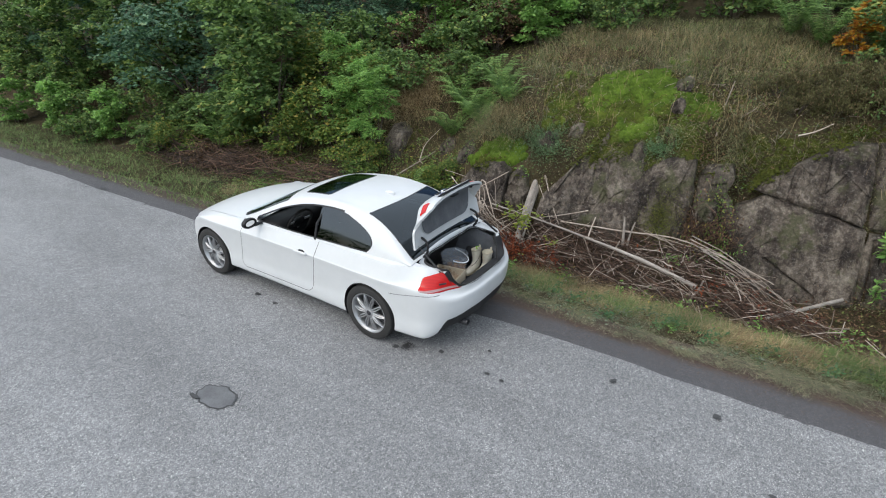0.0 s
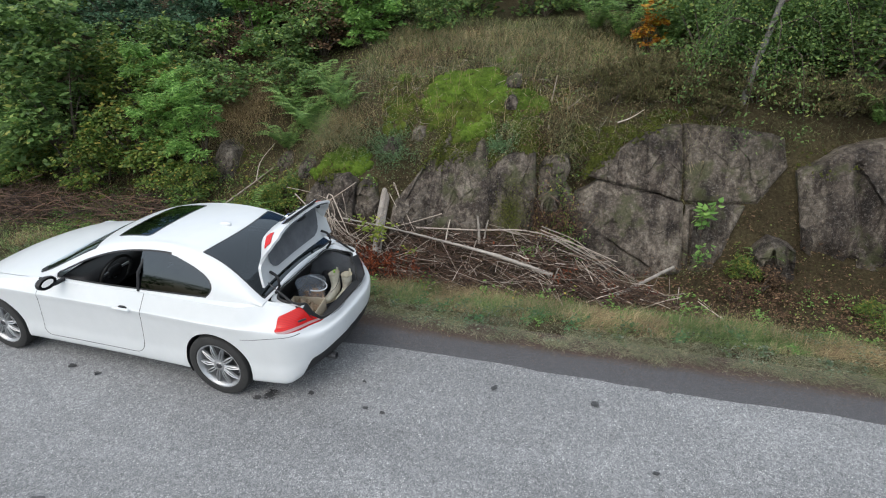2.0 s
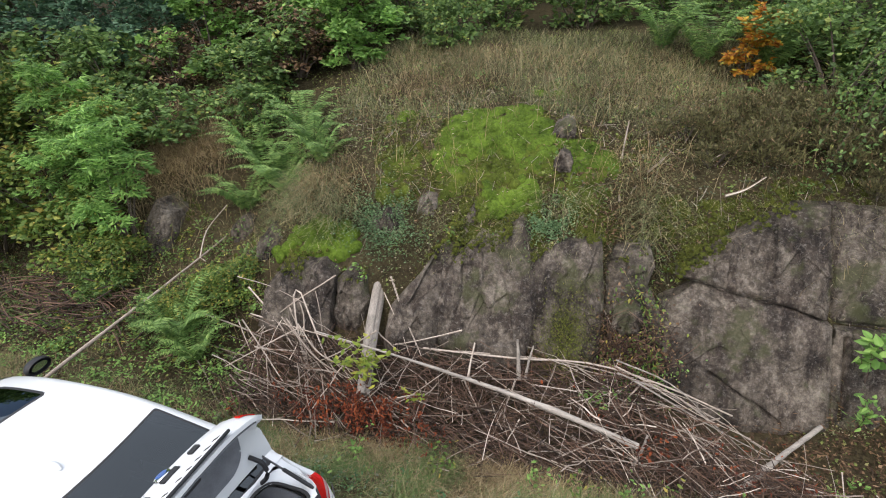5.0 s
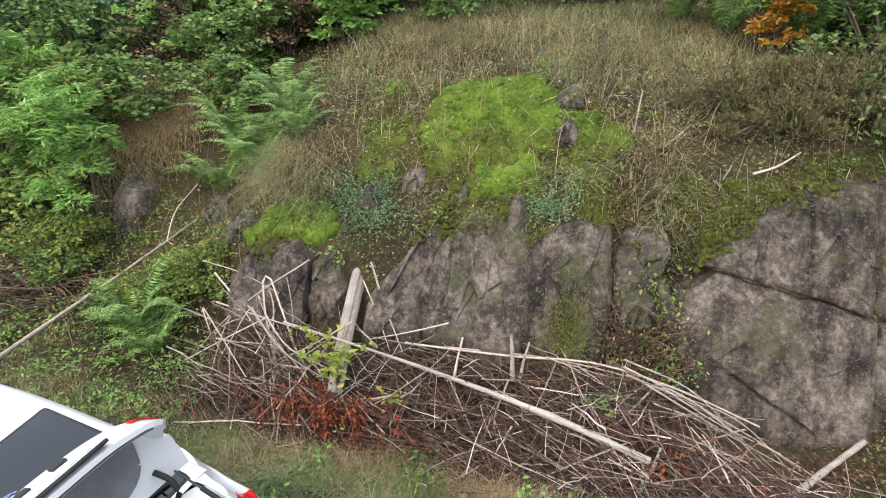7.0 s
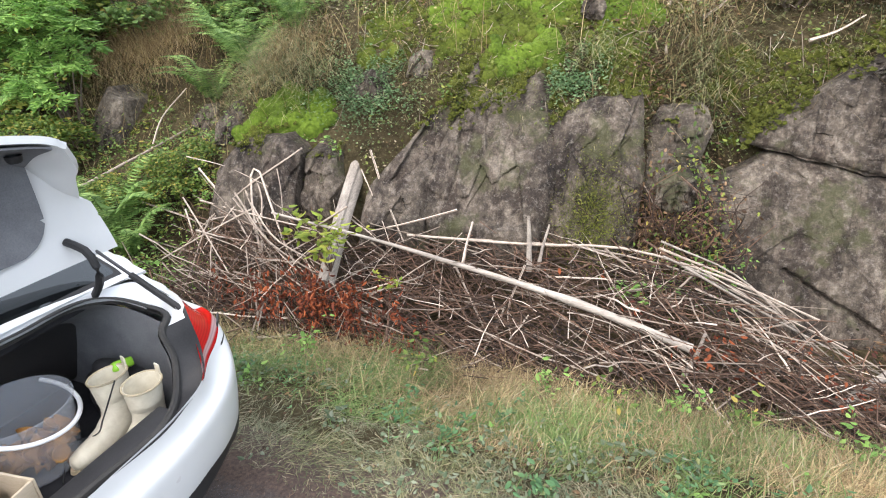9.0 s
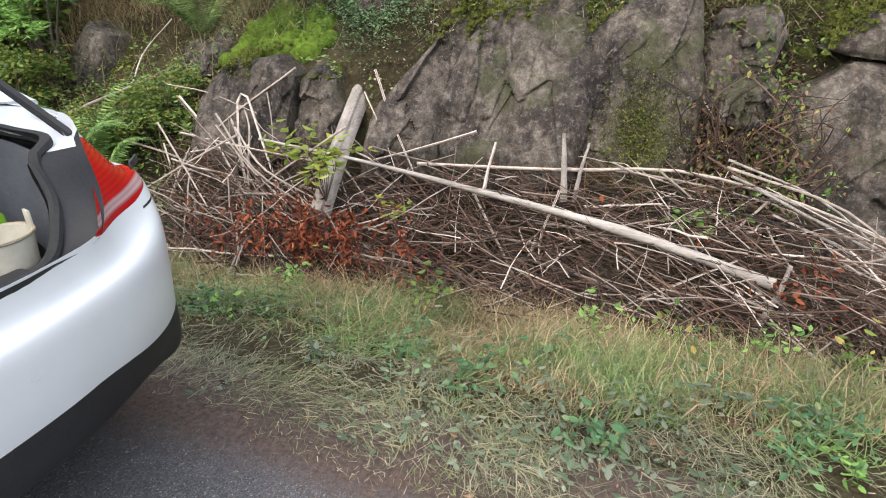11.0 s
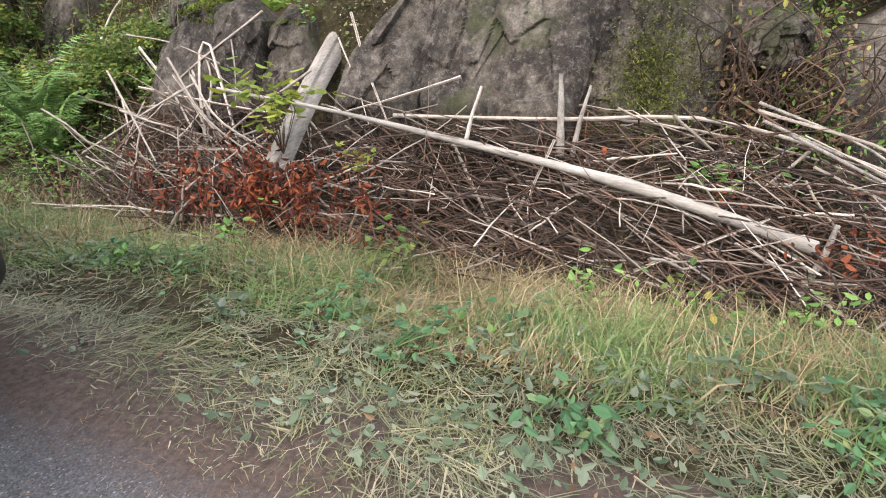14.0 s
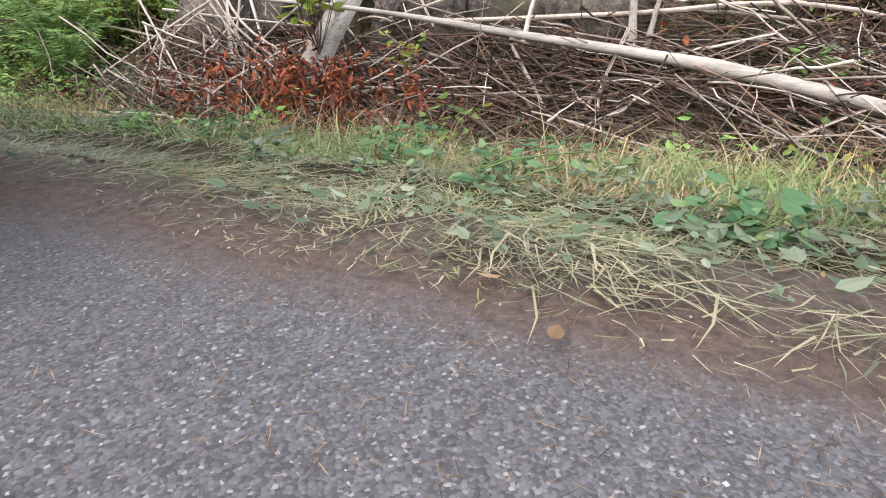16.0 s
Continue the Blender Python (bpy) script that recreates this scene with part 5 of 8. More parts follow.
def shrub(name, height, spread, n, leaf, material, seed, label, category="bush", form=LEAF4, stems=7, lobes=16, low=0.12, bark=None, droop=(-0.7, 0.35), gap=0.35):
    """A bush or small tree: stems, and a crown of leaf clumps with gaps between them. Made at the origin."""
    n = int(n * LEAFINESS)
    leaf *= 1.13
    rng = np.random.RandomState(seed)
    th = thing(name, label, category)
    centres, radii, paths, widths = [], [], [], []
    for k in range(lobes):
        a, q = rng.uniform(0, 2 * np.pi), rng.rand()
        z = height * (low + (0.92 - low) * ((k + rng.rand()) / lobes))
        r = spread * math.sqrt(max(0.05, 1 - ((z / height - 0.42) / 0.62) ** 2)) * (0.35 + 0.65 * math.sqrt(q))
        centres.append((math.cos(a) * r * 0.8, math.sin(a) * r * 0.8, z))
        radii.append(spread * rng.uniform(0.26, 0.46))
    centres, radii = np.array(centres), np.array(radii)
    for k in range(lobes):
        if k < stems * 2:
            root = np.array([rng.normal(0, 0.05 * spread), rng.normal(0, 0.05 * spread), -0.15])
            c = centres[k]
            mid = root * 0.4 + c * 0.6 + np.array([0, 0, 0.15 * height]) * (1 - c[2] / height)
            paths.append(smooth_path([root, mid, c], 6))
            widths.append(np.linspace(0.012 + 0.010 * height * rng.uniform(0.5, 1), 0.004, 6))
    v, f = tubes_np(paths, widths)
    tagged(part("woody_stem", np_mesh("woody_stem", v, f, bark or M_BARK, True), None, th), kind="stuff")
    which = rng.choice(lobes, n, p=radii**2 / np.sum(radii**2))
    d = rng.normal(0, 1, (n, 3))
    d /= np.linalg.norm(d, axis=1)[:, None]
    d[:, 2] = np.abs(d[:, 2]) * 0.9 - 0.25
    rad = radii[which] * (0.55 + 0.55 * rng.rand(n) ** 0.6)
    p = centres[which] + d * rad[:, None] * np.array([1, 1, 0.8])
    # twigs of leaves: leaves gather in strings, leaving holes between
    keep = fbm(p[:, 0] * 3.1 / spread + p[:, 2] * 2.2, p[:, 1] * 3.1 / spread + seed, seed) > -gap * 0.35 + 0.0
    p, d = p[keep], d[keep]
    # ragged shoots that reach out of the clumps
    m = len(p) // 3
    w2, q2 = rng.randint(0, 40, m), rng.rand(m)
    s0 = centres[rng.randint(0, lobes, 40)]
    sd = rng.normal(0, 1, (40, 3)) * np.array([1, 1, 0.5]) + np.array([0, 0, 0.55])
    sd /= np.linalg.norm(sd, axis=1)[:, None]
    sl = spread * rng.uniform(0.45, 0.95, 40)
    shoot = s0[w2] + sd[w2] * (sl[w2] * (0.3 + 0.7 * q2))[:, None] + rng.normal(0, 0.035 * spread, (m, 3))
    p, d = np.r_[p, shoot], np.r_[d, sd[w2]]
    p[:, 2] = np.maximum(p[:, 2], 0.02)
    size = leaf * rng.uniform(0.6, 1.25, len(p))
    head = np.arctan2(d[:, 1], d[:, 0]) + rng.normal(0, 0.6, len(p))
    v, f = leaves(p, size, rng, form, head, droop)
    part("crown", np_mesh("crown", v, f, material), None, th)
    return th


def spread_copies(proto, spots, seed, group=""):
    """Move the first to its spot and copy it to the others: (x, y, scale) each."""
    rng = np.random.RandomState(seed)
    for k, (x, y, s) in enumerate(spots):
        m = Matrix.Translation((x, y, float(land(x, y)))) @ pose(0, 0, 0, 0, 0, rng.uniform(0, 360)) @ Matrix.Diagonal((s, s, s * rng.uniform(0.9, 1.12), 1))
        if k == len(spots) - 1:
            proto.matrix_basis = m
            tagged(proto, group=group)
        else:
            tagged(copy_thing(proto, m), group=group)


def strewn(x0, x1, y0, y1, n, seed, clear=0.0):
    rng = np.random.RandomState(seed)
    return [(rng.uniform(x0, x1), rng.uniform(y0, y1), rng.uniform(0.75, 1.3)) for _ in range(n)]


# the wood behind, tall enough to close the view
wood_a = shrub("broadleaf_tree", 3.4, 1.7, 5600, 0.17, M_LEAF_MID, 101, "tall green broadleaf tree of the wood behind or added out of view", "tree", LEAF2, 6, 26, 0.08)
# unseen trees added across the road, to darken reflections in the side glass
far = [(-22 + 6.5 * k, -13 - 2.0 * (k % 2), 1.3 + 0.2 * (k % 3)) for k in range(7)]
spread_copies(wood_a, far + [(-24 + 3.1 * k + (k % 3) * 0.7, 16.5 + 1.9 * ((k * 7) % 4), 0.55 + 0.06 * (k % 4)) for k in range(13)], 1, "trees of the wood")
wood_b = shrub("dark_tree", 3.8, 1.7, 5600, 0.17, M_LEAF_DARK, 102, "tall dark green tree in the wood behind", "tree", LEAF2, 6, 28, 0.06)
spread_copies(wood_b, [(-30 + 3.6 * k, 19.5 + 1.7 * ((k * 5) % 3), 0.55 + 0.06 * (k % 3)) for k in range(13)], 2, "trees of the wood")

# tall thicket along the road to the left
hazel = shrub("maple_bush", 3.6, 1.15, 14000, 0.118, M_LEAF_MID, 103, "tall green maple bush with broad leaves", "bush", LEAF2, 7, 24, 0.05)
spread_copies(hazel, [(-15.6, 9.0, 1.15), (-18.6, 8.2, 1.1), (-22.5, 8.6, 1.2), (-13.2, 10.8, 1.0), (-26.5, 8.4, 1.25), (-9.9, 8.15, 1.0), (-12.0, 9.0, 0.9), (-17.0, 8.8, 1.0), (-20.5, 8.2, 1.05)], 3, "roadside thicket")
dark = shrub("dark_bush", 2.6, 1.5, 13000, 0.105, M_LEAF_DARK, 104, "dense dark blue-green bush on the slope", "bush", LEAF2, 8, 26, 0.05)
spread_copies(dark, [(-13.5, 8.7, 1.15), (-17.0, 10.2, 1.3), (-20.6, 9.6, 1.3), (-12.1, 12.1, 1.0), (-8.6, 13.0, 1.0), (-10.2, 11.5, 0.92)], 4, "dark bushes")
light = shrub("elder_bush", 1.7, 0.75, 6500, 0.1, M_LEAF_LIGHT, 105, "light green elder bush", "bush", LEAF2, 6, 16, 0.05)
spread_copies(light, [(-14.9, 7.2, 0.75), (-17.2, 7.0, 0.8), (-20.5, 6.9, 0.8), (-7.6, 11.3, 1.0), (-5.5, 12.2, 1.05), (-6.4, 12.9, 1.2), (-4.9, 11.2, 0.85)], 5, "light green bushes")
rowan = shrub("rowan_sapling", 2.1, 0.48, 6500, 0.1, M_LEAF_LIGHT, 106, "slender light green rowan sapling with fine leaflets", "sapling", SLIM, 4, 16, 0.25)
spread_copies(rowan, [(-7.5, 8.6, 0.8), (-6.9, 8.15, 0.95), (-7.9, 8.2, 0.7), (-8.4, 8.9, 0.9)], 6, "saplings")
bramble = shrub("bramble_bush", 1.0, 0.75, 5200, 0.07, M_LEAF_YELLOW, 107, "low bramble bush with yellowing leaves", "bush", LEAF2, 9, 16, 0.04)
spread_copies(bramble, [(-8.2, 8.3, 1.2), (-9.0, 7.9, 0.9), (-7.5, 7.9, 0.8), (-10.6, 7.9, 0.8), (-5.6, 7.45, 0.42), (-5.15, 7.75, 0.45), (-8.1, 9.4, 1.1), (-9.4, 9.6, 1.15), (-12.2, 7.2, 0.8), (-5.3, 7.65, 0.5), (-6.9, 7.7, 0.6), (1.95, 7.62, 0.34), (3.3, 7.0, 0.3)], 7, "bramble bushes")
green_low = shrub("green_undergrowth", 0.85, 0.7, 5200, 0.075, M_LEAF_MID, 108, "low green leafy undergrowth on the slope", "undergrowth", LEAF2, 9, 14, 0.04)
spread_copies(green_low, [(-8.8, 10.4, 1.2), (-7.2, 9.6, 1.0), (-6.5, 10.6, 1.1), (-10.8, 9.3, 1.3), (-11.5, 8.2, 1.2), (-6.2, 11.4, 1.2), (-4.4, 12.8, 1.1), (-3.0, 13.1, 1.1), (-1.6, 13.4, 1.2), (-0.2, 13.7, 1.2), (-3.6, 11.9, 0.8), (1.0, 12.4, 1.2), (-13.0, 7.0, 0.8), (-15.8, 6.7, 0.8), (-14.2, 7.9, 1.2), (-12.3, 8.0, 1.1), (-16.6, 7.6, 1.2), (-5.9, 10.0, 0.8), (-7.9, 8.9, 0.8), (-10.2, 10.4, 1.2), (-6.0, 7.3, 0.4), (-6.9, 7.5, 0.5)], 8, "undergrowth")
rust = shrub("rusty_shrub", 1.0, 0.6, 2500, 0.07, M_LEAF_BROWN, 109, "thin shrub with rust-brown autumn leaves", "bush", LEAF2, 8, 14, 0.1)
spread_copies(rust, [(-5.9, 11.2, 1.0), (-6.9, 12.2, 1.2), (-8.0, 10.8, 0.9), (-10.9, 6.9, 0.6), (2.1, 7.4, 0.4), (1.75, 7.1, 0.3), (-7.6, 12.0, 1.1), (-5.2, 12.9, 0.9)], 9, "rusty shrubs")
thick = shrub("thicket_bush", 2.4, 1.2, 9000, 0.1, M_LEAF_MID, 110, "green thicket bush at the top of the slope", "bush", LEAF2, 8, 22, 0.05)
spread_copies(thick, [(-11.0, 14.4, 1.1), (-8.0, 14.6, 1.1), (-5.6, 14.2, 1.1), (-3.0, 15.2, 1.1), (-0.6, 15.4, 1.2), (1.6, 14.2, 1.2), (3.6, 12.6, 1.2), (5.6, 11.4, 1.3), (-14.5, 13.2, 1.2), (-18, 12.6, 1.3), (7.4, 10.4, 1.3), (6.6, 13.2, 1.3)], 10, "thicket bushes")

# right side above the granite wall
birch = thing("birch_tree", "leaning birch with a pale trunk and small drooping leaves", "tree", Matrix.Translation((1.72, 8.95, 1.62)))
rng = np.random.RandomState(31)
trunk = smooth_path([(0, 0, -0.2), (0.08, 0.0, 0.5), (0.22, 0.03, 1.3), (0.42, 0.1, 2.4), (0.5, 0.2, 4.2)], 14)
part("trunk", tube(trunk, np.linspace(0.048, 0.022, 14), 12), M_BIRCH, birch, "pale grey birch bark")
paths, tips = [], []
for k in range(44):
    b = trunk[rng.randint(2, 12)]
    a, l = rng.uniform(0, 6.28), rng.uniform(0.6, 1.25)
    o = np.array([math.cos(a), math.sin(a) * 0.8 - 0.15, 0])
    p = smooth_path([b, b + o * l * 0.55 + np.array([0, 0, 0.18]), b + o * l + np.array([0, 0, -0.75 * l])], 7)
    paths.append(p)
    tips.append(p)
v, f = tubes_np(paths, [np.linspace(0.010, 0.002, 7)] * len(paths), 4)
part("limb", np_mesh("limb", v, f, M_BARK, True), None, birch)
pl = np.concatenate([p[rng.randint(1, 7, 260)] + rng.normal(0, 0.12, (260, 3)) + np.array([0, 0, -0.06]) for p in tips])
v, f = leaves(pl, 0.046 * rng.uniform(0.7, 1.3, len(pl)), rng, LEAF4, None, (-1.2, 0.2))
part("crown", np_mesh("crown", v, f, M_LEAF_MID), None, birch)
small = shrub("small_leaved_bush", 1.15, 0.8, 9500, 0.055, M_LEAF_MID, 111, "small-leaved green bush above the rock wall", "bush", LEAF2, 9, 18, 0.04)
spread_copies(small, [(2.1, 9.6, 1.0), (1.4, 10.2, 1.1), (2.6, 10.4, 1.2), (3.4, 9.7, 1.1), (4.4, 10.2, 1.3), (5.6, 9.7, 1.3), (1.7, 11.2, 1.1), (2.9, 11.4, 1.3)], 11, "bushes above the wall")
heath = shrub("heather_bush", 0.30, 0.40, 7500, 0.046, M_HEATH, 112, "dark brown-green heather clump on the rock edge", "heather", SLIM, 14, 16, 0.05, droop=(0.1, 1.3))
spread_copies(heath, [(-0.25, 9.3, 0.9), (0.0, 9.0, 0.8), (0.45, 9.1, 0.9), (0.75, 9.35, 1.0), (1.15, 9.05, 1.0), (1.55, 9.2, 1.1), (0.45, 9.7, 0.9), (1.0, 9.75, 1.0), (1.95, 9.0, 1.0), (2.5, 8.95, 1.1), (3.0, 8.9, 1.2), (3.6, 8.85, 1.2), (4.2, 9.0, 1.2), (0.2, 9.3, 0.75), (1.4, 8.75, 0.8)], 12, "heather")
maple = shrub("orange_maple_sapling", 1.0, 0.27, 2600, 0.068, M_LEAF_ORANGE, 113, "small maple sapling in bright orange autumn leaf", "sapling", LEAF4, 3, 12, 0.12)
spread_copies(maple, [(0.58, 10.90, 1.0)], 13)


# ferns
def fern(seed, label="green fern with long feathery fronds", fronds=16, length=0.85):
    rng = np.random.RandomState(seed)
    th = thing("fern", label, "fern")
    for k in range(fronds):
        a = 2 * np.pi * k / fronds + rng.normal(0, 0.2)
        l = length * rng.uniform(0.7, 1.15)
        o = np.array([math.cos(a), math.sin(a), 0])
        rise = rng.uniform(0.55, 1.0)
        axis_ = smooth_path([(0, 0, 0), o * l * 0.16 + np.array([0, 0, l * 0.42 * rise]), o * l * 0.42 + np.array([0, 0, l * 0.74 * rise]), o * l * 0.80 + np.array([0, 0, l * 0.72 * rise])], 40)
        q = np.linspace(0, 1, 40)[5:]
        pos = np.repeat(axis_[5:], 2, 0)
        w = l * 0.15 * np.sin(np.pi * np.clip(q * 0.86 + 0.16, 0, 1)) ** 0.8
        head = a + np.tile([1.15, -1.15], len(q))
        v1, f1 = leaves(pos, np.repeat(w, 2), rng, (SLIM[0] * np.array([0.95, 1, 1]), SLIM[1]), head * 1.0, (-0.35, -0.05), 0.2, 0.08)
        v2, f2 = tubes_np([axis_], [np.linspace(0.004, 0.001, 40)], 3)
        part("frond", np_mesh("frond", np.r_[v1, v2], np.r_[f1, f2 + len(v1)], M_FERN), None, th)
    return th


ferns = [fern(201), fern(202)]
spread_copies(ferns[0], [(-5.3, 9.1, 1.1), (-4.9, 8.75, 0.9), (-5.55, 8.8, 0.85), (-4.55, 9.0, 0.8), (-5.0, 9.6, 1.0), (0.1, 11.4, 1.1), (0.9, 11.2, 1.2), (-0.4, 11.9, 1.1), (-11.3, 7.6, 1.1)], 21, "ferns")
spread_copies(ferns[1], [(-5.50, 7.12, 0.95), (-5.15, 6.95, 0.7), (-5.0, 9.0, 0.75), (-4.75, 8.55, 0.6), (1.2, 11.8, 1.2), (-4.3, 8.7, 0.7), (3.4, 8.75, 0.8), (2.15, 7.75, 0.5), (1.7, 10.9, 1.1), (-5.8, 9.5, 1.0)], 22, "ferns")


# ---- grasses, herbs, moss: carpets that nobody could count ----
def carpet(name, label, category, v, f, material):
    ob = new(name, np_mesh(name, v, f, material))
    return tagged(ob, label, category, kind="stuff")


def on_land(x, y, lift=0.0):
    return np.stack([x, y, footing(x, y) + lift], -1)


rng = np.random.RandomState(41)
x = np.r_[rng.uniform(-4.5, 2.8, 82000), rng.uniform(-9, -4.5, 14000), rng.uniform(2.8, 5, 5000)]
y = 4.95 + 0.16 * (1 - step(-2.6, -1.5, x)) + 1.45 * rng.beta(1.45, 1.35, len(x)) + 0.16 * fbm(x * 1.3, x * 0, 7)
bare = fbm(x * 2.3, y * 2.3, 17)
thin = (bare > -0.10) | (rng.rand(len(x)) < 0.22)
thin &= rng.rand(len(x)) < step(4.90, 5.2, y) * 0.75 + 0.25
x, y = x[thin], y[thin]
lush = step(5.45, 6.1, y)
h = rng.uniform(0.06, 0.20, len(x)) * (0.75 + 0.6 * lush)
swirl = 6.0 * fbm(x * 0.8, y * 0.8, 19)
heading = np.where(rng.rand(len(x)) < 0.6, swirl, rng.uniform(0, 6.28, len(x)))
near = y < 5.55 + 0.30 * fbm(x * 1.5, y * 1.5, 23)
kind_of = fbm(x * 1.7, y * 1.7, 91, 3) + rng.normal(0, 0.10, len(x))
for name, label, mat_, pick in (("green_verge_grass", "fresh green grass tufts on the verge", M_TUFT, kind_of > 0.10), ("straw_verge_grass", "straw-coloured dry grass on the verge", M_STRAW, kind_of < -0.01), ("verge_grass", "green and straw-coloured grass on the verge", M_GRASS, (kind_of <= 0.10) & (kind_of >= -0.01))):
    k_ = pick & ~near
    v, f = blades(on_land(x, y, -0.005)[k_], h[k_] * 0.9, rng, 0.95, 0.0009 + 0.0024 * rng.rand(k_.sum()) ** 2.5, heading[k_], (1.25 - 0.75 * lush)[k_])
    carpet(name, label, "grass", v, f, mat_)
mats = 2.2 * np.round(2 * fbm(x * 2.2, y * 2.2, 29)) + 5.0 * fbm(x * 1.1, y * 1.1, 28)
for name, label, mat_, pick in (("trampled_grass", "flattened grey-green grass along the dirt edge", M_MAT, kind_of > -0.03), ("trampled_straw", "flattened tan straw along the dirt edge", M_WISP, kind_of <= -0.03)):
    k_ = pick & near
    v, f = blades(on_land(x, y, 0.004)[k_] + np.array([0, 0, 0.022]) * rng.rand(k_.sum(), 1), h[k_] * 0.85 * (0.35 + 0.65 * step(5.0, 5.32, y[k_])), rng, 0.6, 0.0007 + 0.0013 * rng.rand(k_.sum()) ** 2.5, mats[k_] + rng.normal(0, 0.5, k_.sum()), 1.50)
    carpet(name, label, "grass", v, f, mat_)
# long tufts combed over the edge of the dirt
per, count = 60, 50
cx_, cy_ = rng.uniform(-1.7, 2.8, count), 5.15 + rng.normal(0, 0.06, count)
k_ = np.repeat(np.arange(count), per)
x, y = cx_[k_] + rng.normal(0, 0.07, count * per), cy_[k_] + rng.normal(0, 0.035, count * per)
turn_ = rng.normal(-0.9, 0.6, count)[k_] + rng.normal(0, 0.25, count * per)
v, f = blades(on_land(x, y, 0.012) + np.array([0, 0, 0.02]) * rng.rand(count * per, 1), rng.uniform(0.05, 0.15, count * per), rng, 0.4, 0.0007 + 0.0012 * rng.rand(count * per) ** 2, turn_, 1.47)
carpet("combed_tufts", "long grey-green grass tufts lying over the dirt edge", "grass", v, f, M_MAT)
n = 14000
x = rng.uniform(-30, -8, n)
y = 4.95 + 1.9 * rng.beta(1.2, 1.4, n)
v, f = blades(on_land(x, y, -0.005), rng.uniform(0.08, 0.22, n), rng, 0.9, 0.0045, None, 0.7)
carpet("far_verge_grass", "light green grass strip along the road farther on", "grass", v, f, M_TUFT)
n = 7500
x = rng.uniform(-9, 4.5, n)
y = 5.80 + 0.55 * rng.rand(n)
keep = fbm(x * 1.6, y * 1.2, 27) > 0.0
x, y = x[keep], y[keep]
v, f = blades(on_land(x, y, -0.01), rng.uniform(0.12, 0.34, len(x)), rng, 0.7, 0.0014, None, 0.35)
carpet("tall_verge_grass", "taller yellow grass along the ditch", "grass", v, f, M_STRAW)

n = 12500
x = rng.uniform(-9, 4.2, n)
y = 5.10 + 1.25 * rng.rand(len(x))
keep = fbm(x * 2.6, y * 2.6, 57) > 0.06
x, y = x[keep], y[keep]
v, f = leaves(on_land(x, y, 0.0) + np.stack([0 * x, 0 * x, rng.uniform(0.012, 0.06, len(x))], -1), 0.014 + 0.030 * rng.rand(len(x)) ** 1.6, rng, LEAF4, None, (-0.2, 0.4), 0.5)
carpet("verge_herbs", "small grey-green clover and dandelion leaves in the verge", "herbs", v, f, M_HERB)
n = 3000
x, y = rng.uniform(-9, 4.5, n), 4.95 + 1.8 * rng.beta(2, 1.6, n)
v, f = leaves(on_land(x, y, 0.018), rng.uniform(0.012, 0.038, n), rng, LEAF4, None, (-0.1, 0.3), 0.5)
carpet("leaf_litter", "fallen brown and tan leaves on verge and dirt", "leaf litter", v, f, M_LEAF_BROWN)

# where moss grows: x, y, half-widths, cushions
BRIGHT_ZONES = [(-2.32, 9.22, 0.66, 0.52, 760), (-1.85, 8.98, 0.36, 0.34, 200), (-1.20, 8.90, 0.28, 0.22, 110), (-2.05, 8.42, 0.36, 0.18, 110), (-4.12, 8.00, 0.58, 0.14, 230), (-1.65, 10.1, 0.3, 0.1, 30), (-3.5, 9.5, 0.25, 0.12, 20), (-2.75, 8.75, 0.2, 0.16, 50)]
FRESH_ZONES = [(-2.02, 8.58, 0.32, 0.24, 250), (-2.60, 8.78, 0.48, 0.24, 280), (-3.30, 8.60, 0.24, 0.34, 190), (-1.80, 8.76, 0.32, 0.20, 150), (-1.25, 8.58, 0.27, 0.30, 200), (-2.78, 8.50, 0.26, 0.20, 120), (-2.2, 8.36, 0.12, 0.16, 50)]
OLIVE_ZONES = [(-2.0, 8.95, 1.0, 0.55, 300), (-2.1, 8.62, 0.85, 0.30, 300), (-3.20, 8.60, 0.42, 0.36, 200), (-1.95, 8.18, 0.50, 0.16, 150), (-2.45, 8.08, 0.14, 0.32, 90), (-1.12, 8.30, 0.26, 0.18, 110), (0.10, 8.50, 0.80, 0.22, 240), (-1.1, 9.05, 0.5, 0.35, 90), (0.9, 8.72, 0.5, 0.16, 80), (-3.3, 9.15, 0.5, 0.4, 100), (-6.5, 8.55, 0.5, 0.3, 50), (-5.2, 8.2, 0.4, 0.25, 40)]


def off_moss(x, y, zones=None, spare=0.0):
    """True where nothing has to give way to moss; a share of what stands in it may stay."""
    inside = np.zeros(np.shape(x), bool)
    for cx, cy, ax_, ay_, count in zones or BRIGHT_ZONES[:5]:
        inside |= ((x - cx) / ax_) ** 2 + ((y - cy) / ay_) ** 2 < 0.9
    return ~inside | (lattice(np.round(x * 977), np.round(y * 977), 3) < spare)


# dry grass on the top of the rock and on the bank
n = 9000
x = np.r_[rng.uniform(-4.4, 0.9, n), rng.normal(-6.95, 0.42, 3800), rng.normal(-4.2, 0.26, 1500), rng.normal(-0.65, 0.20, 450)]
y = np.r_[rng.uniform(9.9, 11.9, n), rng.normal(9.45, 0.42, 3800), rng.normal(8.35, 0.14, 1500), rng.normal(8.65, 0.20, 450)]
tall = np.r_[np.full(n, 0.30), np.full(3800, 0.60), np.full(1500, 0.40), np.full(450, 0.42)]
keep = (fbm(x * 0.9, y * 0.9, 37) > -0.12) | (y < 9.8)
x, y, tall = x[keep], y[keep], tall[keep]
v, f = blades(on_land(x, y, -0.02), tall * rng.uniform(0.4, 1.1, len(x)), rng, 0.8, 0.0022, None, 0.45)
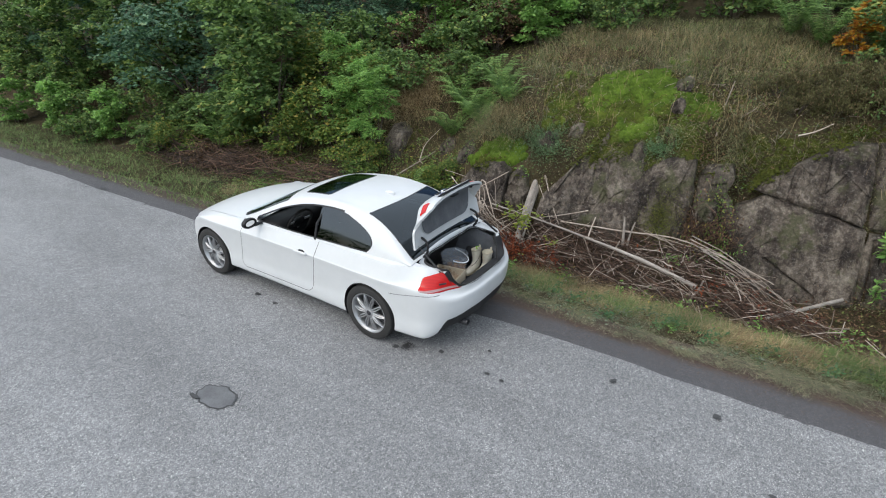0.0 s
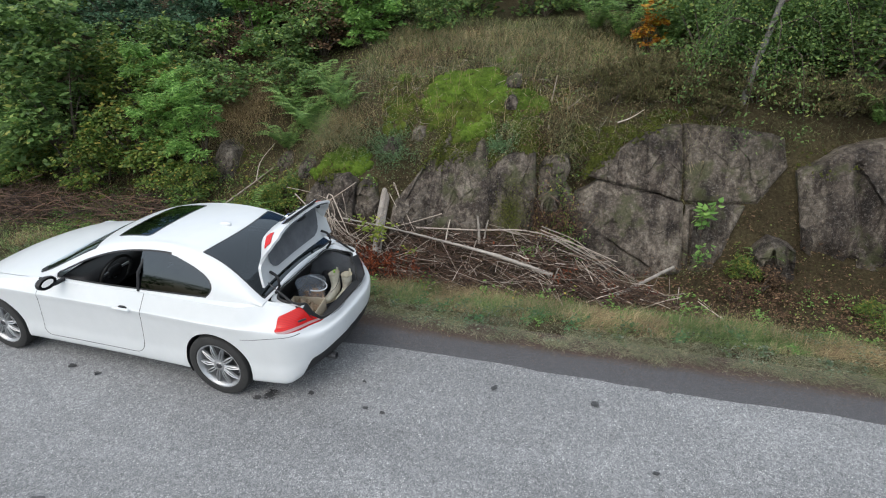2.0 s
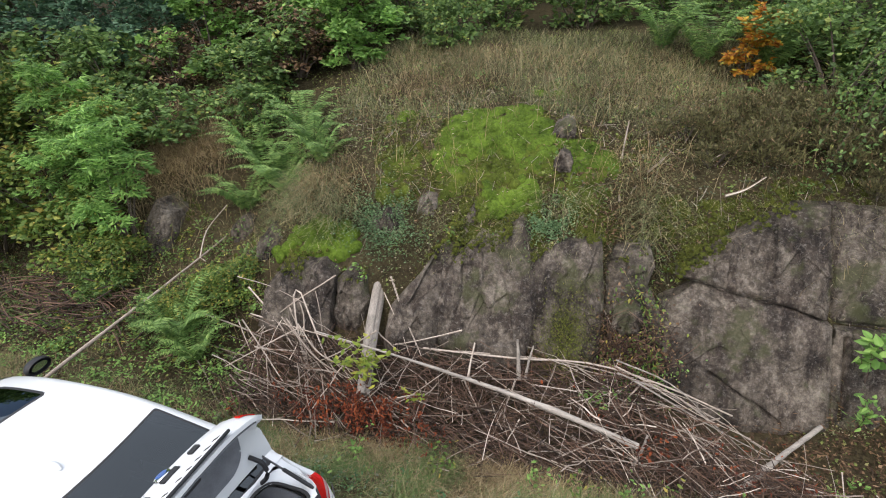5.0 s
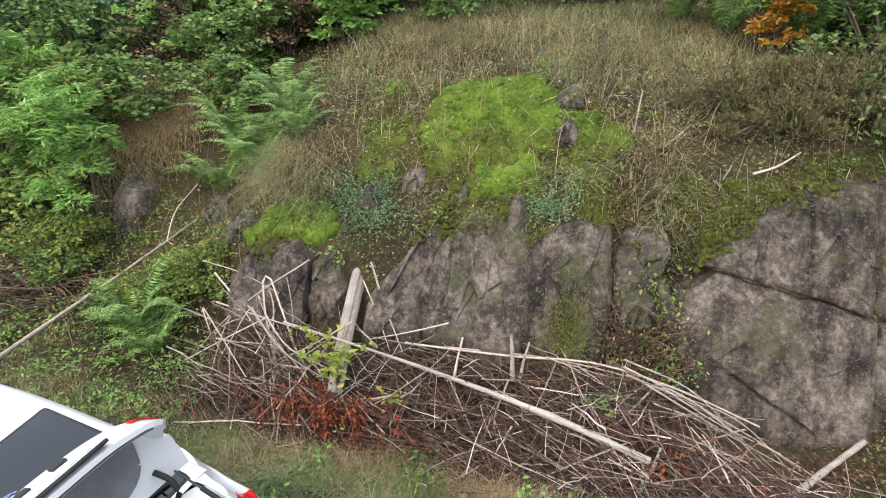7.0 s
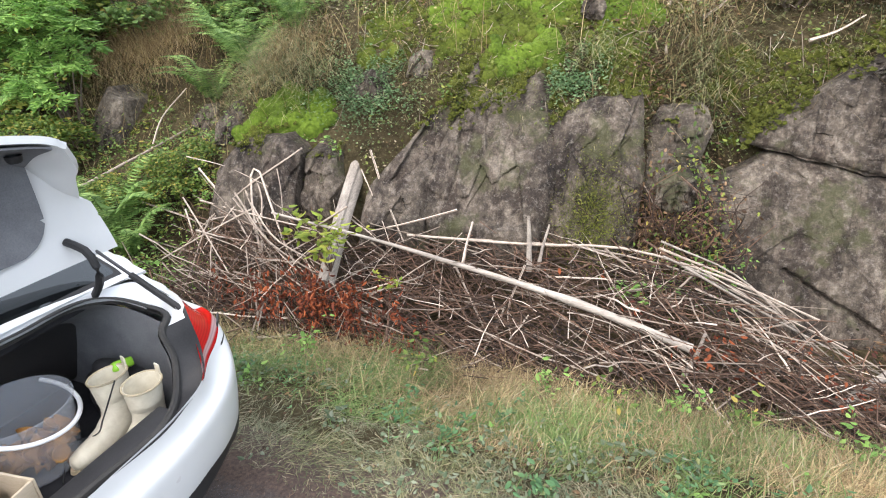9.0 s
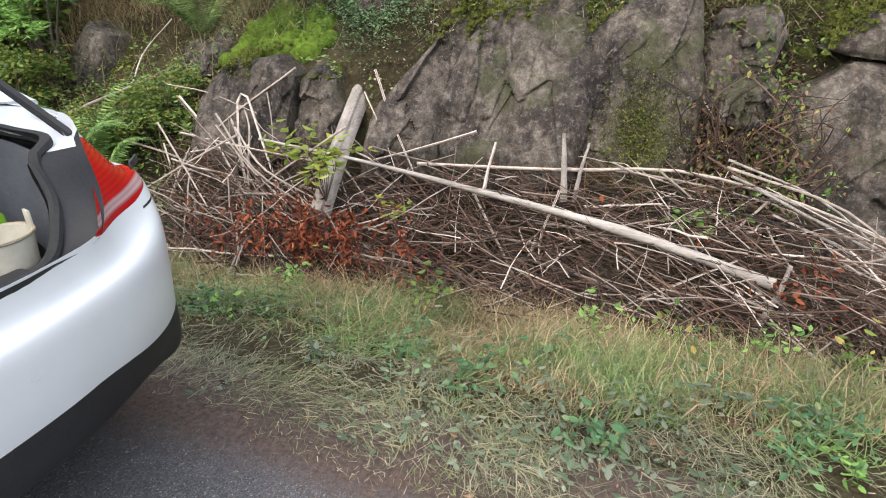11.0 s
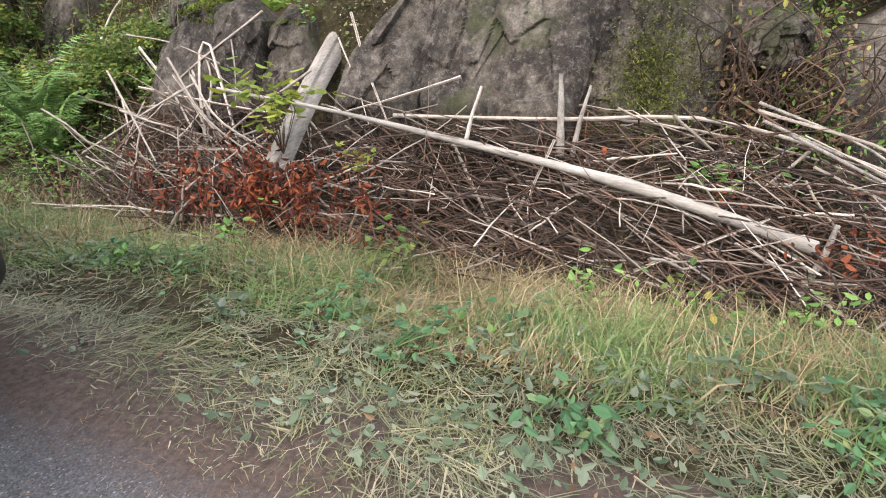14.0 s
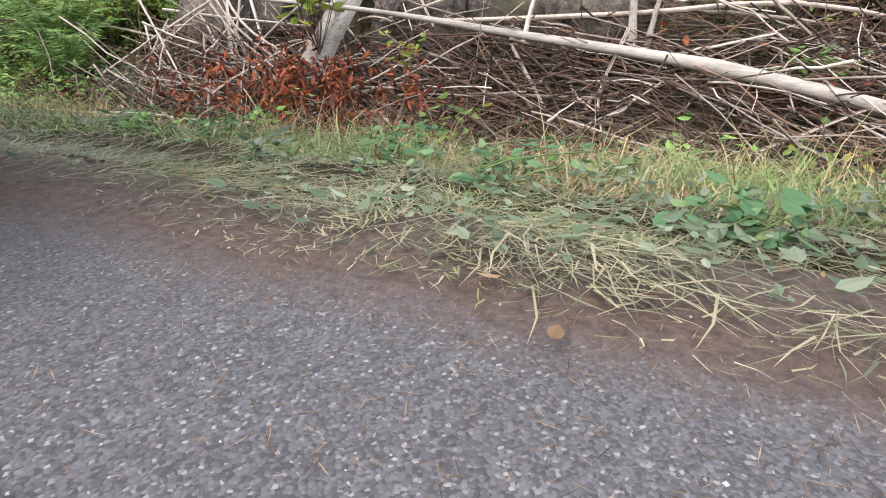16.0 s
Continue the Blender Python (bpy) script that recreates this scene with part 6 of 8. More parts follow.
carpet("dry_grass", "tall tan dry grass on the rocky bank", "grass", v, f, M_STRAW)
n = 17000
x, y = rng.uniform(-4.6, 1.2, n), rng.uniform(9.4, 12.8, n)
keep = (fbm(x * 1.1, y * 1.1, 39) > -0.10) & ((x < -0.45) | (y > 10.0)) & off_moss(x, y, None, 0.05)
x, y = x[keep], y[keep]
v, f = blades(on_land(x, y, -0.02), rng.uniform(0.12, 0.34, len(x)), rng, 0.7, 0.0026, None, 0.4)
carpet("wispy_grass", "wispy grey-green grass among the dry stalks on the bank", "grass", v, f, M_WISP)

# short grass over the slope
n = 13000
x = np.r_[rng.uniform(-5.2, 1.4, n), rng.uniform(-11, -4.4, 17000)]
y = np.r_[rng.uniform(7.9, 10.2, n), rng.uniform(5.9, 9.0, 17000)]
keep = (fbm(x * 1.6, y * 1.6, 67) > -0.02) & off_moss(x, y, None, 0.05) & off_moss(x, y, OLIVE_ZONES[1:6] + FRESH_ZONES, 0.3)
x, y = x[keep], y[keep]
v, f = blades(on_land(x, y, -0.01), rng.uniform(0.06, 0.20, len(x)), rng, 0.9, 0.0022, None, 0.7)
carpet("slope_grass", "short mixed grass over the mossy slope", "grass", v, f, M_WISP)
n = 1700
x = np.r_[rng.uniform(-3.2, -0.4, n // 3), rng.uniform(-0.4, 4.0, n - n // 3)]
y = np.where(x < -0.4, rng.normal(8.15, 0.10, n), rng.normal(8.62, 0.10, n))
v, f = blades(on_land(x, y, -0.01), rng.uniform(0.10, 0.26, n), rng, 1.3, 0.0020, -1.57, 0.6)
carpet("overhanging_grass", "dry grass hanging over the rock edges", "grass", v, f, M_WISP)

# low cover over the slope
n = 32000
x, y = rng.uniform(-14, 5.0, n), 6.3 + 6.5 * rng.rand(n) ** 0.9
inrock = (x > -4.6) & (x < 0.9) & (y < 7.55)
keep = ~inrock & (fbm(x * 1.4, y * 1.4, 47) > -0.2) & off_moss(x, y, None, 0.1)
x, y = x[keep], y[keep]
v, f = leaves(on_land(x, y, 0.0) + np.stack([0 * x, 0 * x, rng.uniform(0.0, 0.12, len(x))], -1), rng.uniform(0.018, 0.045, len(x)), rng, LEAF2, None, (-0.4, 0.9))
carpet("ground_cover", "low green and brown plants covering the slope", "ground cover", v, f, M_COVER)
n = 52000
x, y = rng.uniform(-5.0, 1.5, n), 7.60 + 2.75 * rng.rand(n) ** 1.25
keep = (fbm(x * 3.2, y * 3.2, 49) + rng.normal(0, 0.08, n) > -0.02) & off_moss(x, y, None, 0.06) & off_moss(x, y, OLIVE_ZONES[1:6] + FRESH_ZONES, 0.3)
x, y = x[keep], y[keep]
v, f = leaves(on_land(x, y, 0.0) + np.stack([0 * x, 0 * x, rng.uniform(0.0, 0.06, len(x))], -1), 0.010 + 0.022 * rng.rand(len(x)) ** 1.5, rng, LEAF2, None, (-0.5, 0.9), 1.4)
carpet("bank_cover", "mixed tiny heath plants, lichens and dead leaves on the bank", "ground cover", v, f, M_FLECK)
n = 9000
x, y = np.r_[rng.uniform(-14, 4.5, n * 2 // 3), rng.uniform(0.6, 4.5, n // 3)], np.r_[6.3 + 5 * rng.rand(n * 2 // 3) ** 1.4, rng.uniform(6.2, 7.7, n // 3)]
v, f = leaves(on_land(x, y, 0.01), rng.uniform(0.02, 0.05, n), rng, LEAF2, None, (-0.3, 0.4))
carpet("slope_litter", "dead brown leaves on the slope", "leaf litter", v, f, M_LEAF_BROWN)
# thin grey stems lying about on the bank
n = 420
px, py = rng.uniform(-4.8, 1.4, n), rng.uniform(7.95, 10.2, n)
a = rng.uniform(0, 6.28, n)
l = rng.uniform(0.05, 0.22, n)
stems = []
for k in range(n):
    q = np.linspace(-0.5, 0.5, 3)
    sx_, sy_ = px[k] + q * l[k] * math.cos(a[k]), py[k] + q * l[k] * math.sin(a[k])
    stems.append(np.stack([sx_, sy_, land(sx_, sy_) + 0.03 + 0.03 * rng.rand(3)], -1))
v, f = tubes_np(stems, [np.full(3, 0.0026)] * n, 3)
tagged(new("dead_stems", np_mesh("dead_stems", v, f, M_STICK, True)), "thin grey dead stems lying on the bank", "twigs", kind="stuff")


def land_normal(x, y, e=0.04):
    n_ = np.stack([-(land(x + e, y) - land(x - e, y)) / (2 * e), -(land(x, y + e) - land(x, y - e)) / (2 * e), np.ones_like(x)], -1)
    return n_ / np.linalg.norm(n_, axis=1)[:, None]


def zone_spots(zones, seed):
    """Places on the land for moss, scattered in oval zones."""
    r = np.random.RandomState(seed)
    xs, ys = [], []
    for cx, cy, ax_, ay_, count in zones:
        a, q = r.uniform(0, 6.28, count), np.sqrt(r.rand(count))
        x, y = cx + ax_ * q * np.cos(a), cy + ay_ * q * np.sin(a)
        ok = fbm(x * 3.3, y * 3.3, seed) - 0.25 * step(0.7, 1.0, q) > -0.20
        xs.append(x[ok])
        ys.append(y[ok])
    x, y = np.concatenate(xs), np.concatenate(ys)
    return np.stack([x, y, land(x, y)], -1), land_normal(x, y)


def rim_spots(seed, per_metre=400):
    """Places along the upper rims of the outcrop's blocks, where moss creeps down over the edge."""
    r = np.random.RandomState(seed)
    out = []
    for (x0, z0), (x1, z1), y0, lean, amount in RIMS:
        m = int(per_metre * amount * math.hypot(x1 - x0, z1 - z0)) + 1
        q, u = r.rand(m), r.rand(m) ** 1.4
        x, z = x0 + (x1 - x0) * q, z0 + (z1 - z0) * q
        keep_ = fbm(x * 5, z * 5, seed) + 0.25 * u > -0.02
        x, z, u, q = x[keep_], z[keep_], u[keep_], q[keep_]
        m = len(x)
        drop = 0.20 * r.rand(m) ** 2 * (u < 0.3) * (0.5 + fbm(x * 6, z * 0, seed + 1)).clip(0, 1)
        z = z - drop + 0.10 * u
        out.append(np.stack([x + r.normal(0, 0.02, m), y0 + lean * (z - 0.10 * u) + 0.42 * u - 0.01, z], -1))
    p = np.concatenate(out)
    p[:, 2] = np.where(p[:, 1] > 8.2, np.maximum(p[:, 2], land(p[:, 0], p[:, 1])), p[:, 2])
    return p, np.tile(np.array([0.0, -0.62, 0.78]), (len(p), 1))


def moss_cushions(base, nr, seed, material, tip_mat, label, size=0.055, per=26, flat=(0.40, 0.80), fine=True, tip=(0.006, 0.016)):
    """Moss as it grows: rounded cushions of uneven size, pressed together, each with a nap of short tips."""
    r = np.random.RandomState(seed)
    seg, lat = (9, np.array([1.35, 0.95, 0.5, 0.06])) if fine else (6, np.array([1.3, 0.7, 0.06]))
    ta, tl = np.meshgrid(np.linspace(0, 2 * np.pi, seg, endpoint=False), lat, indexing="ij")
    dome = np.stack([np.sin(tl) * np.cos(ta), np.sin(tl) * np.sin(ta), np.cos(tl) - 0.22], -1).reshape(-1, 3)
    tf = grid_faces(seg, len(lat), close_u=True)
    n = len(base)
    t1 = np.cross(nr, np.array([0.3, 1.0, 0.1]))
    t1 /= np.linalg.norm(t1, axis=1)[:, None]
    t2 = np.cross(nr, t1)
    rad = size * (0.35 + 1.1 * r.rand(n) ** 1.8)
    tall = rad * r.uniform(*flat, n)
    lump = 1 + (0.30 if fine else 0.6) * r.normal(0, 0.5, (n, len(dome), 1)).clip(-1, 1)

    def at(d):
        return base[:, None] + rad[:, None, None] * (d[..., 0:1] * t1[:, None] + d[..., 1:2] * t2[:, None]) + tall[:, None, None] * d[..., 2:3] * nr[:, None]

    v = at(dome[None] * lump)
    f = tf[None] + (np.arange(n) * len(dome))[:, None, None]
    ob = new("moss", np_mesh("moss", v.reshape(-1, 3), f.reshape(-1, 4), material, True))
    tagged(ob, label, "moss", kind="stuff")
    a, q = r.uniform(0, 6.28, (n, per)), 1.25 * np.sqrt(r.rand(n, per))
    d = np.stack([np.sin(q) * np.cos(a), np.sin(q) * np.sin(a), np.cos(q) - 0.24], -1)
    p = at(d).reshape(-1, 3)
    v, f = leaves(p, r.uniform(*tip, len(p)), r, (SLIM[0] * np.array([1.7, 1, 1]), SLIM[1]), None, (0.0, 1.3))
    carpet("moss_nap", label, "moss", v, f, tip_mat)


BRIGHT, OLIVE = "bright yellow-green moss cushions swelling over the rock", "dull olive moss cushions on the rock"
M_NAP = leafy("moss_tips", [(0.0, (0.028, 0.052, 0.009)), (0.6, (0.090, 0.146, 0.020)), (1.0, (0.185, 0.265, 0.038))], 0.9, 0.2)
M_NAP_FRESH = leafy("green_moss_tips", [(0.0, (0.030, 0.044, 0.009)), (0.6, (0.100, 0.132, 0.022)), (1.0, (0.195, 0.225, 0.042))], 0.9, 0.2)
M_MOSS_FRESH = surface("green_moss", (0.022, 0.030, 0.007), (0.110, 0.142, 0.022), 0.95, coarse=4.5, fine=45, bump=1.0, depth=0.025, spec=0.1)
M_NAP_DARK = leafy("olive_moss_tips", [(0.0, (0.036, 0.044, 0.010)), (0.6, (0.112, 0.130, 0.022)), (1.0, (0.22, 0.22, 0.045))], 0.9, 0.2)
RIMS = [((-2.88, 0.72), (-2.62, 1.04), 7.24, 0.66, 0.6), ((-2.62, 1.04), (-2.36, 1.38), 7.24, 0.66, 1.2), ((-2.55, 0.70), (-2.42, 1.20), 7.25, 0.65, 1.6), ((-2.40, 1.05), (-2.10, 1.15), 7.25, 0.62, 1.5), ((-2.10, 1.12), (-1.83, 1.32), 7.25, 0.62, 1.8), ((-1.83, 1.32), (-1.66, 1.06), 7.25, 0.62, 1.0), ((-1.72, 0.98), (-1.36, 1.18), 7.30, 0.64, 1.3), ((-1.36, 1.18), (-1.02, 1.22), 7.30, 0.64, 1.8), ((-0.99, 0.95), (-0.57, 1.12), 7.52, 0.55, 0.5), ((-0.28, 0.92), (-0.05, 1.10), 7.62, 0.55, 2.2), ((-0.05, 1.10), (0.30, 1.36), 7.62, 0.55, 1.6), ((0.30, 1.36), (0.69, 1.56), 7.62, 0.55, 1.2), ((-4.37, 0.70), (-3.90, 0.80), 7.25, 0.45, 1.2), ((-3.74, 0.62), (-3.42, 0.70), 7.36, 0.45, 0.8), ((2.45, 1.06), (4.6, 1.5), 7.66, 0.45, 0.4)]
moss_cushions(*zone_spots(BRIGHT_ZONES, 51), 51, M_MOSS, M_NAP, BRIGHT, 0.066, 11, (0.6, 1.05))
moss_cushions(*zone_spots([(*z_[:4], int(2.3 * z_[4])) for z_ in OLIVE_ZONES], 52), 52, M_MOSS_DARK, M_NAP_DARK, OLIVE, 0.032, 12, (0.3, 0.7), False, (0.008, 0.02))
moss_cushions(*zone_spots(FRESH_ZONES, 56), 56, M_MOSS_FRESH, M_NAP_FRESH, "green moss cushions thinning out towards the rocks", 0.052, 12, (0.35, 0.8), True, (0.007, 0.018))
moss_cushions(*rim_spots(53), 53, M_MOSS_DARK, M_NAP_DARK, "olive moss creeping over the rims of the rocks", 0.017, 8, (0.4, 0.9), False, (0.008, 0.020))
n = 4200
x, y = np.r_[rng.normal(-3.36, 0.24, n), rng.normal(-1.56, 0.12, n // 2)], np.r_[rng.normal(8.10, 0.11, n), rng.normal(8.22, 0.08, n // 2)]
keep = fbm(x * 7, y * 7, 91) > -0.12
x, y = x[keep], y[keep]
v, f = leaves(on_land(x, y, 0.05) + np.stack([0 * x, 0 * x, rng.uniform(0, 0.08, len(x))], -1), rng.uniform(0.016, 0.034, len(x)), rng, LEAF2, None, (-0.3, 0.6))
carpet("bilberry_cover", "blue-green low leaves above the rocks", "ground cover", v, f, M_CLOVER)

# long tufts of dry grass that hang over the rock, leaves caught in the crack
tx = np.r_[rng.normal(-0.58, 0.13, 450), rng.normal(-4.0, 0.20, 700), rng.normal(-4.5, 0.2, 700), rng.normal(-1.45, 0.1, 160)]
ty = np.r_[rng.normal(8.55, 0.14, 450), rng.normal(8.25, 0.10, 700), rng.normal(8.5, 0.15, 700), rng.normal(8.4, 0.06, 160)]
v, f = blades(on_land(tx, ty, -0.01), rng.uniform(0.25, 0.55, len(tx)), rng, 1.5, 0.0022, -1.57 + rng.normal(0, 0.7, len(tx)), 0.55)
carpet("hanging_tufts", "long straw tufts drooping over the rock", "grass", v, f, M_WISP)
n = 1300
x, y = np.r_[rng.normal(-0.95, 0.10, n // 2), rng.normal(-1.05, 0.5, n - n // 2)], np.r_[rng.normal(8.30, 0.16, n // 2), rng.normal(8.75, 0.3, n - n // 2)]
v, f = leaves(on_land(x, y, 0.03) + rng.normal(0, 0.012, (n, 3)), rng.uniform(0.02, 0.05, n), rng, LEAF4, None, (-0.7, 0.4), 1.2)
carpet("caught_leaves", "brown dead leaves caught in the rock crack", "leaf litter", v, f, M_LEAF_BROWN)


def clumps(name, label, category, count, per, x0, x1, y0, y1, size, spread_, height, material, seed, form=LEAF4):
    """Many small plants, each a little dome of leaves."""
    r = np.random.RandomState(seed)
    cx, cy = r.uniform(x0, x1, count), r.uniform(y0, y1, count)
    w = spread_ * r.uniform(0.5, 1.5, count)
    k = np.repeat(np.arange(count), per)
    d = np.clip(r.normal(0, 0.5, (count * per, 2)), -1, 1) * w[k][:, None]
    px, py = cx[k] + d[:, 0], cy[k] + d[:, 1]
    lift = height * (w[k] / spread_) * (1 - np.minimum(1, (d**2).sum(1) / (w[k] ** 2))) * r.uniform(0.4, 1.1, len(k))
    stay = off_moss(px, py, None, 0.08)
    px, py, lift, d, k = px[stay], py[stay], lift[stay], d[stay], k[stay]
    p = on_land(px, py) + np.stack([0 * px, 0 * px, lift], -1)
    v, f = leaves(p, size * r.uniform(0.6, 1.3, len(k)), r, form, np.arctan2(d[:, 1], d[:, 0]), (-0.5, 0.6))
    carpet(name, label, category, v, f, material)


clumps("bank_weeds", "small green leafy weeds scattered over the bank", "weeds", 90, 30, -5.0, 1.6, 8.0, 10.6, 0.034, 0.09, 0.14, M_LEAF_MID, 301)
clumps("bank_heath", "dark little heath plants scattered over the bank", "weeds", 320, 30, -4.6, 1.6, 8.1, 10.4, 0.045, 0.10, 0.14, M_HEATH, 302, SLIM)
clumps("bank_herbs", "grey-green herbs scattered over the bank", "weeds", 90, 26, -4.6, 1.4, 7.9, 10.0, 0.026, 0.08, 0.08, M_HERB, 303)
clumps("slope_weeds", "green weeds and seedlings below the bushes", "weeds", 200, 30, -9.5, -4.6, 6.5, 8.6, 0.040, 0.11, 0.18, M_LEAF_MID, 304)
clumps("ditch_weeds", "lush green weeds in the ditch beside the heap", "weeds", 150, 26, -9.0, -4.35, 5.9, 7.2, 0.038, 0.12, 0.15, M_LEAF_LIGHT, 309)
clumps("slope_brambles", "yellow-green bramble shoots below the bushes", "weeds", 70, 30, -9.0, -4.6, 6.6, 8.4, 0.045, 0.12, 0.20, M_LEAF_YELLOW, 305)
clumps("ditch_seedlings", "low weeds in the ditch before the wall", "weeds", 40, 26, 0.8, 4.4, 6.2, 7.5, 0.04, 0.10, 0.16, M_LEAF_LIGHT, 306)
clumps("gap_bracken", "brown dead plants in the gap of the rock wall", "weeds", 300, 30, 0.7, 4.4, 6.35, 8.2, 0.05, 0.13, 0.20, M_LEAF_BROWN, 308, SLIM)
clumps("brown_litter_heaps", "patches of brown dead bracken on the bank", "leaf litter", 160, 26, -9.5, 1.6, 6.6, 10.8, 0.05, 0.12, 0.10, M_LEAF_BROWN, 307, SLIM)
n = 2000
x, y = rng.uniform(-9.5, 1.4, n), rng.uniform(7.0, 10.4, n)
keep = (x < -4.6) | (y > 8.1)
v, f = blades(on_land(x[keep], y[keep], -0.01), rng.uniform(0.25, 0.6, keep.sum()), rng, 0.35, 0.0022, None, 0.35)
carpet("dead_stalks", "single tall dead stalks on the bank", "grass", v, f, M_STRAW)

# ---- brushwood heap in the ditch ----
def heap_z(x, y):
    return -0.30 + (y - 6.25) * 0.48 - 0.02 * (1 - step(-3.0, -1.0, x)) - 0.10 * step(-1.0, 1.0, x) - 0.24 * step(-0.8, 0.5, x) * step(6.7, 7.3, y)


rng = np.random.RandomState(61)


def stick_path(length, bow, kinks):
    n = 7
    t = np.linspace(-0.5, 0.5, n)
    p = np.stack([t * length, bow * (t**2 - 0.1) * length * rng.choice([-1, 1]) + rng.normal(0, kinks, n) * length, rng.normal(0, kinks, n) * length], -1)
    return p


heap = thing("brushwood_heap", "heap of bleached and brown cut branches in the ditch", "brushwood")
shapes = []
for k in range(26):
    l = rng.uniform(0.35, 1.25)
    r = 0.003 + 0.009 * rng.rand() ** 2
    v, f = tubes_np([stick_path(l, rng.uniform(0, 0.22), 0.007)], [np.linspace(r, r * 0.45, 7)], 5)
    shapes.append((v, f))
pale_mesh = [np_mesh("stick", v, f, M_STICK, True) for v, f in shapes]
brown_mesh = [np_mesh("stick", v, f, M_TWIG, True) for v, f in shapes]
thin_shapes = []
for k in range(26):
    l, r = rng.uniform(0.25, 0.9), rng.uniform(0.002, 0.0055)
    thin_shapes.append(tubes_np([stick_path(l, rng.uniform(0, 0.25), 0.012)[::2]], [np.linspace(r, r * 0.4, 4)], 4))


def stick_pose():
    x = rng.uniform(-4.5, 1.7)
    y = rng.uniform(6.32, 7.42 - 0.40 * max(0.0, x + 0.8)) - 0.12 * step(-3.0, -4.5, x)
    if x < -3.0:
        yaw, dip = rng.normal(-32, 34) if rng.rand() < 0.75 else rng.uniform(0, 360), rng.normal(10, 18)
    else:
        yaw, dip = rng.normal(-14, 52) if rng.rand() < 0.75 else rng.uniform(0, 360), rng.normal(0, 16)
    z = heap_z(x, y) + rng.uniform(-0.18, 0.05)
    if rng.rand() < 0.5:
        yaw, dip = yaw + 180, -dip
    return pose(x, y, z, rng.uniform(0, 360), dip + 6 * math.cos(radians(yaw)), yaw)


for k in range(290):
    m = stick_pose()
    pale = rng.rand() < (0.85 if m.translation.x < -2.8 else 0.48)
    part("stick", (pale_mesh if pale else brown_mesh)[rng.randint(26)], None, heap, at=m)
vs, fs, base = [], [], 0
for k in range(4300):
    v, f = thin_shapes[rng.randint(26)]
    m = np.array(stick_pose() @ Matrix.Diagonal((rng.uniform(0.4, 1.0), 1, 1, 1)))
    vs.append(v @ m[:3, :3].T + m[:3, 3] + np.array([0, 0, -0.05]))
    fs.append(f + base)
    base += len(v)
tagged(part("twig_tangle", np_mesh("twig_tangle", np.concatenate(vs), np.concatenate(fs), M_TWIG, True), None, heap, "tangle of thin brown twigs"), kind="stuff")

vs, fs, base = [], [], 0
for k in range(240):
    v, f = shapes[rng.randint(26)]
    m = np.array(stick_pose() @ Matrix.Diagonal((rng.uniform(0.5, 0.95), 0.85, 0.85, 1)))
    vs.append(v @ m[:3, :3].T + m[:3, 3] + np.array([0, 0, -0.025]))
    fs.append(f + base)
    base += len(v)
tagged(part("pale_tangle", np_mesh("pale_tangle", np.concatenate(vs), np.concatenate(fs), M_STICK, True), None, heap, "bleached sticks among the brown twigs"), kind="stuff")


def branch(name, points, r0, r1, material, label, category="branch", sides=10, n=14, knots=0.05, swell=1.0):
    p = smooth_path(points, n)
    p += rng.normal(0, knots * r0, p.shape)
    r = (r0 + (r1 - r0) * np.linspace(0, 1, n) ** swell) * (1 + 0.06 * rng.normal(0, 1, n))
    bm = tube(p, r, sides)
    return tagged(part(name, bm, material), label, category)


branch("fallen_log", [(-3.75, 7.14, 0.30), (-2.9, 7.06, 0.235), (-2.15, 7.0, 0.145), (-1.3, 6.89, 0.045), (-0.57, 6.79, -0.10)], 0.010, 0.033, M_LOG, "long pale barkless pole lying on the brushwood", "log", 12, 18, swell=1.7)
branch("snag", [(-0.50, 6.86, -0.02), (-0.53, 6.80, -0.12), (-0.62, 6.68, -0.31)], 0.010, 0.019, M_POST, "short pale broken branch under the pole's end")
branch("pole", [(-2.64, 7.30, 0.18), (-1.7, 7.32, 0.22), (-1.0, 7.36, 0.26), (-0.4, 7.39, 0.13), (0.27, 7.40, -0.11)], 0.012, 0.008, M_STICK, "thin bleached pole against the rock foot")
branch("pole", [(-2.3, 7.34, 0.18), (-1.2, 7.37, 0.22), (-0.5, 7.40, 0.10), (0.3, 7.28, -0.18), (0.9, 7.05, -0.36)], 0.008, 0.005, M_STICK, "thin bleached pole against the rock foot")
pp = smooth_path([(-3.07, 6.72, -0.03), (-3.18, 7.2, 0.22), (-3.345, 8.09, 0.655)], 26)
rings_ = tube_points(pp, np.linspace(0.062, 0.074, 26), 22)
ang_ = np.linspace(0, 2 * np.pi, 22, endpoint=False)
flute = 1 + 0.14 * np.sin(ang_ * 3 + 0.6) + 0.20 * fbm(ang_ * 2.2, ang_ * 0, 5) + 0.34 * fbm(ang_ * 5, ang_ * 0, 6)
rings_ = pp[:, None] + (rings_ - pp[:, None]) * flute[None, :, None]
rings_[-1] += (0.05 * fbm(ang_ * 3, ang_ * 0, 7))[:, None] * np.array([-0.15, 0.85, 0.4])
post_bm = bm_grid(np.concatenate([rings_[:1] * 0 + pp[0], rings_, rings_[-1:] + (rings_[-1].mean(0) - rings_[-1:]) * 0.08, rings_[-1:] * 0 + rings_[-1].mean(0)], 0).transpose(1, 0, 2), close_u=True)
bmesh.ops.recalc_face_normals(post_bm, faces=post_bm.faces[:])
tagged(part("weathered_post", post_bm, M_POST, angle=28), "silver-grey weathered timber leaning on the bank", "post")
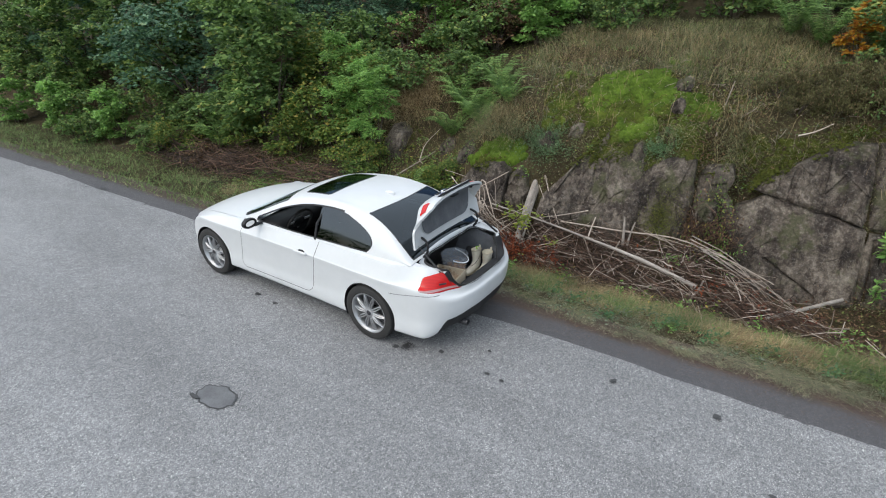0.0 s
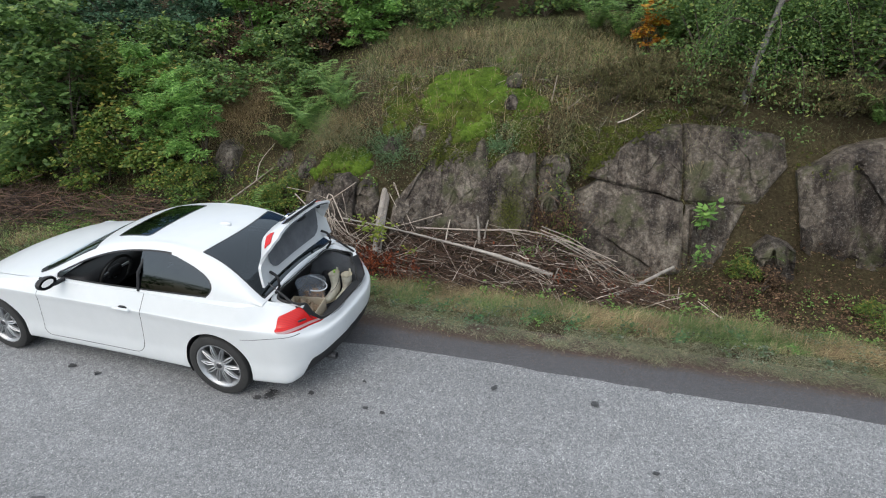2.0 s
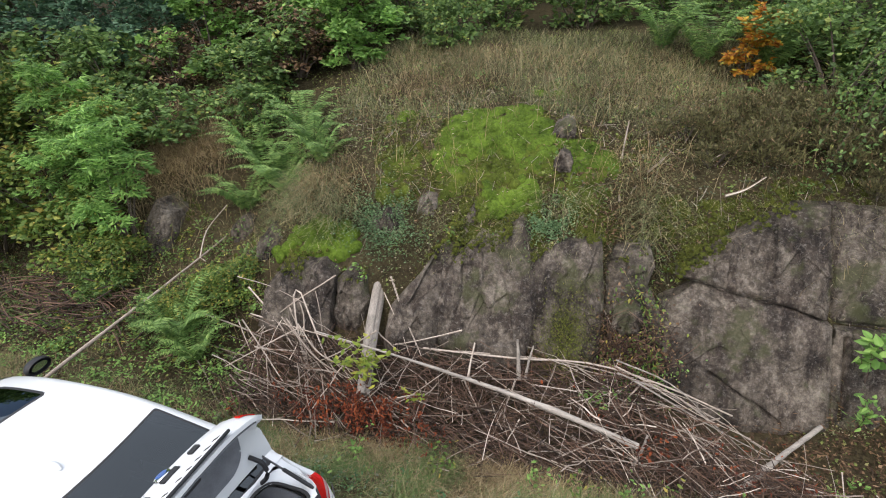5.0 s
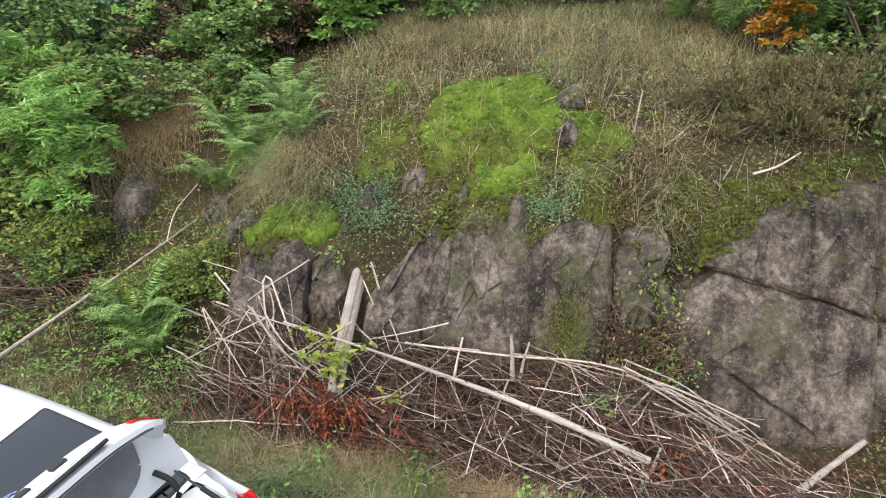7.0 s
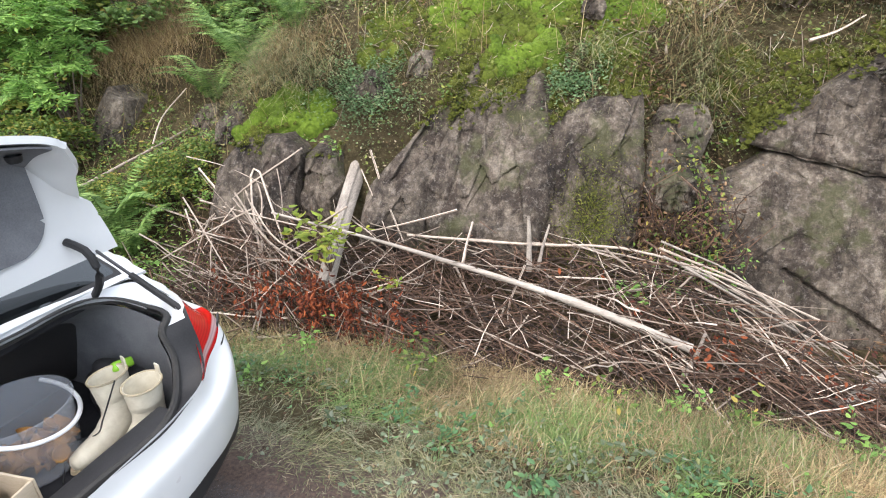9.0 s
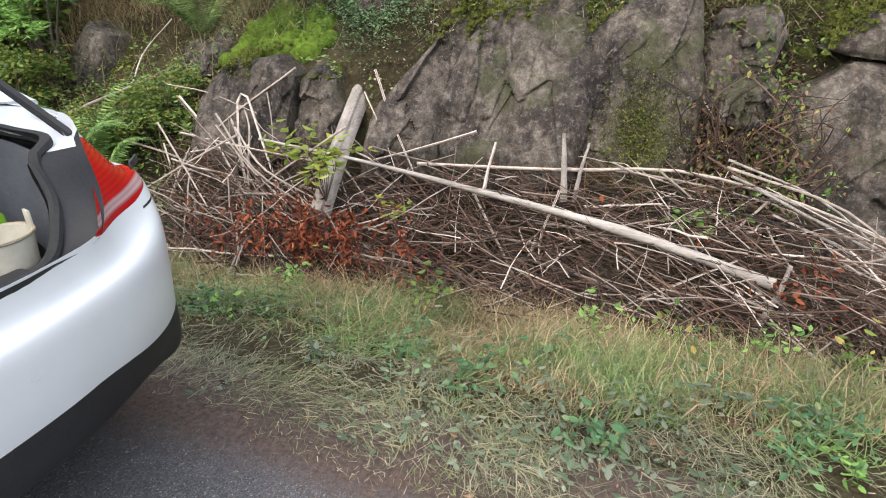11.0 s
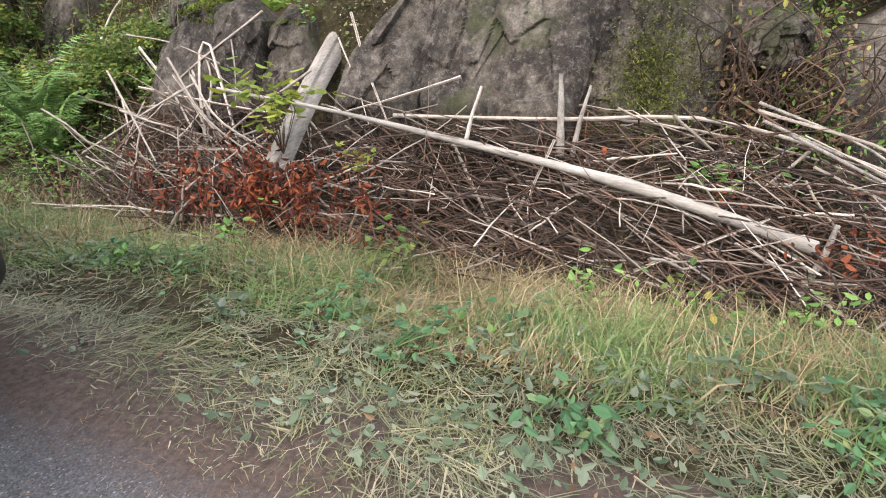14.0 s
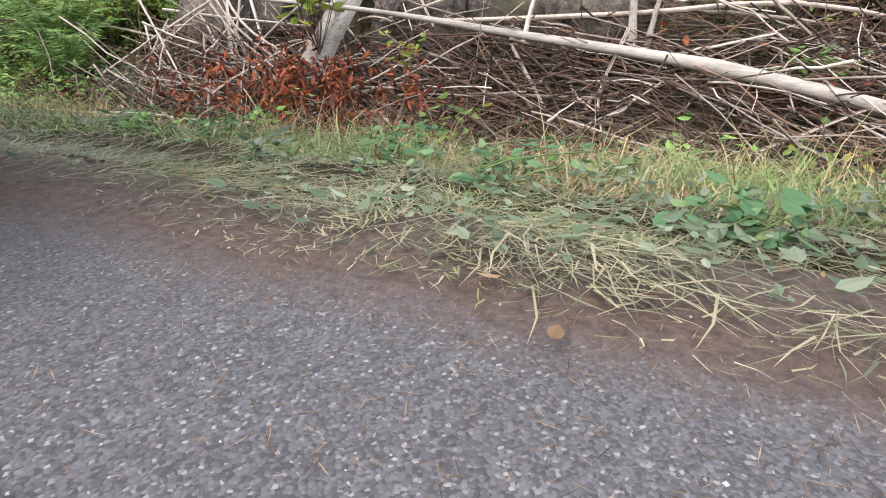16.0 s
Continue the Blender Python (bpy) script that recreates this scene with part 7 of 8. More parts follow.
branch("forked_branch", [(-6.36, 5.80, -0.12), (-6.16, 6.66, 0.09), (-5.93, 7.61, 0.32), (-5.82, 8.08, 0.44), (-5.70, 8.58, 0.58)], 0.022, 0.010, M_STICK, "long bleached forked branch lying up the bank")
branch("fork", [(-5.80, 8.05, 0.47), (-5.82, 8.26, 0.70), (-5.62, 8.5, 1.0)], 0.009, 0.005, M_STICK, "bleached side branch of the forked branch")
branch("fork", [(-5.80, 8.03, 0.47), (-5.70, 8.02, 0.42)], 0.006, 0.004, M_STICK, "bleached side branch of the forked branch")
branch("bent_branch", [(-3.82, 7.03, -0.24), (-4.02, 7.25, 0.11), (-4.13, 7.42, 0.39), (-4.15, 7.5, 0.52), (-4.1, 7.5, 0.54), (-4.04, 7.46, 0.47), (-3.88, 7.33, 0.25), (-3.54, 7.08, -0.11), (-3.32, 7, -0.2)], 0.011, 0.008, M_STICK, "bleached branch bent into a hoop", n=26)
branch("bent_branch", [(-3.89, 7.08, -0.17), (-3.96, 7.25, 0.11), (-4.03, 7.4, 0.36), (-4.12, 7.46, 0.45), (-4.17, 7.42, 0.38)], 0.009, 0.006, M_STICK, "bleached branch bent into a hoop", n=16)
branch("gnarled_branch", [(-5.3, 7.24, -0.08), (-5.19, 7.17, -0.18), (-4.97, 7.11, -0.27), (-4.69, 7, -0.42), (-4.57, 6.94, -0.51)], 0.020, 0.012, M_POST, "gnarled grey branch at the end of the heap", n=14)
for pts_, r_ in (([(-4.73, 7.5, 0.48), (-4.34, 7.34, 0.23), (-3.95, 7.12, -0.09)], 0.011), ([(-4.9, 7.56, 0.56), (-4.44, 7.51, 0.52), (-3.96, 7.42, 0.41)], 0.005), ([(-3.69, 7.59, 0.72), (-4.32, 7.36, 0.27), (-4.65, 7.19, -0.08)], 0.008), ([(-4.26, 7.46, 0.43), (-4.01, 7.28, 0.15), (-3.75, 7.11, -0.09)], 0.009), ([(-3.9, 7.5, 0.55), (-3.82, 7.4, 0.38), (-3.76, 7.29, 0.2)], 0.005), ([(-4.66, 7.36, 0.23), (-4.11, 7.3, 0.19), (-3.41, 7.23, 0.15)], 0.009), ([(-5.35, 7.36, 0.14), (-4.65, 7.27, 0.06), (-3.66, 7.05, -0.17)], 0.008), ([(-5.59, 7.24, -0.11), (-4.72, 7.14, -0.18), (-3.84, 7.08, -0.16)], 0.009), ([(-4.82, 7.33, 0.14), (-4.61, 7.17, -0.1), (-4.34, 7.05, -0.28)], 0.008), ([(-4.89, 7.08, -0.32), (-4.58, 7.25, 0.04), (-4.37, 7.35, 0.24)], 0.008)):
    branch("bleached_branch", pts_, r_, r_ * 0.65, M_STICK, "pale bleached branch sticking out of the heap", n=10)
for pts_, r_ in (([(-3.15, 6.89, -0.34), (-2.6, 6.8, -0.36), (-2.12, 6.69, -0.4)], 0.011), ([(-3.03, 6.92, -0.26), (-2.48, 6.83, -0.29), (-1.93, 6.72, -0.32)], 0.010), ([(-2.88, 6.9, -0.27), (-2.42, 6.94, -0.14), (-1.73, 6.88, -0.09)], 0.009), ([(-2.18, 7.08, 0.09), (-1.98, 6.89, -0.12), (-1.71, 6.62, -0.38)], 0.008), ([(-1.76, 6.9, -0.07), (-1.82, 6.75, -0.26), (-1.91, 6.65, -0.4)], 0.008), ([(-1.8, 6.83, -0.17), (-1.47, 6.75, -0.19), (-1.19, 6.66, -0.22)], 0.012), ([(-3.3, 6.95, -0.27), (-2.87, 6.88, -0.3), (-2.47, 6.81, -0.32)], 0.013), ([(-1.27, 6.62, -0.27), (-0.99, 6.74, -0.14), (-0.74, 6.84, -0.02)], 0.008), ([(-1.67, 7.08, 0.17), (-1.73, 6.85, -0.12), (-1.68, 6.75, -0.23)], 0.007)):
    branch("crossing_stick", pts_, r_, r_ * 0.7, M_STICK, "pale stick lying across the heap", n=9)
for k in range(6):
    a, q, side_ = rng.uniform(-4.3, -3.4), rng.uniform(6.8, 7.15), -1 if k % 4 == 0 else 1
    branch("bleached_branch", [(a - side_ * rng.uniform(0.25, 0.5), q + 0.12, 0.30 + 0.22 * rng.rand()), (a, q, 0.16), (a + side_ * rng.uniform(0.25, 0.55), q - 0.14 * rng.uniform(-1, 2), -0.02 - 0.1 * rng.rand())], 0.0075, 0.005, M_STICK, "pale bleached branch sticking out of the heap", n=9)
branch("pale_branch", [(0.24, 6.72, -0.29), (0.57, 7.06, -0.23), (1.02, 7.50, -0.15)], 0.029, 0.020, M_LOG, "pale broken branch in the ditch")
branch("pale_branch", [(0.30, 6.72, -0.38), (0.8, 6.62, -0.40), (1.35, 6.55, -0.42)], 0.016, 0.010, M_LOG, "pale broken branch in the ditch")
branch("pale_branch", [(0.02, 6.66, -0.34), (0.13, 6.70, -0.35), (0.25, 6.74, -0.35)], 0.026, 0.030, M_LOG, "pale broken branch in the ditch", n=6)
for k in range(12):
    q, w_ = rng.uniform(-1, 1), rng.rand()
    a, l_ = -0.95 + 0.55 * w_, rng.uniform(0.8, 1.5)
    end = a + l_
    drop = 0.30 - 0.40 * (a + 0.7) + 0.05 * q
    branch("slender_pole", [(a, 7.26 + 0.10 * q, drop - 0.10 * w_), (a + 0.5 * l_, 7.26 + 0.07 * rng.normal(), drop - 0.27 * l_ + 0.06 * rng.normal()), (end, 7.14 + 0.14 * q - 0.05 * w_, max(drop - 0.56 * l_, -0.42) + 0.05 * rng.normal())], rng.uniform(0.004, 0.0085), 0.003, (M_POST, M_TWIG, M_STICK)[k % 3], "slender weathered stick sloping down across the heap", n=10)
branch("upright_stub", [(-2.12, 7.05, 0.10), (-2.11, 7.15, 0.26), (-2.10, 7.26, 0.37)], 0.012, 0.008, M_STICK, "grey upright stub in the brushwood")
branch("upright_stub", [(-1.66, 7.22, 0.05), (-1.68, 7.27, 0.26), (-1.70, 7.30, 0.45)], 0.024, 0.010, M_POST, "split grey stump in the brushwood")
branch("upright_stub", [(-1.60, 7.24, 0.05), (-1.58, 7.27, 0.24), (-1.55, 7.31, 0.40)], 0.016, 0.007, M_POST, "split grey stump in the brushwood")
for pts_, r_ in (([(-3.12, 7.73, 0.71), (-2.88, 7.46, 0.41), (-2.63, 7.2, 0.16)], 0.009), ([(-2.26, 7.39, 0.4), (-2.56, 7.33, 0.3), (-2.97, 7.26, 0.18)], 0.009), ([(-3.16, 7.62, 0.57), (-2.92, 7.39, 0.33), (-2.75, 7.2, 0.14)], 0.005)):
    branch("leaning_stick", pts_, r_, r_ * 0.5, M_STICK, "thin stick leaning on the rock")
branch("drooping_stem", [(-1.1, 8.0, 0.75), (-0.9, 7.75, 0.55), (-0.72, 7.6, 0.25)], 0.005, 0.003, M_STICK, "thin dry stem against the rock")
slab([(-0.97, -0.06), (-0.94, 0.13), (-0.82, 0.16), (-0.74, 0.08), (-0.74, -0.08)], 7.40, 0.3, 0.2, 15, label="small tan stone in the brushwood", edge=0.05, rough=0.05)


def sprig(name, place, n, size, radius, height, material, label, seed, category="plant"):
    r = np.random.RandomState(seed)
    th = thing(name, label, category, Matrix.Translation(place))
    stems = [smooth_path([(0, 0, -0.05), (r.normal(0, radius * 0.4), r.normal(0, radius * 0.4), height * 0.6), (r.normal(0, radius), r.normal(0, radius), height * r.uniform(0.6, 1.1))], 7) for _ in range(max(3, n // 9))]
    v, f = tubes_np(stems, [np.linspace(0.0028, 0.0012, 7)] * len(stems), 4)
    soft_stem = name in ("broad_leaved_weed", "dandelion", "green_sprig")
    tagged(part("leaf_stem" if soft_stem else "woody_stem", np_mesh("woody_stem", v, f, M_TUFT if soft_stem else M_TWIG, True), None, th), kind="stuff")
    p = np.array([stems[r.randint(len(stems))][r.randint(2, 7)] for _ in range(n)]) + r.normal(0, 0.018, (n, 3))
    v, f = leaves(p, size * r.uniform(0.6, 1.2, n), r, LEAF4, None, (-0.5, 0.4))
    part("foliage", np_mesh("foliage", v, f, material), None, th)
    return th


sprig("lime_sprig", (-3.04, 6.78, 0.10), 120, 0.084, 0.20, 0.36, M_LEAF_LIME, "yellow-green leafy sprig in front of the post", 71)
sprig("lime_sprig", (-2.55, 6.70, -0.02), 26, 0.05, 0.05, 0.16, M_LEAF_LIME, "yellow-green leafy sprig in the heap", 72)
sprig("green_sprig", (-0.95, 7.15, -0.05), 60, 0.050, 0.12, 0.18, M_LEAF_LIGHT, "bright green seedling in the brushwood", 73)
sprig("nettle", (-0.72, 7.72, 0.10), 90, 0.045, 0.14, 0.35, M_LEAF_MID, "green weeds in the rock crack", 74)
sprig("wall_plant", (1.33, 7.72, 0.28), 46, 0.13, 0.12, 0.46, M_LEAF_LIGHT, "broad-leaved green plant at the rock wall", 75)
sprig("wall_plant", (1.30, 7.55, -0.15), 70, 0.075, 0.18, 0.36, M_LEAF_LIGHT, "broad-leaved green plant at the rock wall", 76)
for k, (x, y) in enumerate([(-2.15, 6.25), (-1.35, 6.28), (-0.65, 6.30), (-1.0, 6.22), (-2.9, 6.2), (0.2, 6.3), (-0.35, 6.4), (1.1, 6.5), (1.9, 6.6)]):
    sprig("ditch_weed", (x, y, float(land(x, y))), 46, 0.046, 0.11, 0.24, M_LEAF_YELLOW if k % 3 == 0 else M_LEAF_LIGHT, "leafy weed at the ditch edge", 80 + k)
for k, (x, y, w_) in enumerate([(-2.05, 5.66, 0.15), (-1.75, 5.62, 0.13), (-1.32, 5.42, 0.09), (-0.75, 5.55, 0.13), (-0.60, 5.72, 0.12), (-1.55, 5.85, 0.08), (-2.75, 5.80, 0.12), (-3.1, 5.75, 0.10), (-0.2, 5.6, 0.12), (0.35, 5.75, 0.13), (0.9, 5.6, 0.11), (-0.95, 5.95, 0.08), (-2.4, 5.95, 0.08), (1.5, 5.8, 0.12)]):
    sprig("broad_leaved_weed", (x, y, float(footing(x, y)) + 0.02), int(480 * w_) + 10, 0.030 + 0.006 * (k % 3), w_, 0.05, M_BROAD, "low clump of broad green leaves in the verge grass", 260 + k)
for k in range(34):
    x, y = rng.uniform(-3.2, 2.4), rng.uniform(5.30, 6.15)
    sprig("dandelion", (x, y, float(footing(x, y))), 26, rng.uniform(0.028, 0.046), rng.uniform(0.04, 0.08), 0.05, M_HERB if k % 3 else M_LEAF_LIGHT, "flat rosette of green leaves in the verge", 195 + k)

rc = np.stack([rng.normal(-3.10, 0.40, 46), rng.normal(6.56, 0.10, 46)], -1)[rng.randint(0, 46, 1500)]
rust_p = np.c_[rc + rng.normal(0, 0.045, (1500, 2)), np.zeros(1500)]
rust_p[:, 2] = heap_z(rust_p[:, 0], rust_p[:, 1]) + rng.uniform(-0.04, 0.22, 1500)
v, f = leaves(rust_p, 0.048 * rng.uniform(0.5, 1.2, 1500), rng, (LEAF4[0] * np.array([0.75, 1, 1.8]), LEAF4[1]), None, (-1.45, -0.1), 1.8)
tagged(new("dry_leaf_branch", np_mesh("dry_leaf_branch", v, f, M_LEAF_RUST)), "rust-red withered leaves hanging on cut branches", "dead leaves", kind="stuff")
n = 420
rp = np.stack([rng.uniform(-2.6, 1.3, n), rng.uniform(6.35, 7.2, n), np.zeros(n)], -1)
rp[:, 2] = heap_z(rp[:, 0], rp[:, 1]) + rng.uniform(-0.05, 0.05, n)
rp = rp[fbm(rp[:, 0] * 2.5, rp[:, 1] * 2.5, 77) > 0.06]
rc = np.array([(-0.50, 6.72), (-0.36, 6.84), (-0.28, 6.66), (0.14, 6.74), (0.05, 6.95), (0.22, 6.66), (-0.9, 6.98), (0.7, 6.8)])[rng.randint(0, 8, 150)] + rng.normal(0, 0.055, (150, 2))
rp = np.concatenate([rp, np.c_[rc, heap_z(rc[:, 0], rc[:, 1]) + rng.uniform(-0.05, 0.03, 150)]])
v, f = leaves(rp, 0.042 * rng.uniform(0.5, 1.2, len(rp)), rng, LEAF4, None, (-1.2, 0.3), 1.8)
tagged(new("heap_leaves", np_mesh("heap_leaves", v, f, M_LEAF_RUST)), "scattered rust-red leaves on the brushwood", "dead leaves", kind="stuff")
for pts_ in (((-0.89, 8.56, 1.44), (-0.90, 8.95, 1.75), (-0.86, 9.25, 2.12)), ((-0.64, 8.80, 1.70), (-0.55, 8.88, 1.76), (-0.48, 8.95, 1.82)), ((0.10, 8.66, 1.55), (0.25, 8.70, 1.60), (0.46, 8.82, 1.72)), ((-0.10, 8.95, 1.80), (0.0, 9.0, 1.83), (0.12, 9.08, 1.88))):
    branch("dead_stick", pts_, 0.014, 0.007, M_STICK, "bleached dead stick lying on the mossy bank", n=8)
for k, (px_, py_) in enumerate(((-0.50, 7.98), (-0.62, 7.86), (-0.42, 7.90), (-2.52, 8.02), (-3.45, 7.75), (-4.95, 7.75), (-5.2, 7.6), (-4.7, 7.5))):
    sprig("rock_weed", (px_, py_, float(land(px_, py_)) + 0.02), 60, 0.042, 0.14, 0.26, (M_LEAF_YELLOW, M_LEAF_LIGHT, M_LEAF_MID)[k % 3], "small leafy weed rooted beside the rocks", 120 + k)

# moss on the wet face, creepers in the crack between the rocks
n = 5200
mx, mz = rng.normal(-1.27, 0.13, n), rng.normal(0.42, 0.18, n)
v, f = leaves(np.stack([mx, 7.30 + 0.64 * mz - 0.035 + rng.normal(0, 0.012, n), mz], -1), rng.uniform(0.012, 0.032, n), rng, SLIM, -1.57 + rng.normal(0, 0.6, n), (-0.8, 0.9))
carpet("wall_moss", "dark green moss on the wet rock face", "moss", v, f, M_NAP_DARK)
for name, mat_, label_, n, cx_, wx_, cz_, wz_ in (("crack_creeper", M_LEAF_YELLOW, "yellow-green creeper hanging in the rock crack", 700, -0.62, 0.13, 0.42, 0.26), ("crack_leaves", M_LEAF_BROWN, "brown dead leaves and stalks in the rock crack", 2400, -0.72, 0.20, 0.24, 0.26), ("crack_weed", M_LEAF_LIGHT, "fresh green weeds at the foot of the rock crack", 320, -0.55, 0.2, 0.08, 0.10)):
    mx, mz = rng.normal(cx_, wx_, n), rng.normal(cz_, wz_, n)
    v, f = leaves(np.stack([mx, 7.53 + 0.42 * mz - 0.03 + rng.normal(0, 0.05, n), mz], -1), rng.uniform(0.02, 0.05, n), rng, LEAF4, -1.57 + rng.normal(0, 1.0, n), (-1.2, 0.5), 1.2)
    carpet(name, label_, "weeds", v, f, mat_)
n = 130
roots_ = np.stack([rng.normal(-0.68, 0.20, n), 7.62 + rng.normal(0, 0.06, n), rng.uniform(-0.1, 0.5, n)], -1)
v, f = tubes_np([smooth_path([r_, r_ + np.array([rng.normal(0, 0.06), -0.06, 0.16]), r_ + np.array([rng.normal(0, 0.14), -0.10, rng.uniform(0.15, 0.4)])], 6) for r_ in roots_], [np.linspace(0.005, 0.002, 6)] * n, 4)
tagged(new("crack_stalks", np_mesh("crack_stalks", v, f, M_TWIG, True)), "reddish-brown dead stalks in the rock crack", "weeds", kind="stuff")

# ---- what lies in the boot (places by the car's own axes) ----
CAR = pose(-3.29, 4.405, 0, 0, 0, 178.6)
FLOOR = 0.490
M_CREAM = surface("cream_rubber", (0.50, 0.46, 0.36), (0.66, 0.62, 0.51), 0.5, coarse=5, fine=40, bump=0.15, depth=0.003)
M_SOLE = surface("tan_sole", (0.36, 0.30, 0.20), (0.50, 0.43, 0.30), 0.7, coarse=6, fine=60, bump=0.3, depth=0.003)
M_CARD = surface("moulded_pulp", (0.26, 0.19, 0.125), (0.42, 0.32, 0.22), 0.95, coarse=7, fine=90, bump=0.6, depth=0.004)
M_CRATE = surface("pale_wooden_tray", (0.44, 0.36, 0.25), (0.60, 0.51, 0.38), 0.85, coarse=5, fine=50, bump=0.3, depth=0.003, stretch=(1, 1, 4))
M_HANDLE = surface("white_plastic", (0.74, 0.74, 0.74), (0.82, 0.82, 0.82), 0.4, coarse=4, fine=40, bump=0.0)
M_MUSH = surface("chanterelle", (0.30, 0.13, 0.03), (0.58, 0.30, 0.08), 0.8, coarse=8, fine=60, bump=0.4, depth=0.003)
M_TUB = surface("cloudy_plastic_tub", (0.50, 0.54, 0.60), (0.62, 0.65, 0.70), 0.18, coarse=5, fine=40, bump=0.0)
M_TUB.node_tree.nodes["Principled BSDF"].inputs["Alpha"].default_value = 0.22
M_LIME = surface("lime_packet", (0.18, 0.42, 0.02), (0.28, 0.56, 0.04), 0.5, coarse=6, fine=40, bump=0.1, depth=0.002)


def wellington(x, y, turn, lean):
    """A rubber boot: foot and shaft as one swept skin, sole, rim and pull tab."""
    th = thing("wellington_boot", "cream rubber wellington boot standing in the car boot", "boot", CAR @ pose(x, y, FLOOR, 0, 0, turn) @ pose(0, 0, 0, lean, 0, 0) @ Matrix.Scale(0.9, 4), "pair of boots")
    # rings from the toe along the foot, round the heel bend and up the shaft; own axes: toe to +x
    spine = [((0.205, 0.030), 0.012, 0.014, 78), ((0.195, 0.036), 0.034, 0.026, 82), ((0.165, 0.042), 0.045, 0.036, 86), ((0.12, 0.050), 0.047, 0.045, 80), ((0.07, 0.064), 0.043, 0.058, 66), ((0.03, 0.085), 0.044, 0.070, 45), ((0.005, 0.125), 0.046, 0.064, 20), ((0.0, 0.17), 0.050, 0.058, 4), ((0.0, 0.23), 0.055, 0.062, 0), ((0.0, 0.295), 0.060, 0.068, -2)]
    a = np.linspace(0, 2 * np.pi, 20, endpoint=False)
    rows = []
    for (cx, cz), hw, hl, tilt in spine:
        t = radians(tilt)
        ring = np.stack([cx + hl * np.cos(a) * math.cos(t), hw * np.sin(a), cz + hl * np.cos(a) * math.sin(t) * (1 if tilt else 0)], -1)
        rows.append(ring)
    for ring in rows:
        ring[:, 2] = np.maximum(ring[:, 2], 0.012)
    inner = [rows[-1] * np.array([0.93, 0.93, 1]) , rows[-1] * np.array([0.90, 0.90, 1]) - np.array([0, 0, 0.09]), rows[-1] * np.array([0.05, 0.05, 1]) - np.array([0, 0, 0.15])]
    bm = bm_grid(np.stack([rows[0] * 0 + rows[0].mean(0)] + rows + inner, 0).transpose(1, 0, 2), close_u=True)
    bmesh.ops.remove_doubles(bm, verts=bm.verts[:], dist=1e-4)
    bmesh.ops.recalc_face_normals(bm, faces=bm.faces[:])
    part("shaft", bm, M_CREAM, th, angle=60)
    b = np.linspace(0, 2 * np.pi, 28, endpoint=False)
    out = np.stack([0.078 + 0.135 * np.cos(b), (0.044 + 0.008 * np.cos(b)) * np.sin(b)], -1)
    sole = np.stack([np.c_[out * 0.98, 0 * b], np.c_[out * 1.02, 0 * b + 0.006], np.c_[out, 0 * b + 0.020], np.c_[out * 0.05 + np.array([0.07, 0]), 0 * b + 0.021]], 1)
    part("sole", bm_grid(sole, close_u=True), M_SOLE, th, "tan rubber sole")
    part("rim_band", bm_grid(tube_points(np.r_[rows[-1], rows[-1][:1]] * np.array([1.01, 1.01, 1]), 0.004, 6)), M_SOLE, th)
    part("pull_tab", box((0.006, 0.026, 0.05), (-0.066, 0, 0.312), 0.002), M_CREAM, th)
    return th


wellington(-0.635, -0.345, 76, 5)
wellington(-0.740, -0.360, 80, -3)
cord = smooth_path([(-0.72, -0.30, FLOOR + 0.31), (-0.70, -0.24, FLOOR + 0.20), (-0.62, -0.25, FLOOR + 0.10), (-0.52, -0.22, FLOOR + 0.05), (-0.60, -0.12, FLOOR + 0.01)], 24)
tagged(part("cord", tube(cord, 0.0025, 6), M_BLACK, at=CAR), "thin black cord lying over the boots", "cord")

tub = thing("plastic_bucket", "clear plastic bucket holding a layer of orange mushrooms", "bucket", CAR @ pose(-0.445, -0.16, FLOOR))
part("tub", lathe([(0.0, 0.004), (0.118, 0.004), (0.124, 0.010), (0.146, 0.225), (0.152, 0.232), (0.154, 0.245), (0.149, 0.247), (0.143, 0.230), (0.121, 0.014), (0.0, 0.010)], 48, "Z"), M_TUB, tub, "clear plastic tub")
hoop_a = np.radians(np.linspace(-92, 92, 30))
hoop = np.stack([-0.155 * np.cos(hoop_a), 0.155 * np.sin(hoop_a), 0.225 - 0.055 * np.cos(hoop_a)], -1)
part("handle", tube(hoop, 0.0075, 8), M_HANDLE, tub, "white plastic handle", at=pose(0, 0, 0, 0, 0, 30))
rng = np.random.RandomState(5)
for k in range(46):
    a, r = rng.uniform(0, 6.28), 0.10 * math.sqrt(rng.rand())
    s = rng.uniform(0.6, 1.2)
    cap = lathe([(0.0, 0.030), (0.012, 0.034), (0.024, 0.042), (0.027, 0.040), (0.018, 0.024), (0.007, 0.010), (0.006, -0.012), (0.0, -0.014)], 10, "Z")
    tagged(part("mushroom", cap, M_MUSH, at=CAR @ pose(-0.445 + r * math.cos(a), -0.16 + r * math.sin(a), FLOOR + rng.uniform(0.02, 0.075), rng.uniform(-80, 80), rng.uniform(-80, 80), rng.uniform(0, 360)) @ Matrix.Scale(s, 4)), "orange-yellow funnel mushroom in the bucket", "mushroom", "mushrooms in the bucket")

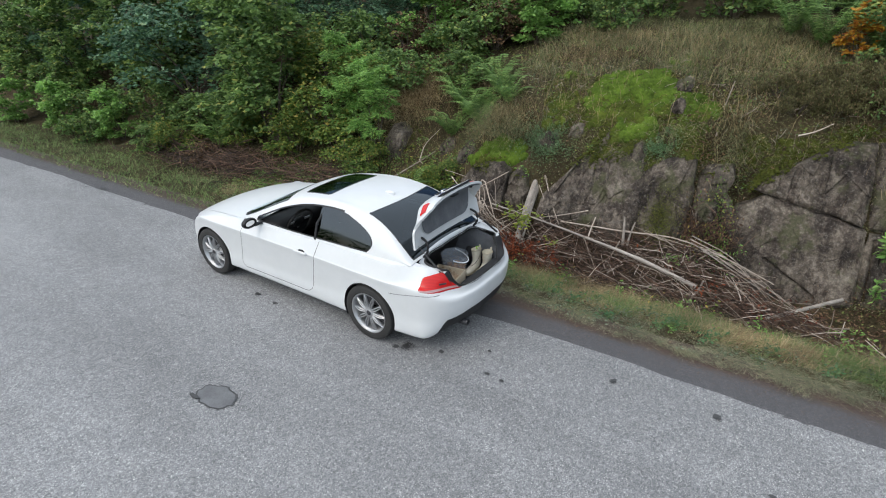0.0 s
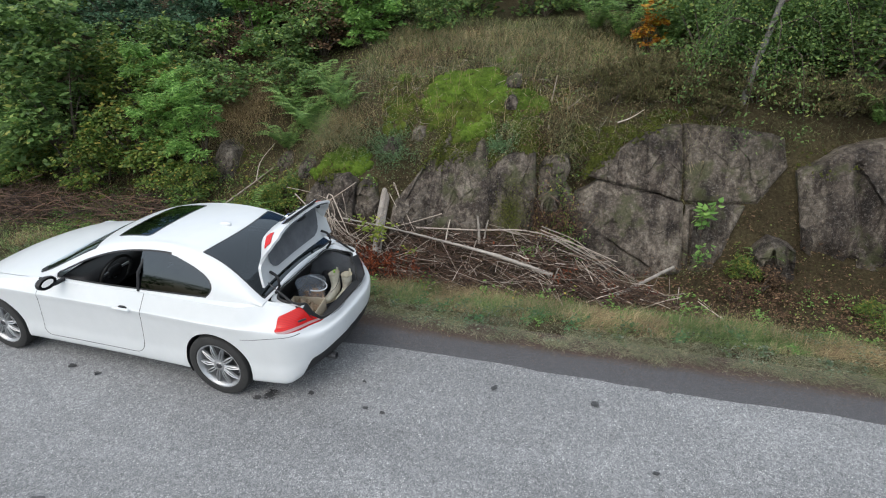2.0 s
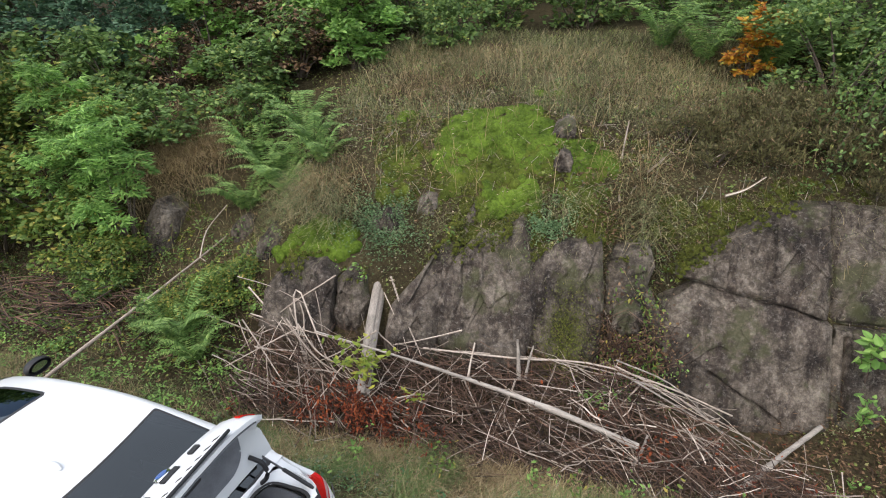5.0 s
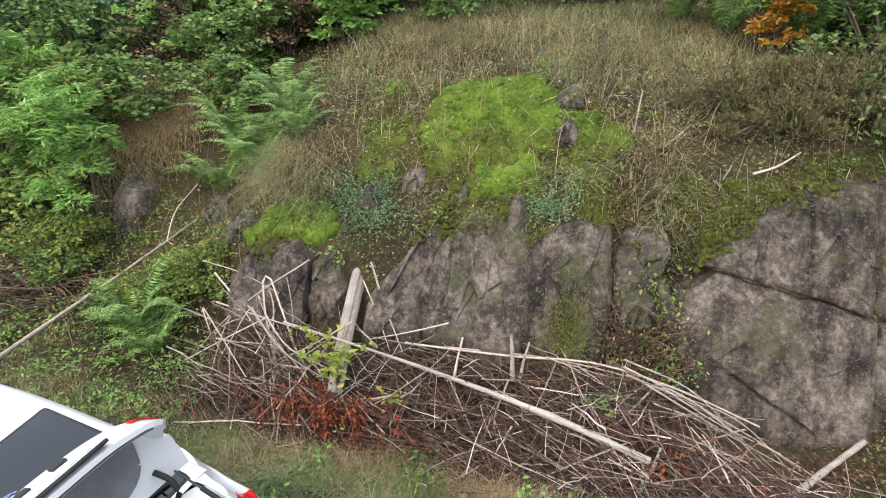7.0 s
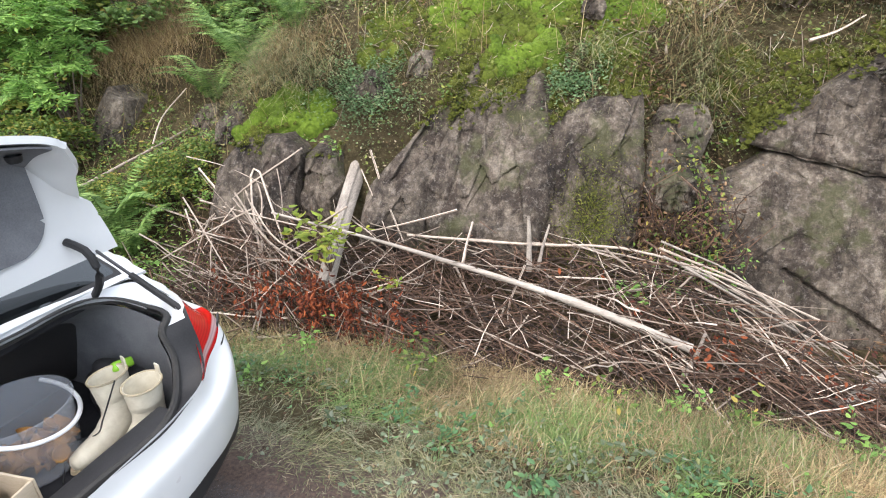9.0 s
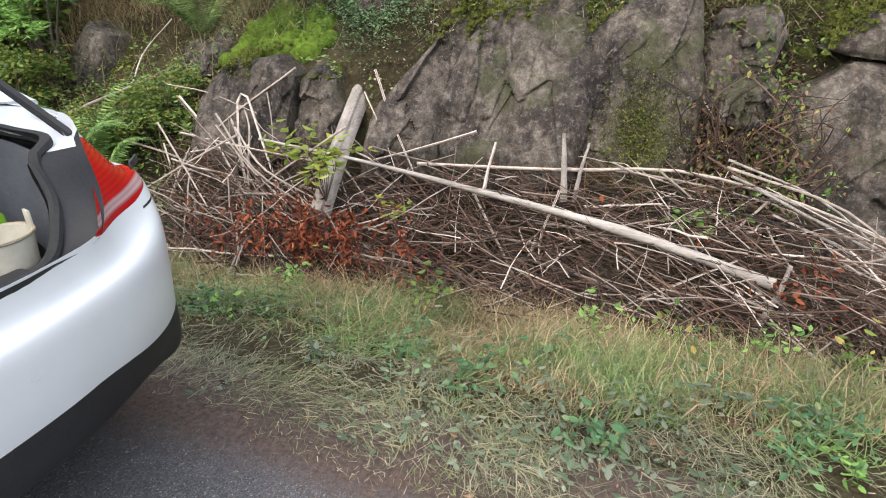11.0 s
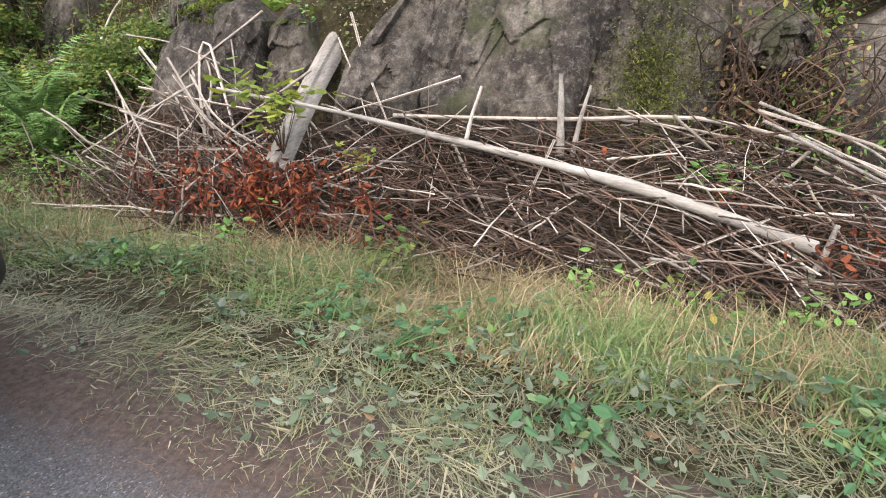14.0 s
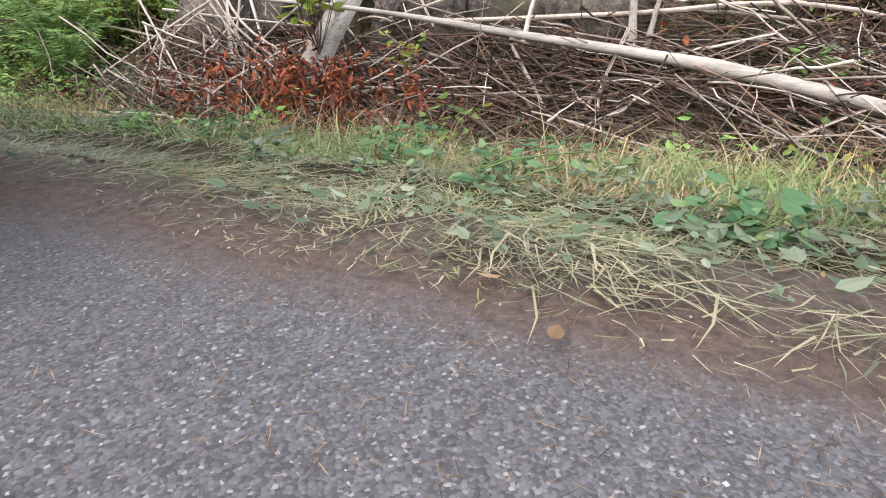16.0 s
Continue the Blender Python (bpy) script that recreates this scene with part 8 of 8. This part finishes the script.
tray = thing("wooden_tray", "pale open tray in the boot holding brown moulded cartons", "tray", CAR @ pose(-0.535, 0.145, FLOOR, 0, 0, 8))
L, W, H = 0.33, 0.29, 0.165
for name, size, at in (("tray_side", (L, 0.008, H), (0, W / 2, H / 2)), ("tray_side", (L, 0.008, H), (0, -W / 2, H / 2)), ("tray_end", (0.008, W - 0.01, H), (L / 2 - 0.004, 0, H / 2)), ("tray_end", (0.008, W - 0.01, H), (-L / 2 + 0.004, 0, H / 2)), ("tray_base", (L - 0.018, W - 0.01, 0.008), (0, 0, 0.005))):
    part(name, box(size, at, 0.002), M_CRATE, tray)
for sx_ in (-1, 1):
    for k in range(5):
        part("batten", box((0.012, 0.006, H - 0.02), (-0.13 + 0.065 * k, sx_ * (W / 2 + 0.007), H / 2), 0.002), M_CRATE, tray)
for ix in range(2):
    for iy in range(3):
        hx = np.linspace(-0.5, 0.5, 13)
        X, Y = np.meshgrid(hx * 0.135, hx * 0.082, indexing="ij")
        Z = 0.045 + 0.045 * np.cos(X / 0.135 * 2 * np.pi * 1.5) * np.cos(Y / 0.082 * 2 * np.pi * 0.75) + 0.014 * fbm(X * 30 + ix * 7, Y * 30 + iy * 5, 3)
        bm = thicken(bm_grid(np.stack([X, Y, Z], -1)), 0.004)
        tagged(part("pulp_carton", bm, M_CARD, at=CAR @ pose(-0.535 + (ix - 0.5) * 0.142, 0.145 + (iy - 1) * 0.088, FLOOR + 0.055 + 0.02 * ((ix + iy) % 2), 6 * (iy - 1), 8 * (ix - 0.5), 8 + 9 * (iy - ix))), "brown moulded pulp carton in the tray", "carton", "cartons in the tray")
tagged(part("lime_packet", box((0.025, 0.075, 0.035), (0, 0, 0), 0.008, 3), M_LIME, at=CAR @ pose(-0.585, -0.430, FLOOR + 0.245, 20, 30, 10)), "lime green packet on a black bag", "packet")
bag = bmesh.new()
bmesh.ops.create_icosphere(bag, subdivisions=4, radius=0.13, matrix=Matrix.Diagonal((1.1, 0.6, 0.95, 1)))
for v_ in bag.verts:
    v_.co *= 1 + 0.22 * noise.noise(v_.co * 14)
tagged(part("black_bag", bag, M_BLACK, at=CAR @ pose(-0.52, -0.445, FLOOR + 0.10)), "crumpled black bag at the back of the boot", "bag")

# ---- stones, needles and litter on the road's edge ----
rng = np.random.RandomState(91)
unit = bmesh.new()
bmesh.ops.create_cone(unit, cap_ends=True, segments=4, radius1=1.0, radius2=0.6, depth=1.3)
bmesh.ops.triangulate(unit, faces=unit.faces[:])
uv = np.array([v_.co[:] for v_ in unit.verts])
uf = np.array([[v_.index for v_ in f_.verts] for f_ in unit.faces])
unit.free()
n = 3600
px = rng.uniform(-3.2, 1.5, n)
py = 4.62 + rng.normal(-0.10, 0.30, n)
ok = (py > 3.4) & (py < 5.25)
px, py = px[ok], py[ok]
n = len(px)
sc = 0.0010 + 0.0020 * rng.rand(n) ** 3
stretch_ = rng.uniform(0.6, 1.3, (n, 1, 3)) * np.array([1, 1, 0.6])
v = uv[None] * sc[:, None, None] * stretch_ * (1 + 0.25 * rng.rand(n, len(uv), 1))
v = v + np.stack([px, py, np.where(py > 4.72, shoulder_z(px, py), 0.003)], -1)[:, None]
f = uf[None] + (np.arange(n) * len(uv))[:, None, None]
M_GRIT = leafy("grit", [(0.0, (0.14, 0.135, 0.13)), (0.7, (0.24, 0.23, 0.225)), (1.0, (0.36, 0.345, 0.33))], 0.85, 0.0)
carpet("gravel", "loose pale grit along the asphalt edge", "gravel", v.reshape(-1, 3), f.reshape(-1, 3), M_GRIT)
n = 15000
x = rng.uniform(-4.0, 2.5, n)
y = 4.95 + rng.normal(0, 0.15, n)
h = np.where(y > 4.72, shoulder_z(x, y) + 0.003, 0.006)
v, f = leaves(np.stack([x, y, h + 0.004 * rng.rand(n)], -1), rng.uniform(0.008, 0.032, n), rng, (SLIM[0] * np.array([0.14, 1, 1]), SLIM[1]), None, (-0.06, 0.10), 0.2)
carpet("dead_needles", "reddish-brown needles and straw on the dirt shoulder", "leaf litter", v, f, M_LEAF_BROWN)

# a second tangle of dead twigs farther along the verge
paths, rads = [], []
for k in range(900):
    a, b = (rng.normal(-10.4, 1.3), rng.normal(6.95, 0.30)) if k < 620 else (rng.normal(-7.2, 0.6), rng.normal(7.2, 0.25))
    z = float(land(a, b)) + rng.uniform(0.0, 0.36) * (1 if k < 620 else 0.6)
    d = rng.uniform(-0.6, 0.6) + (3.14 if rng.rand() < 0.5 else 0)
    l = rng.uniform(0.3, 0.9)
    o = np.array([math.cos(d), math.sin(d), rng.normal(-0.15, 0.25)]) * l
    c = np.array([a, b, z])
    paths.append(smooth_path([c - o / 2, c + rng.normal(0, 0.05, 3), c + o / 2], 5))
    rads.append(np.linspace(0.008, 0.003, 5) * rng.uniform(0.6, 1.3))
v, f = tubes_np(paths, rads, 4)
tagged(new("dead_twigs", np_mesh("dead_twigs", v, f, M_TWIG, True)), "tangle of dead brown twigs below the bushes", "brushwood", kind="stuff")
